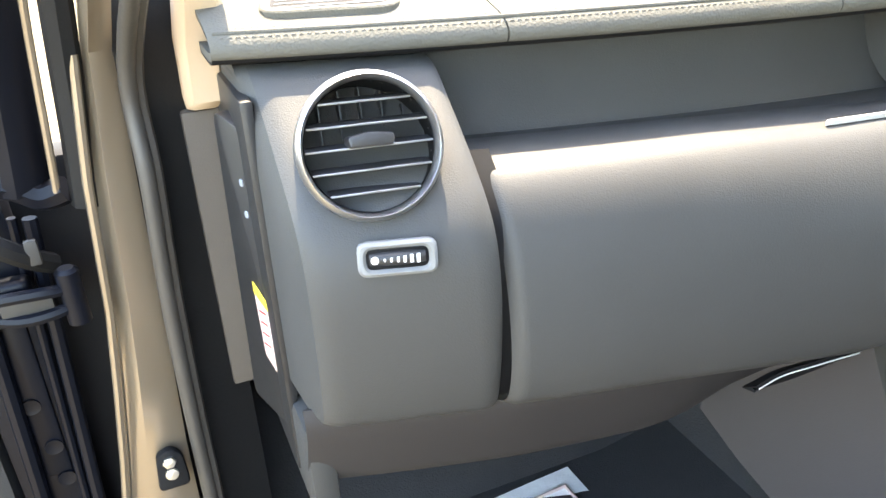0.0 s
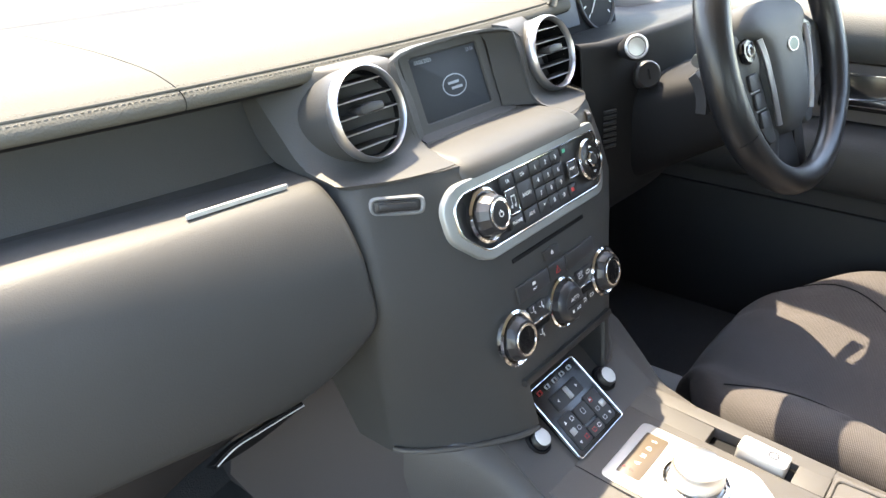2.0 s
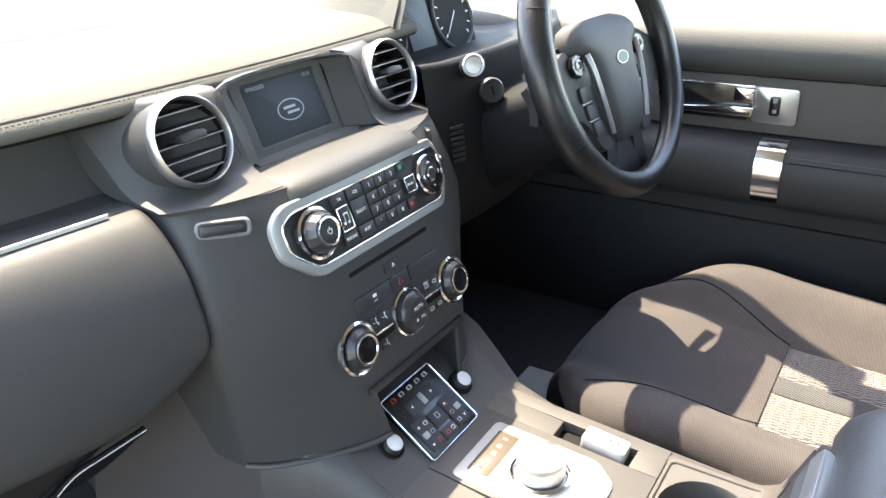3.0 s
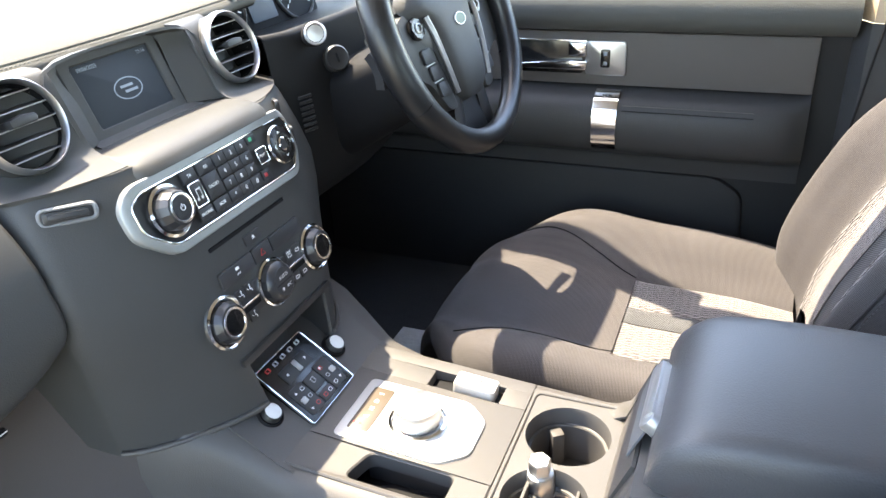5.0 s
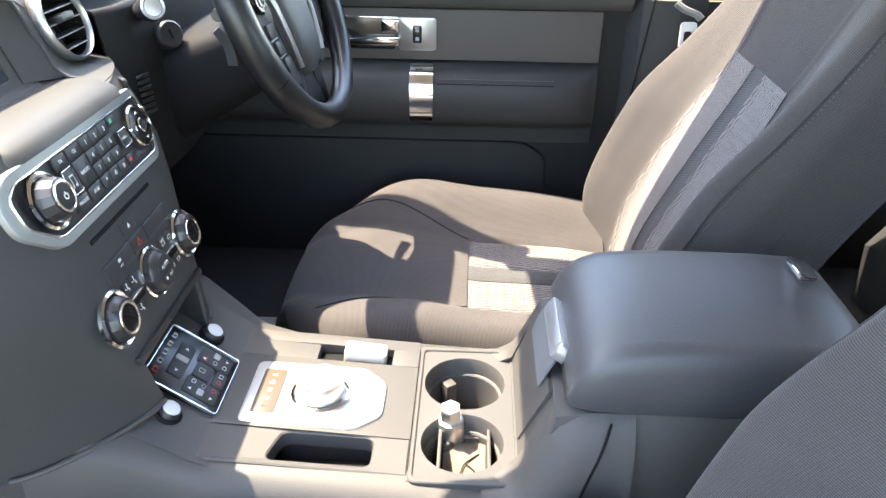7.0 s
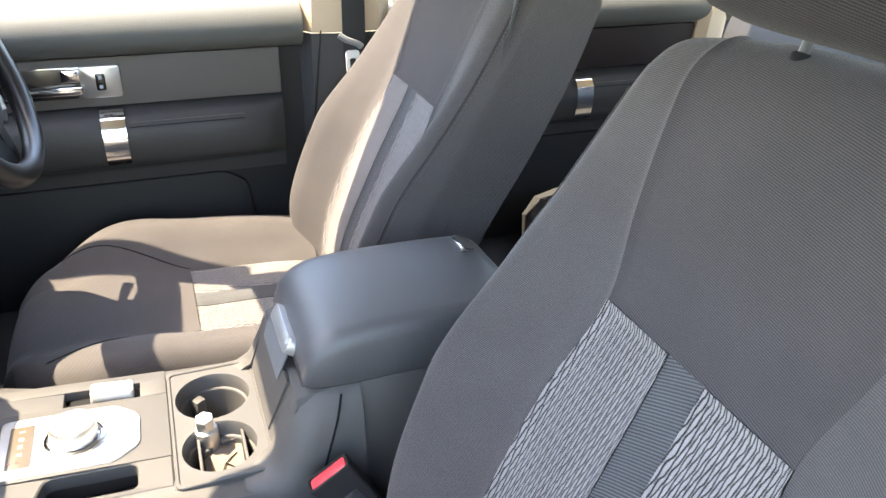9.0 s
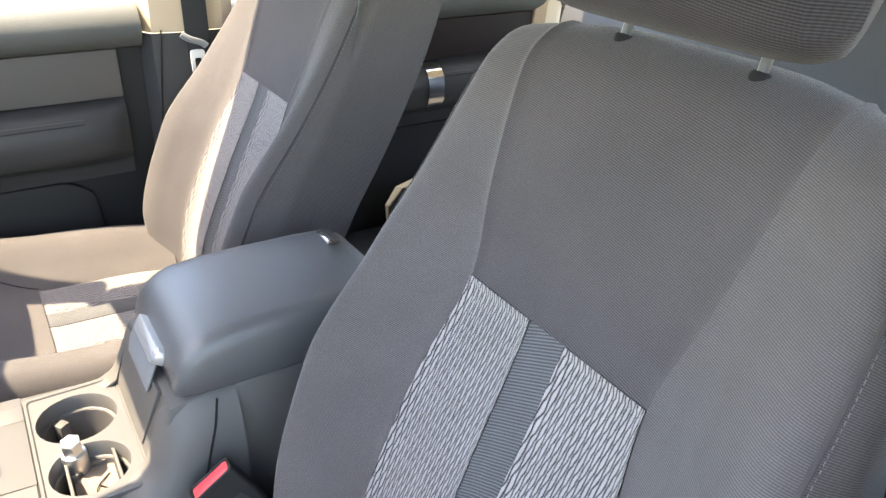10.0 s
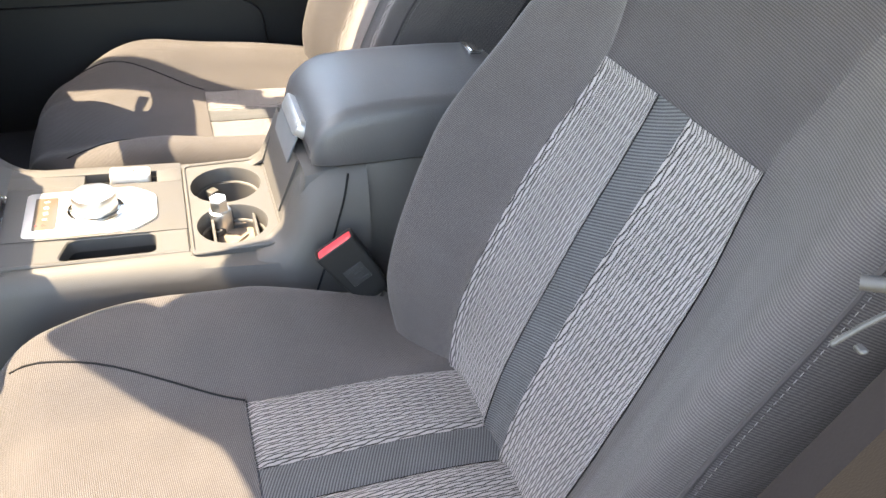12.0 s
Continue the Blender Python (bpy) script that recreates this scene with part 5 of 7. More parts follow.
def build_seat(cx, name, label, back=-0.705, low=0.0, by=-0.69, bz=0.795, recl=RECL, ext=0.0, dip=0.75, wide=0.35, rise=0.0, corner=0.10, tall=0.0, taper=0.0, drop=0.0):
    st = empty(name, (cx, -0.45, 0.66), label, "car seat", "front seats")
    C = cushion_surface(cx, back, low, ext, dip, rise, corner, taper, drop)
    B = back_surface(cx, by, bz, recl, tall)
    ins = 0.118
    # cushion: two bolsters, striped middle, front roll
    vf = 0.262
    for sg in (1, -1):
        e0 = lambda v, sg=sg: sg * ins
        if sg > 0:
            bm = patch(C, ins, 0.40, 0.0, vf, 34, 30, gu=(1, 0), gv=(0, 0))
        else:
            bm = patch(C, -0.40, -ins, 0.0, vf, 34, 30, gu=(0, 1), gv=(0, 0))
        part("cushion_bolster", bm, M_TWILL, st, "grey twill side bolster")
    bm = patch(C, -0.118, -0.0235, 0.0, vf, 16, 36, gu=(1, 1), gv=(0, 1))
    part("cushion_insert", bm, M_KNIT, st, "pale wavy knit insert")
    bm = patch(C, -0.0235, 0.0235, 0.0, vf, 10, 36, gu=(1, 1), gv=(0, 1), groove=0.003)
    part("cushion_band", bm, M_BAND, st, "plain dark band")
    bm = patch(C, 0.0235, 0.118, 0.0, vf, 16, 36, gu=(1, 1), gv=(0, 1))
    part("cushion_insert", bm, M_KNIT, st, "pale wavy knit insert")
    bm = patch(C, -0.40, 0.40, vf, 0.78 + ext, 80, 50, gu=(0, 0), gv=(0, 0), groove=0.004)
    part("cushion_front", bm, M_TWILL, st, "grey twill front roll")
    part("cushion_base", rbox((cx - 0.235, back, 0.70 + low), (cx + 0.235, back + 0.48, 0.80 + low), 0.02), M_DEEP, st)
    for sg in (1, -1):
        part("rail", rbox((cx + sg * 0.17 - 0.02, back - 0.02, 0.66), (cx + sg * 0.17 + 0.02, back + 0.50, 0.71), 0.006), M_BLACK, st)
    # seam that crosses the front roll towards the corners
    for sg in (1, -1):
        pts = [Vector(C(sg * lerp(ins, 0.215, t), lerp(vf, 0.50, t))) + Vector((0, 0, 0.0006)) for t in np.linspace(0, 1, 14)]
        part("seam", tube(pts, 0.0012, 6), M_DEEP, st)
    # backrest: lower striped insert, upper panel, bolsters, back shell
    s0, s1, s2 = 0.045, 0.466, 0.752
    half = lambda s: table([(0.0, 0.146), (0.12, 0.146), (0.36, 0.136), (0.466, 0.1205), (0.55, 0.142), (0.66, 0.166), (0.80, 0.190)], s)
    bm = patch(B, lambda s: -half(s), -0.0235, s0, s1, 18, 46, gv=(0, 1))
    part("back_insert", bm, M_KNIT, st, "pale wavy knit insert")
    bm = patch(B, -0.0235, 0.0235, s0, s1, 10, 46, gv=(0, 1), groove=0.003)
    part("back_band", bm, M_BAND, st, "plain dark band")
    bm = patch(B, 0.0235, half, s0, s1, 18, 46, gv=(0, 1))
    part("back_insert", bm, M_KNIT, st, "pale wavy knit insert")
    bm = patch(B, lambda s: -half(s), half, s1, s2, 44, 50, gv=(1, 0), groove=0.0028, wid=0.005)
    part("back_panel", bm, M_TWILL2, st, "dark twill upper panel")
    bm = bmesh.new()
    verts, faces = [], []
    for sg in (1, -1):
        for q in np.arange(s0 + 0.01, s1 - 0.006, 0.0052):
            for du in (0.0262, 0.0288):
                p, r = Vector(B(sg * du, q)), Vector(B(sg * du, q + 0.003))
                n = Vector((0, math.cos(recl), math.sin(recl))) * 0.0009
                w = Vector((0.0006, 0, 0))
                k = len(verts)
                verts += [p - w, p + w, r + w, r - w, p + n, r + n]
                faces += [(k, k + 4, k + 5, k + 3), (k + 1, k + 2, k + 5, k + 4)]
    put(bm, verts, faces)
    tagged(part("band_stitching", bm, M_DEEP, st), kind="stuff")
    for sg in (1, -1):
        if sg > 0:
            bm = patch(B, half, wide, 0.0, s2, 50, 80, gu=(1, 0), gv=(0, 0), groove=0.0028, wid=0.005)
        else:
            bm = patch(B, -wide, lambda s: -half(s), 0.0, s2, 50, 80, gu=(0, 1), gv=(0, 0), groove=0.0028, wid=0.005)
        part("back_bolster", bm, M_TWILL, st, "grey twill side bolster")
        pts = [Vector(B(sg * 0.2545, s)) + Vector((sg * 0.0004, 0.0006, 0)) for s in np.linspace(0.02, 0.66, 50)]
        part("piping", tube(pts, 0.0022, 7), M_TWILL, st, "sewn outer seam")
        pts = [Vector(B(sg * half(s), s)) + Vector((0, math.cos(recl), math.sin(recl))) * 0.0010 for s in np.linspace(s1, 0.70, 30)]
        part("panel_seam", tube(pts, 0.0014, 6), M_DEEP, st, "dark sewn seam")
        bm = bmesh.new()
        verts, faces = [], []
        for q in np.linspace(0.03, 0.65, 110):
            p, r = Vector(B(sg * 0.2578, q)), Vector(B(sg * 0.2578, q + 0.0032))
            w = Vector((0, 0.0006, 0))
            o = Vector((sg * 0.0008, 0.0008, 0))
            k = len(verts)
            verts += [p + w, p - w, r - w, r + w, p + o, r + o]
            faces += [(k, k + 4, k + 5, k + 3), (k + 1, k + 2, k + 5, k + 4)]
        put(bm, verts, faces)
        tagged(part("bolster_stitching", bm, M_STITCH, st), kind="stuff")
    tx = Vector((0, -math.sin(recl), math.cos(recl)))
    nn = Vector((0, math.cos(recl), math.sin(recl)))
    rows = []
    for s in np.linspace(-0.02, 0.66, 14):
        row = []
        for a in np.linspace(-1, 1, 15):
            hw = abs(Vector(B(0.272, s)).x - cx) * table([(0.30, 1.004), (0.66, 0.98)], s)
            row.append(Vector((cx + a * hw, by, bz)) + tx * (s + tall * max(0, min(1, (s - 0.466) / 0.22)) + max(0, wide - 0.292) * math.tan(recl) * table([(0.25, 0.0), (0.68, 1.25)], s) - 0.034 * abs(a) ** 3 * table([(0.45, 0), (0.66, 1)], s)) + nn * (0.280 - wide + 0.012 - 0.05 * (1 - a ** 4) * table([(0.30, 1.0), (0.66, 0.35)], s) + table([(0.54, 0), (0.66, 0.012)], s)))
        rows.append(row)
    part("back_shell", skin(loft(rows), (0, -1, 0), 0.004), M_DOORTRIM, st, "dark back of the seat")
    # headrest on two posts
    hr = bmesh.new()
    o = Vector((cx, by, bz)) + tx * (0.774 + tall) + nn * 0.004
    rows = []
    for i, a in enumerate(np.linspace(0, 2 * math.pi, 29)[:-1]):
        c, s = math.cos(a), math.sin(a)
        py = 0.062 * math.copysign(abs(c) ** 0.6, c)
        pz = 0.10 * math.copysign(abs(s) ** 0.7, s)
        rows.append([(py, pz)])
    prof = [r[0] for r in rows]
    sec = []
    for j, q in enumerate(np.linspace(-1, 1, 19)):
        sc = (1 - abs(q) ** 6) ** 0.5 if abs(q) < 1 else 0.0
        sc = max(sc, 0.02)
        sec.append([Vector((cx + q * 0.150, o.y, o.z)) + nn * (py * sc) + tx * (0.045 + pz * lerp(0.7, 1, sc)) for py, pz in prof])
    hb = loft(sec, closed=True, caps=True)
    uv = hb.loops.layers.uv.verify()
    for f in hb.faces:
        for lp in f.loops:
            lp[uv].uv = (lp.vert.co.x, lp.vert.co.z)
    part("headrest", hb, M_HEADREST, st, "dark twill headrest")
    for sg in (1, -1):
        part("headrest_post", tube([Vector((cx + sg * 0.07, by, bz)) + tx * (q + tall) - nn * 0.040 for q in (0.66, 0.83)], 0.0045, 12), M_BLACK, st, "dark metal post")
        part("post_sleeve", lathe([(0.0085, -0.004), (0.0085, 0.002), (0.007, 0.004)], 20, at(Vector((cx + sg * 0.07, by, bz)) + tx * (0.708 + tall) - nn * 0.040, (1, 0, 0), tx)), M_DEEP, st)
    return st


build_seat(-0.4705, "passenger_seat", "grey cloth front seat with pale knit stripes, in shade", dip=-0.35, tall=0.010)
build_seat(0.450, "driver_seat", "grey cloth driver's seat with pale knit stripes, partly sunlit", -0.729, -0.032, -0.741, 0.780, radians(21), 0.052, wide=0.314, rise=0.016, corner=0.55, tall=0.055, taper=0.35, drop=0.045)

# ---------------------------------------------------------------- centre console
CON = empty("centre_console", (0, -0.40, 0.68), "dark grey centre console with cup holders and sunlit top", "console")
CZ = [(-0.90, 0.905), (-0.53, 0.916), (-0.40, 0.924), (-0.21, 0.934), (-0.19, 0.934), (-0.175, 0.940), (-0.10, 0.988), (-0.06, 1.003)]


def cz(y):
    """Height of the console's top along the car."""
    for (a, za), (b, zb) in zip(CZ, CZ[1:]):
        if a <= y <= b:
            return za + (zb - za) * (y - a) / (b - a)
    return CZ[0][1] if y < CZ[0][0] else CZ[-1][1]


def build_console():
    # body: rounded flanks down to the carpet, open on top for trays and cups
    ys = [-0.535, -0.50, -0.45, -0.408, -0.36, -0.30, -0.25, -0.21, -0.19, -0.175, -0.14, -0.10, -0.07, -0.03]
    for sg in (1, -1):
        rows = []
        for y in ys:
            z = cz(y)
            fl = table([(-0.53, 0.163), (-0.30, 0.150), (-0.15, 0.148), (-0.05, 0.185)], y)
            edge = 0.130
            if sg > 0:
                fl = table([(-0.53, 0.140), (-0.26, 0.138), (-0.22, 0.148), (-0.165, 0.168), (-0.11, 0.188), (-0.05, 0.201)], y)
                edge = table([(-0.26, 0.118), (-0.165, 0.136), (-0.05, 0.150)], y)
            rows.append([(sg * x, y, zz) for x, zz in ((edge - 0.018, z - 0.002), (edge - 0.010, z - 0.0005), (edge, z - 0.003), (fl - 0.008, z - 0.010), (fl, z - 0.025), (fl + 0.003, z - 0.065), (fl + 0.004, z - 0.12), (fl + 0.004, 0.67))])
        part("flank", skin(loft(rows), (sg, 0, 0.3), 0.004), M_LOWER, CON, "rounded grey console flank")
    # shoulders that sweep up from the flanks to the armrest box
    for sg in (1, -1):
        rows = []
        for y, z, zo, fl in ((-0.488, 0.9185, 0.9185, 0.1600), (-0.51, 0.922, 0.924, 0.1605), (-0.527, 0.934, 0.934, 0.160), (-0.540, 0.968, 0.952, 0.157), (-0.552, 1.000, 0.975, 0.153), (-0.565, 1.014, 0.995, 0.149), (-0.585, 1.019, 1.010, 0.145), (-0.61, 1.021, 1.017, 0.141), (-0.64, 1.021, 1.020, 0.139)):
            inn = table([(-0.60, 0.100), (-0.527, 0.096), (-0.488, 0.112)], y)
            if sg > 0:
                fl, inn = fl - 0.022, inn - 0.014
            rows.append([(sg * x, y, zz) for x, zz in ((inn, z - 0.001), (inn + 0.010, z + 0.0015), (lerp(inn, fl, 0.55), lerp(z, zo, 0.5) - 0.002), (fl - 0.010, zo - 0.012), (fl, zo - 0.034), (fl + 0.006, zo - 0.07), (fl + 0.010, zo - 0.13), (fl + 0.012, 0.67))])
        part("shoulder", skin(loft(rows), (sg, 0.2, 0.4), 0.004), M_LOWER, CON, "grey shoulder sweeping up to the armrest")
    # carpeted knee panels beside the tunnel
    for sg in (1, -1):
        rows = []
        for y, x, top, foot in ((-0.20, 0.130, 0.85, 0.66), (-0.10, 0.154, 0.92, 0.695), (-0.03, 0.194, 0.975, 0.732), (0.06, 0.222, 1.01, 0.779), (0.14, 0.238, 1.01, 0.820), (0.205, 0.244, 1.0, 0.853)):
            rows.append([(sg * lerp(x + 0.02, x - 0.012, s), y, lerp(foot, top + 0.06 * (s > 0.99) * (y > -0.05), s)) for s in (0, 0.3, 0.6, 0.85, 1.0)])
        part("knee_panel", skin(loft(rows), (sg, 0, 0.1), 0.004), M_SIDECARPET, CON, "grey-brown carpeted knee panel")
    # sloping switch bed
    rows = [[(x, y, cz(y) - (0.004 if y < -0.18 else 0)) for x in np.linspace(-0.128, 0.128, 13)] for y in (-0.20, -0.1775, -0.15, -0.12, -0.10, -0.083)]
    part("switch_bed", skin(loft(rows), (0, 0, 1), 0.006), M_LOWER, CON)
    # plate round the gear dial, with the oddments slot and the brake switch well left open
    top = lambda y: cz(y)
    def slab(x0, x1, y0, y1, nm, m=M_LOWER, bev=0.002):
        t = rbox((x0, y0, -0.02), (x1, y1, 0.0), bev, 2)
        for v in t.verts:
            v.co.z += cz(max(-0.52, min(-0.178, v.co.y)))
        return part(nm, t, m, CON)
    slab(-0.066, 0.066, -0.407, -0.1768, "dial_plate")
    t = ringplate(rounded([(-0.122, -0.407), (-0.066, -0.407), (-0.066, -0.1768), (-0.122, -0.1768)], 0.001, 5), rounded([(-0.1125, -0.366), (-0.0685, -0.366), (-0.0685, -0.262), (-0.1125, -0.250)], 0.011, 5), -0.02, 0.0, 0.0018)
    for v in t.verts:
        v.co.z += cz(max(-0.52, min(-0.178, v.co.y)))
    part("tray_surround", t, M_LOWER, CON, "rounded edge of the oddments slot")
    slab(0.066, 0.106, -0.407, -0.372, "right_strip")
    slab(0.066, 0.106, -0.275, -0.1768, "right_strip")
    slab(0.098, 0.120, -0.407, -0.1768, "right_edge")
    part("tray_floor", rbox((-0.115, -0.37, cz(-0.3) - 0.045), (-0.064, -0.25, cz(-0.3) - 0.040), 0.001), M_DEEP, CON, "floor of the oddments slot")
    for x in (-0.1135, -0.0665):
        part("tray_side", rbox((x - 0.0015, -0.366, cz(-0.3) - 0.044), (x + 0.0015, -0.256, cz(-0.31) - 0.006), 0), M_BLACK, CON)
    part("switch_well", rbox((0.064, -0.375, cz(-0.3) - 0.016), (0.100, -0.272, cz(-0.3) - 0.012), 0.001), M_DEEP, CON)
    # cup holders: a plate with two wells
    n = 40
    zt = cz(-0.466) + 0.002
    cups = [(0.040, -0.467, 0.0505), (-0.066, -0.466, 0.0475)]
    out = rounded(rect(0.232, 0.122, -0.012, -0.468), 0.014, 5)
    bm = bmesh.new()
    x0, x1, y0, y1 = -0.128, 0.106, -0.529, -0.408
    ysplit = -0.014
    for (cx, cy, r), (xa, xb) in zip(cups, ((ysplit, x1), (x0, ysplit))):
        m4 = 10
        sq, ci = [], []
        corners = [(xb, y0), (xb, y1), (xa, y1), (xa, y0)]
        for k in range(4):
            a, b = corners[k], corners[(k + 1) % 4]
            for i in range(m4):
                p = (lerp(a[0], b[0], i / m4), lerp(a[1], b[1], i / m4))
                ang = math.atan2(p[1] - cy, p[0] - cx)
                sq.append((p[0], p[1], zt))
                ci.append((cx + r * math.cos(ang), cy + r * math.sin(ang), zt))
        ring2 = [(cx + (p[0] - cx) * 0.97, cy + (p[1] - cy) * 0.97, zt - 0.004) for p in ci]
        ring3 = [(cx + (p[0] - cx) * 0.95, cy + (p[1] - cy) * 0.95, zt - 0.022) for p in ci]
        ring4 = [(cx + (p[0] - cx) * 0.87, cy + (p[1] - cy) * 0.87, zt - 0.024) for p in ci]
        ring5 = [(cx + (p[0] - cx) * 0.82, cy + (p[1] - cy) * 0.82, zt - 0.075) for p in ci]
        ring6 = [(cx + (p[0] - cx) * 0.02, cy + (p[1] - cy) * 0.02, zt - 0.0755) for p in ci]
        join(bm, loft([sq, ci, ring2, ring3, ring4, ring5, ring6], closed=True))
    bmesh.ops.remove_doubles(bm, verts=bm.verts, dist=0.0004)
    part("cup_holder", facing(bm, (0, 0, 1)), M_LOWER, CON, "grey plate with two round cup wells", sharp=30)
    border = ringplate(rounded([(x0 - 0.003, y0 - 0.001), (x1 + 0.003, y0 - 0.001), (x1 + 0.003, y1), (x0 - 0.003, y1)], 0.010, 5), rounded([(x0 + 0.003, y0 + 0.004), (x1 - 0.003, y0 + 0.004), (x1 - 0.003, y1 - 0.005), (x0 + 0.003, y1 - 0.005)], 0.008, 5), zt - 0.006, zt + 0.0026, 0.0012)
    part("cup_border", border, M_LOWER, CON, "raised border of the cup holders")
    part("cup_rim", rbox((x0, y1 - 0.001, zt - 0.012), (x1, y1 + 0.002, zt - 0.0005), 0.001), M_DEEP, CON)
    for cx, cy, r in cups:
        part("rim_line", lathe([(r * 0.875, zt - 0.0245), (r * 0.885, zt - 0.0225), (r * 0.915, zt - 0.0222), (r * 0.92, zt - 0.0245)], 44, Matrix.Translation((cx, cy, 0)), cap=False), M_LOWER, CON)
        for a in (35, 215):
            part("cup_spring", rbox((r * 0.55, -0.008, zt - 0.07), (r * 0.86, 0.008, zt - 0.024), 0.003, 2, Matrix.Translation((cx, cy, 0)) @ pose(0, 0, 0, 0, 0, a)), M_LOWER, CON, "sprung cup grip")
    # removable divider between the wells
    dv = empty("cup_divider", (-0.03, -0.466, zt - 0.05), "brown ribbed divider pushed into the cup holder", "cup divider")
    rows = [[(x, y, zt - 0.030 - 0.02 * abs(x + 0.04) / 0.05) for y in np.linspace(-0.494, -0.444, 9)] for x in np.linspace(-0.095, 0.005, 11)]
    part("bed", skin(loft(rows), (0, 0, 1), 0.003), M_CARD, dv)
    for y in (-0.440, -0.497):
        part("cheek", rbox((-0.100, y - 0.002, zt - 0.065), (0.000, y + 0.002, zt - 0.010), 0.0015), M_LOWER, dv, "grey upright cheek")
    for i in range(10):
        part("rib", rbox((-0.030 + i * 0.003, -0.493, zt - 0.0285), (-0.0285 + i * 0.003, -0.462, zt - 0.0262), 0.0004, 1), M_CARD, dv)
    pts = [(-0.092, -0.452, zt - 0.045), (-0.075, -0.464, zt - 0.0405), (-0.062, -0.470, zt - 0.0365), (-0.05, -0.486, zt - 0.033)]
    part("crack", tube(spline(pts, 4), 0.0008, 5), M_DEEP, dv)
    pts = [(-0.062, -0.470, zt - 0.0365), (-0.070, -0.480, zt - 0.0385), (-0.085, -0.490, zt - 0.042)]
    part("crack", tube(spline(pts, 4), 0.0008, 5), M_DEEP, dv)


def build_switch_panel():
    a = Vector((-0.057, -0.104, 0.9945)); b = Vector((-0.058, -0.180, 0.9395)); r = Vector((0.043, -0.104, 0.9925))
    sp = empty("switch_panel", (0, -0.14, 0.95), "black off-road switch panel with thin bright edge", "switch panel")
    n = (r - a).cross(a - b).normalized()
    n = n if n.z > 0 else -n
    m = at((a + b) / 2 + (r - a) / 2 + n * 0.002, (1, 0, 0), n)
    w, h = 0.101, 0.093
    part("plate", prism(rounded(rect(w, h), 0.004, 3), -0.006, 0.001, 0.0006, m), M_GLOSS, sp)
    part("edge", ringplate(rounded(rect(w + 0.0015, h + 0.0015), 0.005, 3), rounded(rect(w - 0.0015, h - 0.0015), 0.004, 3), -0.002, 0.0022, 0.0006, m), M_CHROME, sp, "thin chrome edge")
    def block(x, y, w2, h2, nm="rocker_bed"):
        return part(nm, prism(rounded(rect(w2, h2, x, y), 0.003, 3), 0.0005, 0.0034, 0.0010, m), M_BTN, sp)
    def tri(x, y, up, parent):
        s = 0.0022
        o = [(x - s, y - s * 0.7), (x + s, y - s * 0.7), (x, y + s)] if up == "u" else [(x - s, y + s * 0.7), (x, y - s), (x + s, y + s * 0.7)]
        if up == "l":
            o = [(x + s * 0.7, y - s), (x + s * 0.7, y + s), (x - s, y)]
        if up == "r":
            o = [(x - s * 0.7, y - s), (x + s, y), (x - s * 0.7, y + s)]
        part("triangle_mark", prism(o, 0.0034, 0.0037, 0.00005, m), M_WHITE, parent)
    def mark(x, y, mt, parent, w2=0.0062, h2=0.005):
        part("pictogram", ringplate(rounded(rect(w2, h2, x, y), 0.0014, 3), rounded(rect(w2 - 0.0012, h2 - 0.0012, x, y), 0.0008, 3), 0.0008, 0.0037, 0.00005, m), mt, parent)
    for i in range(5):
        mark(-0.034 + i * 0.0165, 0.038, M_PRED if i == 0 else M_LEG, sp, 0.0070, 0.0055)
    d = block(0.0, 0.017, 0.056, 0.020, "terrain_rocker")
    tri(-0.020, 0.017, "l", d)
    tri(0.020, 0.017, "r", d)
    part("bright_tab", prism(rounded(rect(0.0070, 0.016, 0.001, 0.017), 0.0015, 3), 0.003, 0.0062, 0.0014, m), M_SATIN, d, "satin thumb tab")
    for x in (-0.028, 0.028):
        q = block(x, -0.019, 0.026, 0.042, "height_rocker")
        tri(x - 0.007, -0.006, "u", q)
        tri(x - 0.007 if x < 0 else x + 0.006, -0.033, "d", q)
        part("bright_tab", prism(rounded(rect(0.009, 0.008, x - 0.006 if x < 0 else x + 0.006, -0.019), 0.0015, 3), 0.003, 0.0055, 0.0012, m), M_SATIN, q, "satin thumb tab")
        mark(x + 0.006 if x < 0 else x - 0.006, -0.007, M_WHITE if x < 0 else M_PRED, q)
        mark(x + 0.006 if x < 0 else x - 0.006, -0.020, M_LEG, q)
        mark(x + 0.006 if x < 0 else x - 0.006, -0.033, M_PRED if x < 0 else M_WHITE, q)
    mb = block(0.0, -0.012, 0.026, 0.022, "middle_key")
    mark(0.0, -0.010, M_LEG, mb, 0.0065, 0.0075)
    mc = block(0.0, -0.034, 0.026, 0.014, "middle_key")
    mark(-0.005, -0.034, M_PRED, mc)
    mark(0.006, -0.034, M_WHITE, mc)
    # socket covers either side
    for x, y, z, nm in ((-0.0815, -0.1445, 0.971, "w"), (0.0655, -0.1475, 0.972, "e")):
        sk = empty("socket_cover", (x, y, z - 0.02), "black power socket with round pale cover", "power socket", "power sockets")
        mm = at((x, y, z), (1, 0, 0), n)
        mm = mm @ Matrix.Translation((0, 0, -0.010))
        part("collar", lathe([(0.0165, -0.012), (0.0165, 0.002), (0.0150, 0.004), (0.0130, 0.003), (0.0128, -0.002)], 32, mm, cap=False), M_DEEP, sk)
        part("plug", lathe([(0.0125, -0.006), (0.0122, 0.008), (0.0108, 0.0098)], 30, mm), M_BLACK, sk)
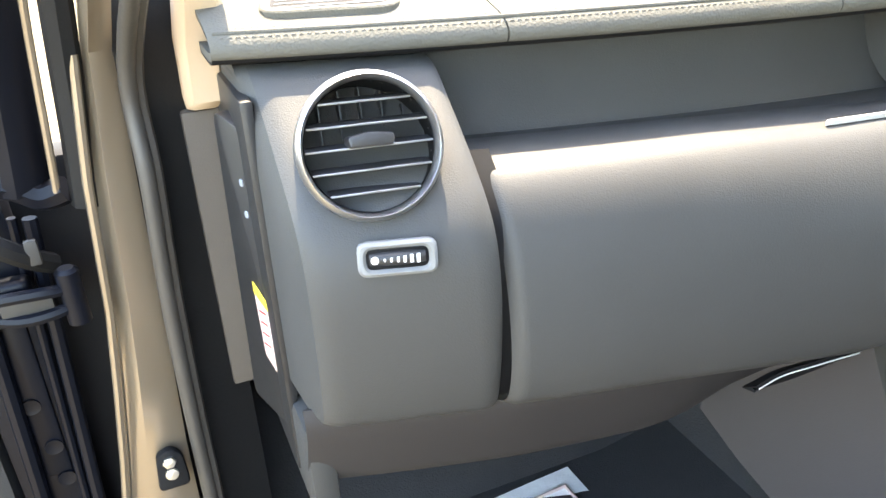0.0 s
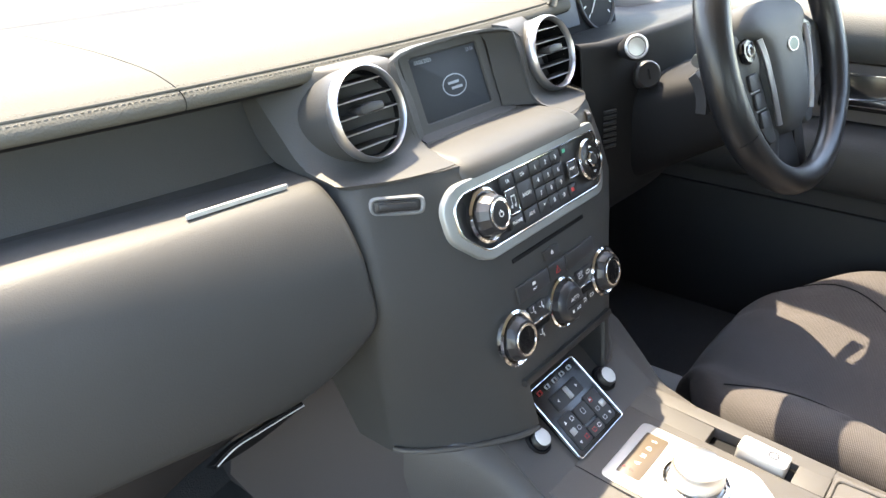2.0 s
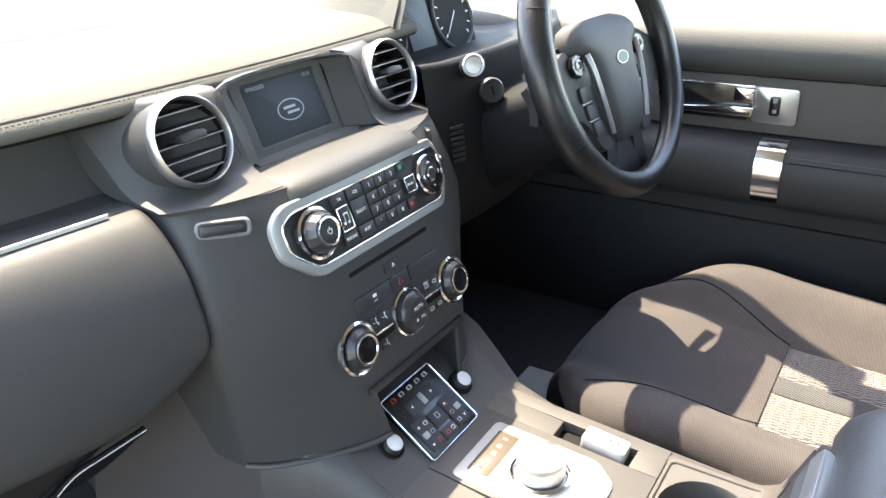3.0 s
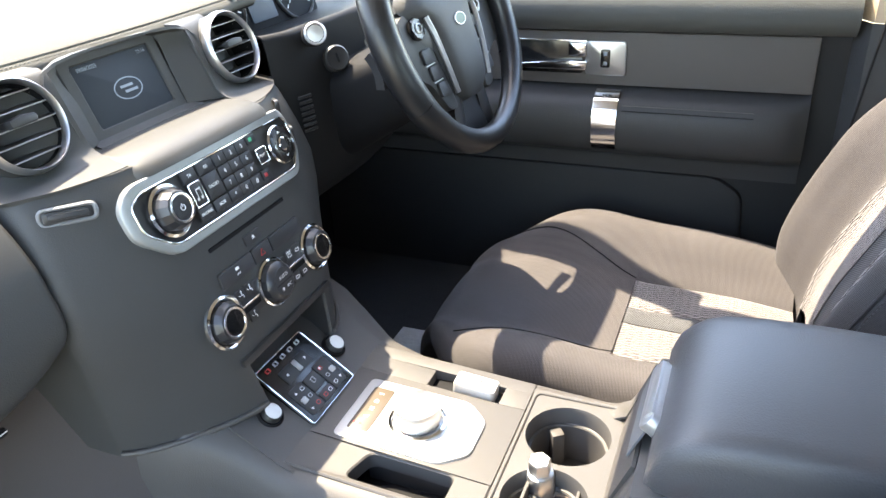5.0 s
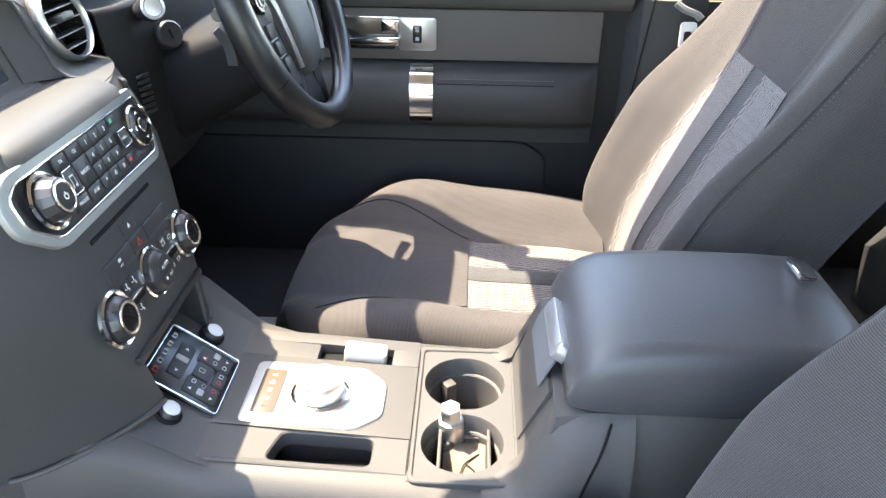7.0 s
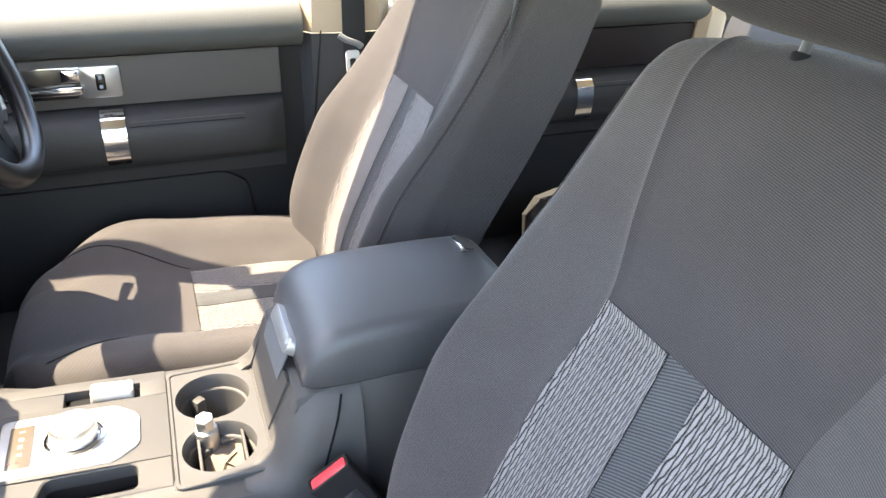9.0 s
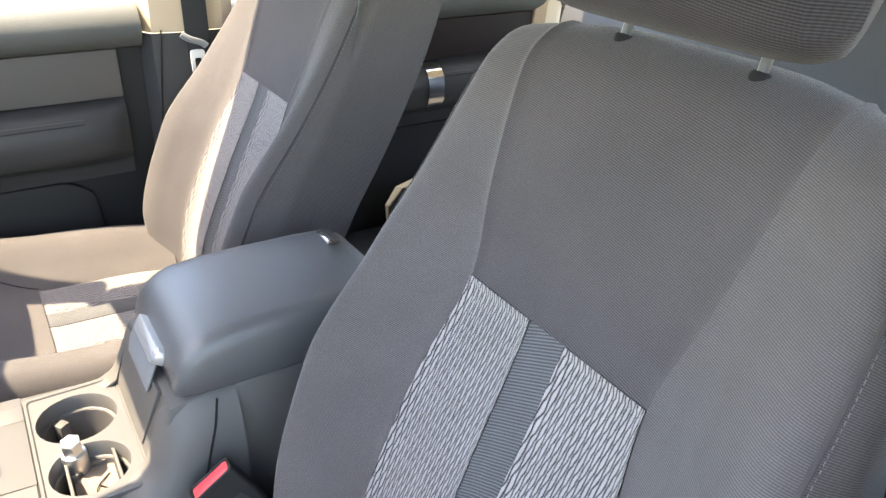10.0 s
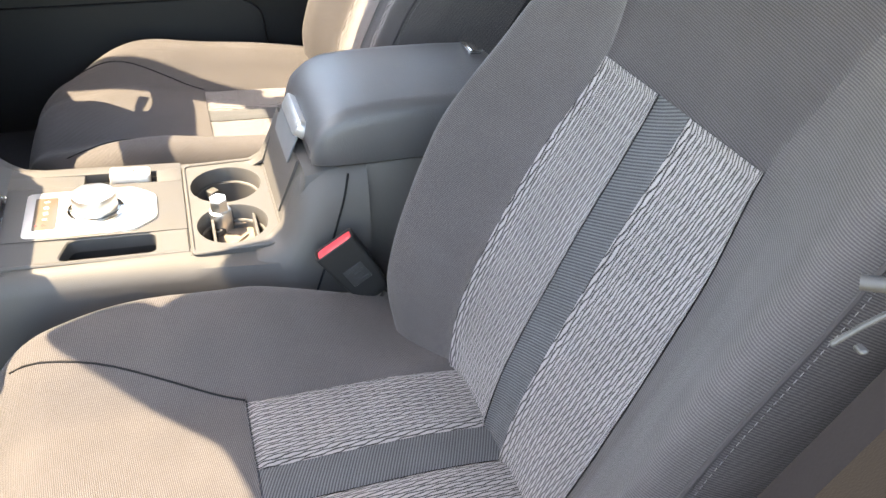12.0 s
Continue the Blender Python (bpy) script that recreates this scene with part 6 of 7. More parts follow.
        part("cover", lathe([(0.0102, 0.0085), (0.0100, 0.0108), (0.0085, 0.0116), (0.001, 0.0118)], 30, mm), M_PALE, sk, "round pale cover")


def build_gear():
    z = cz(-0.29) + 0.0005
    gs = empty("gear_selector", (-0.005, -0.29, z), "bright rotary gear dial on a silver eight-sided plate", "gear selector")
    tilt = (cz(-0.20) - cz(-0.38)) / 0.18
    m = at((-0.005, -0.289, z), (1, 0, 0), (0, -tilt, 1))
    # x: across, y: ahead
    o = rounded([(-0.056, -0.052), (-0.030, -0.082), (0.030, -0.082), (0.056, -0.052), (0.056, 0.084), (-0.056, 0.084)], 0.010, 4)
    i = rounded([(-0.040, 0.044), (-0.020, 0.0435), (0.020, 0.0435), (0.040, 0.044), (0.040, 0.072), (-0.040, 0.072)], 0.003, 4)
    part("plate", prism(o, -0.003, 0.0035, 0.002, m), M_PLATE, gs, "satin silver plate")
    part("display", prism(i, 0.003, 0.0040, 0.0003, m), M_GEARDISP, gs, "dark gear display strip, coloured tan as if sunlit")
    for k, (ch, mt) in enumerate((("P", M_PRED), ("R", M_WHITE), ("N", M_WHITE), ("D", M_WHITE), ("S", M_WHITE))):
        words(ch, 0.0085, m @ Matrix.Translation((-0.029 + k * 0.0145, 0.0575, 0.0041)), mt, gs, depth=0.0001)
    part("indicator", prism(rounded(rect(0.003, 0.003, -0.029, 0.067), 0.0008), 0.004, 0.0043, 0.0001, m), M_PRED, gs)
    k = part("dial", lathe([(0.0275, 0.006), (0.0280, 0.010), (0.0280, 0.026), (0.0268, 0.0295), (0.0240, 0.0308), (0.001, 0.0312)], 56, m @ Matrix.Translation((0, -0.004, 0))), M_DIAL, gs, "polished round dial")
    part("collar", lathe([(0.036, 0.002), (0.0355, 0.0055), (0.032, 0.0068), (0.0300, 0.0045)], 48, m @ Matrix.Translation((0, -0.004, 0)), cap=False), M_CHROME, k)
    bm = bmesh.new()
    verts, faces = [], []
    for ring in range(5):
        for j in range(90):
            a = 2 * math.pi * (j + 0.5 * (ring % 2)) / 90
            zc = 0.0115 + ring * 0.0030
            q = len(verts)
            for da, dz, dr in ((-0.028, 0, 0), (0, -0.0014, 0), (0.028, 0, 0), (0, 0.0014, 0), (0, 0, 0.0006)):
                rr = 0.0280 + dr
                verts.append(m @ Vector((rr * math.cos(a + da), rr * math.sin(a + da) - 0.004, zc + dz)))
            faces += [(q, q + 1, q + 4), (q + 1, q + 2, q + 4), (q + 2, q + 3, q + 4), (q + 3, q, q + 4)]
    put(bm, verts, faces)
    tagged(part("knurling", bm, M_DIAL, k), kind="stuff")
    # parking brake switch
    pb = empty("parking_brake_switch", (0.083, -0.33, z), "pale parking brake switch with small round mark", "switch")
    mm = at((0.0835, -0.337, z + 0.004), (1, 0, 0), (0, -tilt - 0.05, 1))
    part("rocker", prism(rounded(rect(0.028, 0.056), 0.006, 4), -0.014, 0.004, 0.003, mm), M_PLATE, pb)
    part("mark", ringplate([(0.0062 * math.cos(a), 0.0062 * math.sin(a) - 0.010) for a in np.linspace(0, 2 * math.pi, 25)[:-1]], [(0.0046 * math.cos(a), 0.0046 * math.sin(a) - 0.010) for a in np.linspace(0, 2 * math.pi, 25)[:-1]], 0.0038, 0.0045, 0.0001, mm), M_BTN, pb)


def build_armrest():
    ar = empty("armrest_box", (-0.01, -0.70, 0.67), "padded dark armrest box with chrome latch, lid closed", "armrest")
    # body with sloping front
    rows = []
    def ringsec(y, z0, z1, w, r):
        return [(x, y, z) for x, z in ((-w, z0), (-w - 0.004, (z0 + z1) / 2), (-w, z1 - r), (-w + r * 0.3, z1 - r * 0.3), (-w + r, z1), (w - r - 0.02, z1), (w - 0.02 - r * 0.3, z1 - r * 0.3), (w - 0.02, z1 - r), (w - 0.016, (z0 + z1) / 2), (w - 0.02, z0))]
    rows = [ringsec(-0.528, 0.67, 0.925, 0.128, 0.010), ringsec(-0.532, 0.67, 0.94, 0.128, 0.012), ringsec(-0.560, 0.67, 1.016, 0.124, 0.012), ringsec(-0.60, 0.67, 1.021, 0.122, 0.008), ringsec(-0.75, 0.67, 1.023, 0.124, 0.008), ringsec(-0.90, 0.67, 1.02, 0.122, 0.008)]
    part("body", skin(loft(rows), (0, 0.3, 1), 0.004), M_LOWER, ar, "grey armrest body")
    part("body_back", rbox((-0.125, -0.905, 0.67), (0.105, -0.895, 1.02), 0.003), M_LOWER, ar)
    part("side_seam", tube(spline([(-0.132, -0.614, 1.016), (-0.1415, -0.606, 0.985), (-0.1495, -0.592, 0.945), (-0.1560, -0.577, 0.90), (-0.1625, -0.558, 0.85)], 4), 0.0017, 6), M_DEEP, ar)
    part("front_panel", skin(loft([[(-0.070, -0.5275, 0.934), (0.068, -0.5275, 0.934)], [(-0.088, -0.5555, 1.018), (0.082, -0.5555, 1.018)]]), (0, 1, 0.3), 0.004), M_LOWER, ar)
    rec = [[(-0.058, -0.5465, 1.001), (0.046, -0.5465, 1.001)], [(-0.062, -0.5520, 1.018), (0.050, -0.5520, 1.018)], [(-0.062, -0.562, 1.040), (0.050, -0.562, 1.040)]]
    part("finger_recess", skin(loft(rec), (0, 1, 0.3), 0.002), M_RECESS, ar, "pale finger recess under the latch")
    # lid: padded, rounded along its edges, dropping at the front
    ys = [-0.570, -0.573, -0.579, -0.589, -0.602, -0.62, -0.66, -0.72, -0.80, -0.85, -0.875, -0.888, -0.893]
    top = [(-0.893, 1.035), (-0.888, 1.065), (-0.875, 1.086), (-0.85, 1.098), (-0.80, 1.101), (-0.72, 1.102), (-0.66, 1.101), (-0.62, 1.096), (-0.602, 1.088), (-0.589, 1.077), (-0.579, 1.065), (-0.573, 1.050), (-0.570, 1.036)]
    rows = []
    for y in ys:
        zt = table(top, y)
        zb = 1.0245
        w = table([(-0.893, 0.110), (-0.87, 0.119), (-0.62, 0.118), (-0.58, 0.112), (-0.570, 0.104)], y)
        h = zt - zb
        rows.append([(-0.010 + sx * w * a, y, zb + h * b) for sx, a, b in ((-1, 0.98, 0.0), (-1, 1.0, 0.08), (-1, 1.0, 0.40), (-1, 0.99, 0.66), (-1, 0.965, 0.84), (-1, 0.91, 0.95), (-1, 0.80, 1.0), (0, 0, 1.01), (1, 0.64, 0.985), (1, 0.80, 0.93), (1, 0.91, 0.82), (1, 0.97, 0.64), (1, 1.0, 0.40), (1, 1.0, 0.08), (1, 0.98, 0.0))])
    lid = part("lid", skin(loft(rows, caps=False), (0, 0, 1), 0.003), M_LID, ar, "padded dark lid")
    part("lid_front", rbox((-0.108, -0.578, 1.0255), (0.088, -0.570, 1.040), 0.002), M_BLACK, lid)
    m = at((-0.015, -0.5655, 1.0470), (1, 0, 0), (0, 0.80, 0.6))
    part("latch", prism(rounded([(-0.046, -0.014), (0.046, -0.014), (0.051, -0.004), (0.048, 0.009), (-0.048, 0.009), (-0.051, -0.004)], 0.006, 4), -0.012, 0.006, 0.003, m), M_SATIN, lid, "satin metal latch")
    part("latch_back", prism(rounded(rect(0.086, 0.012, 0, -0.008), 0.003), 0.006, 0.0088, 0.001, m), M_SATIN, lid)
    part("rear_catch", rbox((0.012, -0.850, 1.1020), (0.056, -0.830, 1.1085), 0.003), M_CHROME, lid, "bright rear catch")


def build_buckle():
    bk = empty("belt_buckle", (-0.19, -0.60, 0.88), "black seat belt buckle with red release button and ribbed stem", "seat belt buckle")
    t = Vector((-0.186, -0.582, 0.945))
    down = Vector((-0.010, -0.052, -0.080)).normalized()
    across = Vector((0.0, 0.042, -0.028)).normalized()
    m = at(t, across, -down)
    o = rounded(rect(0.058, 0.024), 0.006, 4)
    rows = [[(p[0] * k, p[1] * k2, z) for p in o] for z, k, k2 in ((-0.096, 0.50, 0.62), (-0.092, 0.66, 0.80), (-0.080, 0.80, 0.94), (-0.050, 0.93, 1.0), (-0.010, 1.0, 1.0), (-0.001, 1.0, 1.0), (0.0, 0.96, 0.92))]
    part("body", join(bmesh.new(), loft(rows, closed=True, caps=True), m), M_BUCKLE, bk)
    part("button", prism(rounded(rect(0.050, 0.0175), 0.004, 4), -0.004, 0.0016, 0.0012, m), M_RED, bk, "red release button")
    part("rim", ringplate(rounded(rect(0.0588, 0.0248), 0.006, 4), rounded(rect(0.0515, 0.0190), 0.004, 4), -0.006, 0.0024, 0.0010, m), M_BUCKLE, bk)
    # raised plate with its marks on the broad face that looks to the seat
    side = 1 if (m.to_3x3() @ Vector((0, 1, 0))).x < 0 else -1
    q = m @ Matrix.Translation((0.0, side * 0.0120, -0.048))
    plate = part("raised_plate", rbox((-0.014, -0.0006, -0.014), (0.014, 0.0006, 0.014), 0.0004, 1, q), M_BLACK, bk)
    for i in range(4):
        part("raised_bar", rbox((-0.011 + (i % 2) * 0.004, -0.0011, -0.011 + i * 0.0065), (0.010 - (i % 3) * 0.003, 0.0011, -0.0075 + i * 0.0065), 0.0003, 1, q), M_BTN, plate)
    base = t + down * 0.094
    stem = part("stem", tube([base, base + down * 0.06], 0.0075, 12), M_DEEP, bk, "dark ribbed stem")
    for i in range(11):
        c = base + down * (0.003 + i * 0.0050)
        part("stem_ring", lathe([(0.0078, -0.0012), (0.0098, 0), (0.0078, 0.0012)], 16, at(c, across, -down), cap=False), M_GREYRUB, stem)


def build_bottle():
    bt = empty("metal_bottle", (-0.030, -0.455, 0.86), "small silver metal bottle with hexagonal cap in the cup holder", "bottle")
    m = at((-0.024, -0.453, 0.885), (1, 0, 0), (-0.10, 0.03, 1))
    part("body", lathe([(0.0140, 0), (0.0155, 0.003), (0.0155, 0.034), (0.0145, 0.037), (0.0110, 0.039)], 30, m), M_BRUSH, bt)
    part("cap", lathe([(0.0122, 0.038), (0.0128, 0.040), (0.0128, 0.055), (0.0115, 0.0572), (0.001, 0.0575)], 6, m), M_BRUSH, bt, "hexagonal polished cap", sharp=15)


build_console()
build_switch_panel()
build_gear()
build_armrest()
build_buckle()
build_bottle()

# ---------------------------------------------------------------- steering wheel, column, instruments
WC = Vector((0.424, -0.186, 1.319))
WT = radians(21.2)
WN = Vector((-0.067, -math.cos(WT), math.sin(WT))).normalized()
WM = at(WC, (1, -0.072, 0), WN)
HM = WM @ Matrix.Translation((0.010, -0.008, -0.030)) @ Matrix.Diagonal((1.14, 1, 1, 1))


def build_wheel():
    sw = empty("steering_wheel", WC, "black leather steering wheel with silver spoke trims", "steering wheel")
    R = 0.185
    n = 72
    pts = [(R * math.sin(a), R * math.cos(a) * (1.0 if math.cos(a) > -0.6 else 0.985), 0) for a in np.linspace(0, 2 * math.pi, n + 1)[:-1]]
    rad = [0.0170 + 0.0022 * math.exp(-((abs(math.sin(2 * math.pi * i / n)) - 0.95) / 0.2) ** 2) for i in range(n)]
    part("rim", tube(pts, rad, 14, True, M=WM, flat=1.15), M_LEATHER, sw, "black leather rim")
    for a in (-118, -62, 62, 118):
        q = WM @ pose(0, 0, 0, 0, 0, a) @ Matrix.Translation((0, R, 0))
        part("joint", lathe([(0.0192, -0.0012), (0.0198, 0), (0.0192, 0.0012)], 22, q @ pose(0, 0, 0, 0, 90, 0), cap=False), M_DEEP, sw)
    # hub pad
    rows = []
    for v in np.linspace(-1, 1, 29):
        w = table([(-1, 0.030), (-0.9, 0.043), (-0.7, 0.051), (-0.4, 0.056), (0.25, 0.063), (0.42, 0.071), (0.58, 0.096), (0.72, 0.104), (0.86, 0.096), (0.95, 0.080), (1, 0.058)], v)
        row = []
        for u in np.linspace(-1, 1, 15):
            z = 0.036 - 0.016 * u ** 4 - 0.018 * abs(v) ** 4 + (0.004 if abs(u) < 0.75 else 0)
            row.append((u * w, v * 0.090 - 0.018, z))
        rows.append(row)
    part("airbag_pad", skin(join(bmesh.new(), loft(rows), HM), WN, 0.03), M_SHELL, sw, "grey airbag pad")
    # spokes
    for sx in (-1, 1):
        rows = []
        for t in np.linspace(0, 1, 8):
            x = sx * lerp(0.052, 0.170, t)
            y0, y1 = lerp(-0.030, -0.040, t), lerp(0.050, 0.012, t)
            rows.append([(x, lerp(y0, y1, s), 0.018 * (1 - t) + 0.006 * math.sin(s * math.pi)) for s in np.linspace(0, 1, 7)])
        part("spoke", skin(join(bmesh.new(), loft(rows), HM), WN, 0.014), M_BLACK, sw)
        rows = []
        for t in np.linspace(0, 1, 8):
            y = lerp(-0.075, -0.172, t)
            rows.append([(sx * lerp(lerp(0.020, 0.030, t), lerp(0.044, 0.062, t), s), y, 0.016 * (1 - t) + 0.004 * math.sin(s * math.pi)) for s in np.linspace(0, 1, 6)])
        part("lower_spoke", skin(join(bmesh.new(), loft(rows), HM), WN, 0.012), M_BLACK, sw)
        tr = [Vector((sx * 0.067, 0.026, 0.032)), Vector((sx * 0.064, 0.0, 0.034)), Vector((sx * 0.058, -0.045, 0.032)), Vector((sx * 0.050, -0.090, 0.027))]
        part("spoke_trim", tube(spline(tr, 6), 0.0040, 8, M=HM, flat=0.7), M_RING, sw, "satin silver strip")
        dm = HM @ Matrix.Translation((sx * 0.085, 0.016, 0.018))
        dd = part("thumb_pad", lathe([(0.0165, 0), (0.0165, 0.006), (0.0145, 0.0085), (0.008, 0.0085)], 8, dm), M_GLOSS, sw, "round thumb pad", sharp=20)
        part("thumb_ring", lathe([(0.0075, 0.006), (0.0075, 0.010), (0.0055, 0.0106), (0.0052, 0.006)], 24, dm, cap=False), M_SATIN, dd)
        part("thumb_base", prism(rounded([(sx * 0.046, -0.112), (sx * 0.070, -0.110), (sx * 0.096, -0.060), (sx * 0.160, -0.040), (sx * 0.166, 0.006), (sx * 0.116, 0.034), (sx * 0.082, 0.048), (sx * 0.064, 0.044)][::sx], 0.012), -0.004, 0.019, 0.004, HM), M_SHELL, sw, "grey switch pod")
        for k in range(3):
            part("spoke_button", prism(rounded(rect(0.024, 0.021, sx * (0.082 - k * 0.0052), -0.024 - k * 0.0255), 0.003), 0.018, 0.0232, 0.0014, HM), M_BTN, sw)
            if k < 2:
                part("button_line", rbox((-0.012, -0.0009, 0), (0.012, 0.0009, 0.0012), 0.0004, 1, HM @ Matrix.Translation((sx * (0.0795 - k * 0.0052), -0.0367 - k * 0.0255, 0.0188))), M_SATIN, sw)
    part("badge", lathe([(0.0125, 0), (0.0120, 0.0018), (0.001, 0.0022)], 30, HM @ Matrix.Translation((0.004, 0.006, 0.0395)) @ Matrix.Diagonal((1.1, 0.62 * 1.1, 1, 1))), M_BADGE, sw, "small oval badge")
    part("badge_rim", lathe([(0.0140, 0), (0.0138, 0.0022), (0.0122, 0.0022), (0.0120, 0)], 30, HM @ Matrix.Translation((0.004, 0.006, 0.0395)) @ Matrix.Diagonal((1.1, 0.62 * 1.1, 1, 1)), cap=False), M_SATIN, sw)
    part("airbag_mark", ringplate(rounded(rect(0.016, 0.010, 0.012, -0.040), 0.001), rounded(rect(0.013, 0.007, 0.012, -0.040), 0.001), 0.030, 0.0385, 0.0002, HM), M_BLACK, sw)
    part("lower_plate", prism(rounded([(-0.030, -0.168), (0.030, -0.168), (0.036, -0.06), (-0.036, -0.06)], 0.004), -0.010, 0.006, 0.003, HM), M_BLACK, sw)
    part("hub_back", lathe([(0.05, -0.06), (0.056, -0.02), (0.052, 0.006)], 30, HM), M_BLACK, sw)


def build_column():
    co = empty("steering_column", (0.437, 0.0, 1.20), "black steering column shroud with stalks", "steering column")
    rows = []
    for t in np.linspace(0, 1, 8):
        c = WC - WN * lerp(0.035, 0.27, t)
        w, h = lerp(0.086, 0.118, t), lerp(0.062, 0.095, t)
        # The extra width on the right is unseen, added to shade the driver's cushion.
        rows.append([c + Vector(((w * (1.0 if math.cos(a) > 0 else 1.12 + 0.22 * math.sin(a)) + (0.06 * min(1, 3 * t) if math.cos(a) > 0 else 0)) * math.copysign(abs(math.cos(a)) ** 0.6, math.cos(a)), 0, h * math.copysign(abs(math.sin(a)) ** 0.6, math.sin(a)) - lerp(0.058, 0.075, t))) for a in np.linspace(0, 2 * math.pi, 25)[:-1]])
    part("shroud", loft(rows, closed=True, caps=True), M_DEEP, co)
    for sx in (-1, 1):
        p = WC - WN * 0.055 + Vector((sx * 0.055, 0, 0.012))
        part("stalk", tube(spline([p, p + Vector((sx * 0.05, 0.004, 0.008)), p + Vector((sx * 0.115, -0.004, 0.012))], 4), [0.0065, 0.006, 0.006, 0.006, 0.0065, 0.007, 0.008, 0.0085, 0.0085], 10), M_BLACK, co)
        part("stalk_edge", rbox((-0.0012, -0.002, -0.045), (0.0012, 0.002, 0.045), 0.0008, 1, Matrix.Translation(p + Vector((sx * 0.030, -0.004, 0.0))) @ pose(0, 0, 0, 12, 0, 0)), M_SATIN, co)


def build_cluster():
    # driver's half of the fascia: a lip under the dials, the panel below it
    rows = []
    prof = spline([(0.44, 1.300), (0.30, 1.298), (0.17, 1.298), (0.10, 1.306), (0.03, 1.326), (0.006, 1.335), (-0.003, 1.332), (-0.006, 1.320), (-0.010, 1.28), (-0.013, 1.20), (-0.004, 1.12), (0.03, 1.06), (0.12, 1.04)], 4)
    for x in np.linspace(0.214, 0.775, 34):
        lip = table([(0.214, 0.004), (0.25, -0.014), (0.45, -0.024), (0.62, 0.0), (0.775, 0.07)], x)
        rows.append([(x, lip + p[0], p[1]) for p in prof])
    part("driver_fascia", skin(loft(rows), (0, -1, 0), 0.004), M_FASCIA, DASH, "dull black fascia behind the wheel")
    ic = empty("instrument_cluster", (0.437, 0.16, 1.30), "round dials under a dark hood, small display between", "instruments")
    m = at((0.445, 0.165, 1.350), (1, 0, 0), (0, -0.95, 0.30))
    part("housing", prism(rounded(rect(0.335, 0.14), 0.03, 5), -0.03, -0.002, 0.004, m), M_DEEP, ic)
    for sx in (-1, 1):
        mm = m @ Matrix.Translation((sx * 0.105, 0.0, 0))
        d = part("dial_face", lathe([(0.058, -0.003), (0.056, 0.001), (0.001, 0.001)], 44, mm), M_DEEP, ic, "round dial")
        part("dial_ring", lathe([(0.060, -0.002), (0.0605, 0.004), (0.0585, 0.005), (0.0575, 0.0)], 48, mm, cap=False), M_PLASTIC, d)
        for k in range(13):
            a = radians(225 - k * 22.5)
            part("tick", rbox((-0.0009, 0.044, 0.001), (0.0009, 0.051, 0.0016), 0, 1, mm @ pose(0, 0, 0, 0, 0, math.degrees(a) - 90)), M_WHITE, d)
        part("needle", rbox((-0.001, -0.008, 0.003), (0.001, 0.042, 0.0042), 0.0005, 1, mm @ pose(0, 0, 0, 0, 0, 135)), M_PALE, d)
    part("display", prism(rounded(rect(0.072, 0.085), 0.004), -0.002, 0.001, 0.0005, m), M_PALESCREEN, ic, "small pale blue display")
    # hood
    rows = []
    for t in np.linspace(-1, 1, 21):
        x = 0.475 + t * 0.215
        h = 0.112 * (1 - abs(t) ** 3.5)
        rows.append([(x, arc(x) + d, 1.372 + h * k) for d, k in ((0.010, 0.86), (-0.006, 0.93), (-0.014, 1.02), (0.005, 1.08), (0.10, 1.0), (0.22, 0.3), (0.28, 0.0))])
    part("hood", skin(loft(rows), (0, 0, 1), 0.006), M_PAD, ic, "grained leather hood")
    # stalk that ends in a bright button, and a round switch below it
    sb = empty("control_stalk", (0.262, -0.05, 1.33), "black control stalk ending in a bright round button", "control stalk")
    mm = at((0.256, -0.056, 1.332), (1, 0, 0), (-0.68, -0.68, 0.26))
    part("barrel", lathe([(0.0105, -0.060), (0.0115, -0.030), (0.0165, -0.012), (0.0170, 0.0), (0.0158, 0.004)], 30, mm), M_DEEP, sb)
    part("rim", lathe([(0.0158, 0.001), (0.0156, 0.0050), (0.0140, 0.0066), (0.0122, 0.0058), (0.0118, 0.003)], 36, mm, cap=False), M_SATIN, sb, "satin silver rim")
    part("button", lathe([(0.0118, 0.001), (0.0112, 0.0050), (0.001, 0.0060)], 30, mm), M_BRUSH, sb, "bright round button")
    ig = empty("column_switch", (0.31, -0.03, 1.28), "round black switch on the fascia beside the column", "switch")
    mi = at((0.322, -0.047, 1.283), (1, 0, 0), (-0.60, -0.76, 0.24))
    part("dial", lathe([(0.0190, -0.03), (0.0190, 0.001), (0.0165, 0.004), (0.0130, 0.0030), (0.006, 0.0030)], 28, mi), M_BLACK, ig)
    part("slot", rbox((-0.0015, -0.007, 0.002), (0.0015, 0.007, 0.0042), 0.0006, 1, mi), M_DEEP, ig)
    # grille slots on the flank beyond the stack
    gr = empty("side_grille", (0.225, -0.03, 1.20), "small slotted grille in the dashboard flank", "grille")
    for k in range(7):
        part("slot", rbox((-0.012, -0.0022, 0), (0.012, 0.0022, 0.003), 0.001, 1, at((0.250, -0.029 - k * 0.0006, 1.245 - k * 0.0080), (0.9, -0.3, 0), (-0.30, -0.95, 0.05))), M_BLACK, gr)


build_wheel()
build_column()
build_cluster()

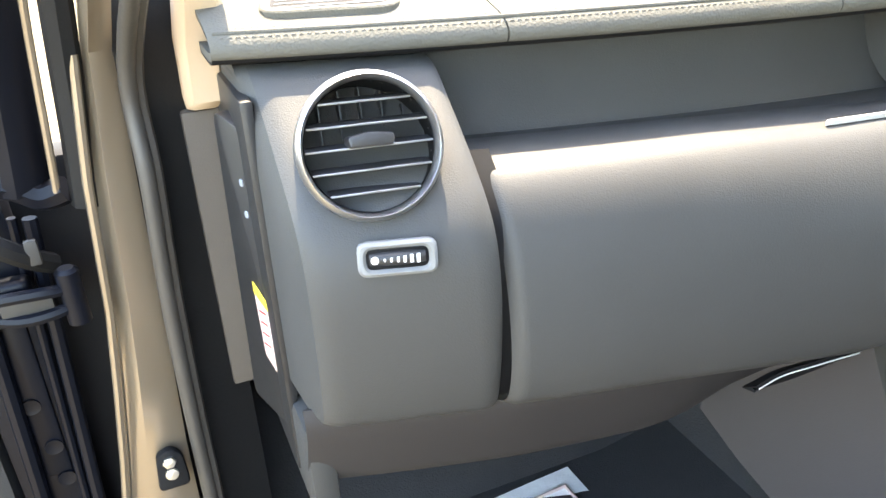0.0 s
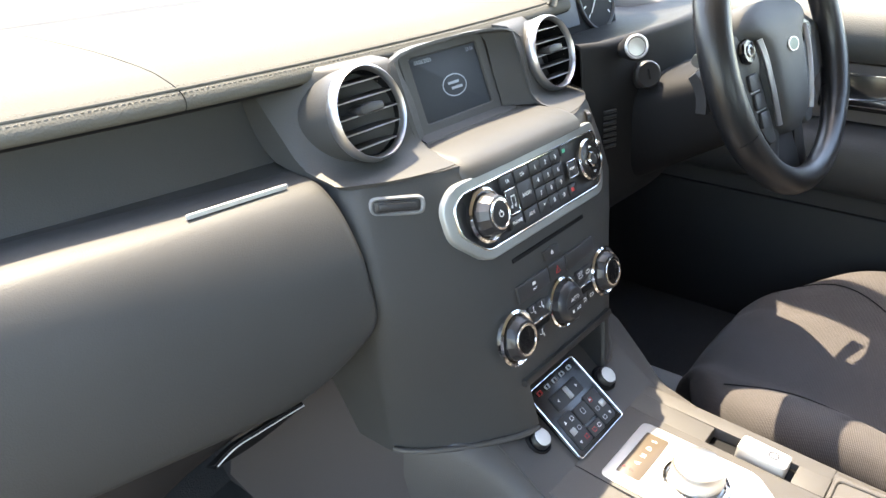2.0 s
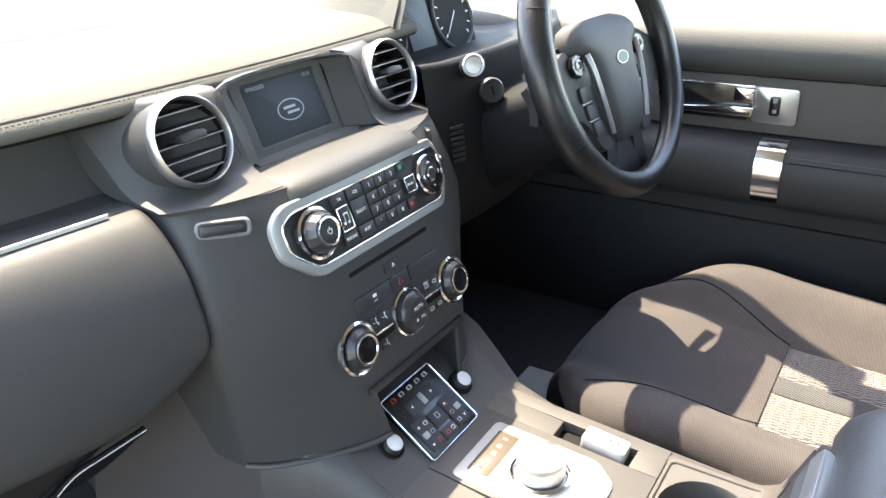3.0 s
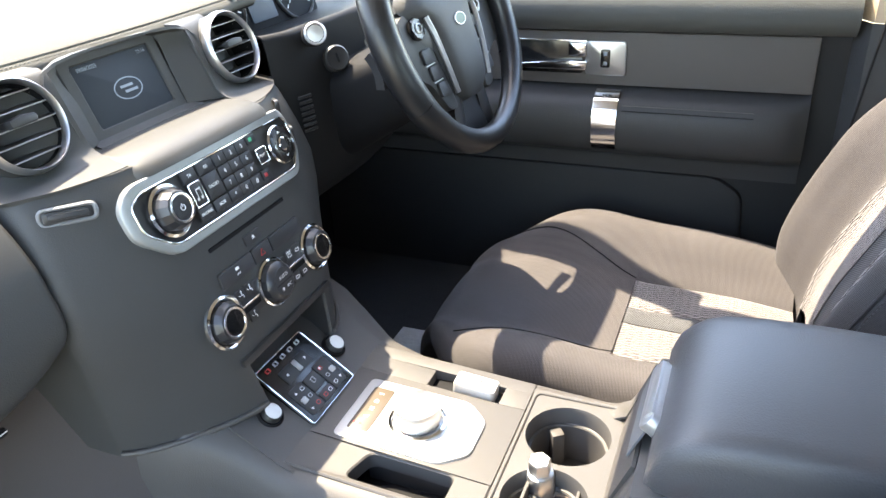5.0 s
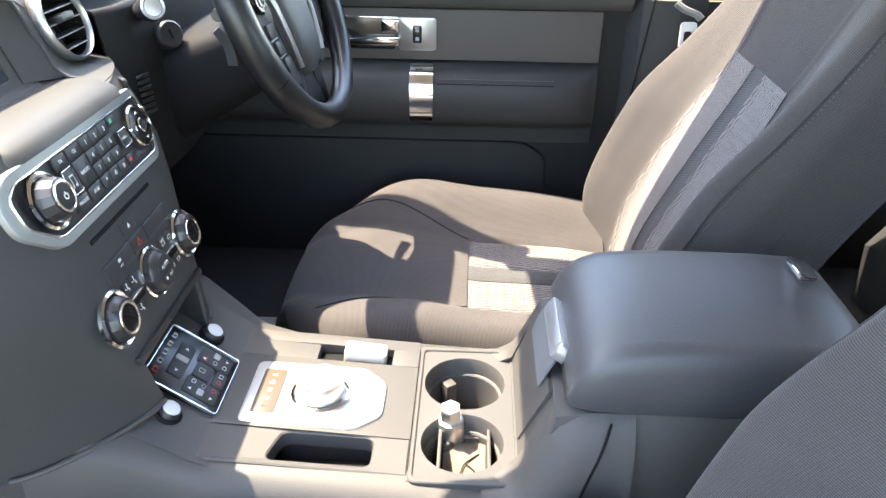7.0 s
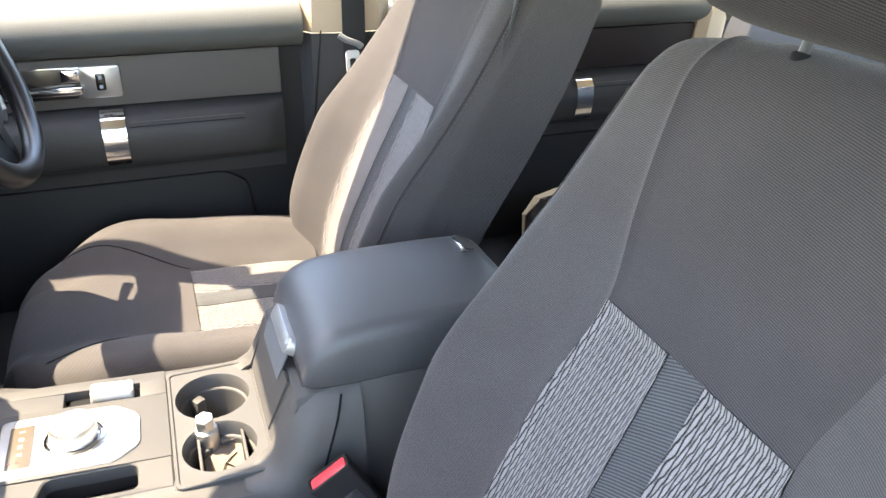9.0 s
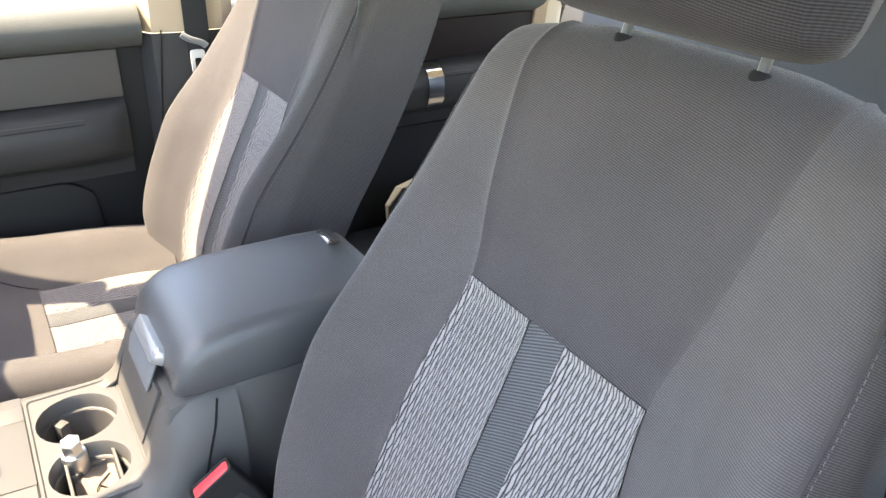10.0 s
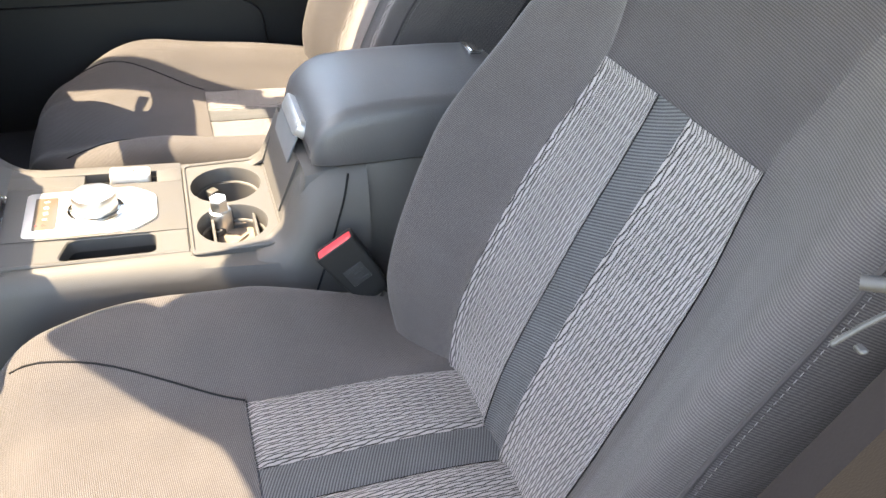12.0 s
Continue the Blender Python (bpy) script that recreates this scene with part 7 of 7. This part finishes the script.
# ---------------------------------------------------------------- doorway on the passenger's side, floor things, rear seat
def build_doorway():
    # painted pillar panel, its weather strip, and the lining inboard of it
    rows = []
    for z, x0, x1 in ((0.60, -0.955, -0.868), (0.90, -0.932, -0.863), (0.98, -0.918, -0.862), (1.06, -0.906, -0.858), (1.14, -0.895, -0.855), (1.26, -0.885, -0.850), (1.36, -0.872, -0.846), (1.48, -0.845, -0.825)):
        y = 0.27 + max(0, 1.22 - z) * 0.0 - max(0, z - 1.36) * 0.8
        rows.append([(x0, y + 0.03, z), (x0 + 0.004, y + 0.006, z), (lerp(x0, x1, 0.35), y - 0.004, z), (lerp(x0, x1, 0.8), y, z), (x1, y + 0.004, z)])
    p = structure("pillar_post_left", skin(loft(rows), (0, -1, 0), 0.01), M_PAINT, "metallic door post, sunlit ground's gold put into its dark paint", "door post")
    part("flange_edge", tube([(x0 - 0.002, 0.268, z) for z, x0 in ((0.62, -0.955), (0.90, -0.932), (0.98, -0.918), (1.06, -0.906), (1.14, -0.895), (1.26, -0.885), (1.36, -0.872))], 0.004, 8), M_PAINT, p)
    pts = [(-0.853, 0.262, 0.60), (-0.852, 0.262, 0.90), (-0.851, 0.262, 1.03), (-0.848, 0.262, 1.15), (-0.842, 0.262, 1.26), (-0.838, 0.262, 1.354), (-0.80, 0.12, 1.50)]
    structure("weather_strip_left", tube([p + Vector((0.007, 0.004, 0)) for p in spline(pts, 5)], 0.0058, 8, bm=tube(spline(pts, 5), 0.0072, 10)), M_GREYRUB, "ribbed grey rubber door seal", "door seal")
    rows = [[(-0.845, 0.272, z), (-0.825, 0.285, z), (-0.79, 0.30, z)] for z in (0.64, 0.9, 1.1, 1.3, 1.40)]
    structure("trim_post_left", skin(loft(rows), (0, -1, 0), 0.006), M_RUBBER, "black lining of the door post", "trim")
    # beige pillar cover foot above the dash end, grey-brown side lining below it
    rows = []
    for z, xa, xb, y in ((1.303, -0.800, -0.772, 0.275), (1.311, -0.801, -0.767, 0.265), (1.36, -0.800, -0.765, 0.255), (1.48, -0.790, -0.756, 0.18), (1.60, -0.765, -0.73, 0.04)):
        rows.append([(xa, y + 0.04, z), (xa, y + 0.008, z), (xa + 0.006, y, z), (xb - 0.006, y, z), (xb, y + 0.008, z), (xb, y + 0.04, z)])
    structure("pillar_cover_left", skin(loft(rows), (0, -1, 0), 0.004), M_PILLAR, "beige windscreen pillar cover", "pillar")
    structure("trim_kick_left", rbox((-0.806, 0.285, 1.02), (-0.768, 0.30, 1.30), 0.003), M_KICK, "brown-grey lining beside the dashboard", "trim")
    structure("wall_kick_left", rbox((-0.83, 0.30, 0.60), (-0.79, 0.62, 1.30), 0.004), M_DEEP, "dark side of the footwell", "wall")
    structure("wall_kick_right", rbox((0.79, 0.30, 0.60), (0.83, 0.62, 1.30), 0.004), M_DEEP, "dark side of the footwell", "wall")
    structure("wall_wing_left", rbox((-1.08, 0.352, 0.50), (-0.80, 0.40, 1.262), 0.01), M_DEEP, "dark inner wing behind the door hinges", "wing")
    rows = [[(-0.786, y, z) for y, z in ((-0.545, 0.93), (-0.60, 1.03), (-0.655, 1.125), (-0.681, 1.171), (-0.734, 1.265), (-0.80, 1.38))], [(-0.80, -0.80, 0.85), (-0.80, -0.83, 0.95), (-0.80, -0.86, 1.05), (-0.80, -0.88, 1.15), (-0.80, -0.92, 1.25), (-0.79, -0.96, 1.36)]]
    structure("trim_middle_left", skin(loft([[Vector(p) for p in r] for r in rows]), (0.3, 1, 0), 0.02), M_MIDTRIM, "brown-grey lining of the middle pillar", "trim")
    lv = empty("belt_anchor", (-0.782, -0.71, 1.28), "small polished lever on the pillar beside the seat", "lever")
    part("arm", tube([(-0.775, -0.702, 1.272), (-0.778, -0.712, 1.283), (-0.784, -0.728, 1.30)], 0.0016, 8), M_SHADEMETAL, lv)
    part("foot", rbox((-0.786, -0.714, 1.272), (-0.780, -0.709, 1.275), 0.001, 1), M_SHADEMETAL, lv)
    part("knob", tube([(-0.772, -0.706, 1.306), (-0.790, -0.722, 1.312)], 0.0038, 12), M_SHADEMETAL, lv)
    # bolt fixing on the post
    bl = empty("striker_bolt", (-0.885, 0.262, 0.965), "small black bracket with bright bolts on the door post", "bracket")
    part("bracket", prism(rounded([(-0.014, -0.030), (0.016, -0.030), (0.014, 0.006), (0.004, 0.016), (-0.010, 0.010)], 0.006), 0, 0.008, 0.003, at((-0.882, 0.263, 0.972), (1, 0, 0), (0, -1, 0.1))), M_DEEP, bl)
    for z in (0.974, 0.960):
        part("bolt", lathe([(0.0065, 0.006), (0.006, 0.011), (0.001, 0.012)], 6 if z > 0.97 else 18, at((-0.881, 0.263, z), (1, 0, 0), (0, -1, 0.1))), M_BRUSH, bl, "bright bolt", sharp=20)


def build_open_door():
    """The front passenger door, swung wide open; its shut face and hinges show."""
    d = tagged(new("door_3", finish("door_3", rbox((-1.02, 0.306, 0.55), (-0.955, 0.345, 1.245), 0.012), M_SHADEPAINT)), "open passenger door, shut face darkened as in shade", "door", kind="structure")
    part("outer_panel", rbox((-1.95, 0.36, 0.50), (-0.985, 0.42, 1.27), 0.02), M_SHADEPAINT, d)
    part("inner_panel", rbox((-1.93, 0.30, 0.56), (-1.02, 0.36, 1.25), 0.02), M_DOORTRIM, d)
    # pressed ribs and flanges of the shut face
    for x0, x1, y, r in ((-0.957, -0.938, 0.293, 0.006), (-0.968, -0.952, 0.300, 0.004), (-1.004, -0.990, 0.298, 0.007)):
        part("shut_rib", tube(spline([(x0, y + 0.004, 0.58), (x0 + 0.001, y, 0.86), (lerp(x0, x1, 0.5), y, 1.05), (x1, y, 1.23)], 5), r, 8), M_SHADEPAINT, d, "pressed rib in shade-darkened paint")
    o = rounded([(-0.012, -0.10), (0.012, -0.10), (0.014, 0.10), (-0.010, 0.10)], 0.008)
    for z in (1.06, 0.82):
        part("pressed_panel", prism(o, -0.002, 0.004, 0.003, at((-0.981, 0.306, z), (1, 0, 0), (0, -1, 0))), M_SHADEPAINT, d)
    for x, z in ((-0.985, 1.045), (-0.978, 0.995), (-0.976, 0.955)):
        q = at((x, 0.3015, z), (1, 0, 0), (0, -1, 0))
        part("plug", lathe([(0.0085, -0.001), (0.0082, 0.0014), (0.0062, 0.0008), (0.001, 0.0004)], 20, q), M_SHADEPAINT, d, "round black rubber plug")
    part("bolt", lathe([(0.0075, 0), (0.0072, 0.004), (0.005, 0.0055), (0.001, 0.0058)], 6, at((-0.996, 0.298, 1.115), (1, 0, 0), (0, -1, 0)), ), M_SHADEMETAL, d, "metal bolt darkened as in shade", sharp=20)
    part("window_frame", tube(spline([(-0.935, 0.305, 1.25), (-0.928, 0.30, 1.31), (-0.918, 0.285, 1.39), (-0.905, 0.255, 1.48), (-0.88, 0.16, 1.62)], 5), 0.022, 10, flat=0.7), M_SHADEPAINT, d, "black window frame")
    # Thin gold rod drawn for the highlight along the window frame.
    part("frame_glint", tube(spline([(-0.912, 0.285, 1.25), (-0.907, 0.280, 1.30), (-0.899, 0.270, 1.38), (-0.888, 0.245, 1.46), (-0.866, 0.15, 1.60)], 5), 0.0032, 8), M_PAINT, d)
    part("frame_seal", tube(spline([(-0.893, 0.29, 1.235), (-0.886, 0.283, 1.30), (-0.878, 0.27, 1.38), (-0.868, 0.24, 1.46), (-0.845, 0.15, 1.60)], 5), 0.012, 8), M_RUBBER, d)
    part("shoulder", tube(spline([(-1.00, 0.30, 1.262), (-0.95, 0.30, 1.258), (-0.925, 0.297, 1.245), (-0.905, 0.292, 1.25)], 5), 0.012, 8), M_SHADEPAINT, d)
    for z in (1.165, 0.80):
        h = part("hinge", rbox((-0.992, 0.270, z - 0.020), (-0.950, 0.290, z + 0.020), 0.006, 3), M_SHADEPAINT, d, "hinge in shade-darkened paint")
        for dz in (-0.011, 0.011):
            part("hinge_arm", tube(spline([(-0.990, 0.272, z + dz * 0.6), (-0.962, 0.262, z + dz), (-0.935, 0.262, z + dz * 0.9), (-0.918, 0.268, z + dz * 0.6)], 4), 0.0055, 8), M_SHADEPAINT, h)
        part("hinge_web", rbox((-0.975, 0.262, z - 0.0075), (-0.935, 0.268, z + 0.0075), 0.002), M_SHADEMETAL, h, "hinge web darkened as in shade")
        part("hinge_pin", lathe([(0.004, -0.026), (0.0095, -0.024), (0.0095, 0.024), (0.0065, 0.027)], 20, Matrix.Translation((-0.920, 0.266, z))), M_SHADEPAINT, h)
        part("hinge_bolt", lathe([(0.0070, 0), (0.0066, 0.004), (0.001, 0.0046)], 6, at((-0.984, 0.270, z + 0.002), (1, 0, 0), (0, -1, 0)), ), M_SHADEMETAL, h, sharp=20)
    part("check_strap", rbox((-0.944, 0.262, 1.200), (-0.934, 0.268, 1.222), 0.002), M_SHADEMETAL, d, "small check strap end, darkened as in shade")
    part("harness", tube(spline([(-0.99, 0.27, 1.24), (-0.965, 0.262, 1.225), (-0.945, 0.27, 1.205), (-0.93, 0.285, 1.19)], 5), 0.009, 8), M_RUBBER, d, "black cable sleeve")


def build_floor_things():
    # paper mat in the passenger's footwell
    pm = empty("paper_mat", (-0.42, 0.30, 0.67), "white printed paper mat on the dark footwell carpet", "paper mat")
    m = Matrix.Translation((-0.480, 0.225, 0.672)) @ pose(0, 0, 0, 0, 0, 3)
    rows = [[(x, y, 0.003 * math.sin(9 * x + 5 * y) + 0.004 + 0.05 * max(0, y - 0.02) * 0.6) for x in np.linspace(-0.12, 0.12, 9)] for y in np.linspace(-0.20, 0.11, 9)]
    part("sheet", skin(join(bmesh.new(), loft(rows), m), (0, 0, 1), 0.0008), M_PAPER, pm)
    part("printed_frame", ringplate(rect(0.19, 0.24, 0, -0.04), rect(0.186, 0.236, 0, -0.04), 0.0, 0.0135, 0.0001, m), M_PINK, pm, "thin pink printed frame")
    # protective sheet beside the console in the driver's footwell
    dp = empty("paper_sheet", (0.44, -0.06, 0.666), "white paper sheet on the driver's floor, greyed as in shade", "paper sheet")
    rows = [[(x, y, 0.686 + 0.002 * math.sin(8 * x + 6 * y)) for x in (0.31, 0.38, 0.45, 0.513)] for y in (-0.015, -0.055, -0.095, -0.128)]
    part("sheet", skin(loft([[Vector(p) for p in r] for r in rows]), (0, 0, 1), 0.0008), M_SHADEPAPER, dp)


def build_rear_seat():
    rs = empty("rear_seat", (0, -1.5, 0.66), "dark cloth rear bench, partly sunlit", "rear seat")
    rows = []
    for y, z in ((-1.28, 0.70), (-1.27, 0.84), (-1.30, 0.885), (-1.36, 0.90), (-1.60, 0.88), (-1.75, 0.86)):
        rows.append([(x, y, z - 0.03 * (abs(x) / 0.66) ** 8) for x in np.linspace(-0.66, 0.66, 21)])
    part("cushion", skin(loft(rows), (0, 0.2, 1), 0.004), M_DOORTRIM, rs)
    rows = []
    for y, z in ((-1.70, 0.86), (-1.74, 1.0), (-1.80, 1.25), (-1.86, 1.42), (-1.92, 1.44), (-1.98, 1.40)):
        rows.append([(x, y, z) for x in np.linspace(-0.66, 0.66, 21)])
    part("backrest", skin(loft(rows), (0, 1, 0.2), 0.004), M_DOORTRIM, rs)


build_doorway()
build_open_door()
build_floor_things()
build_rear_seat()
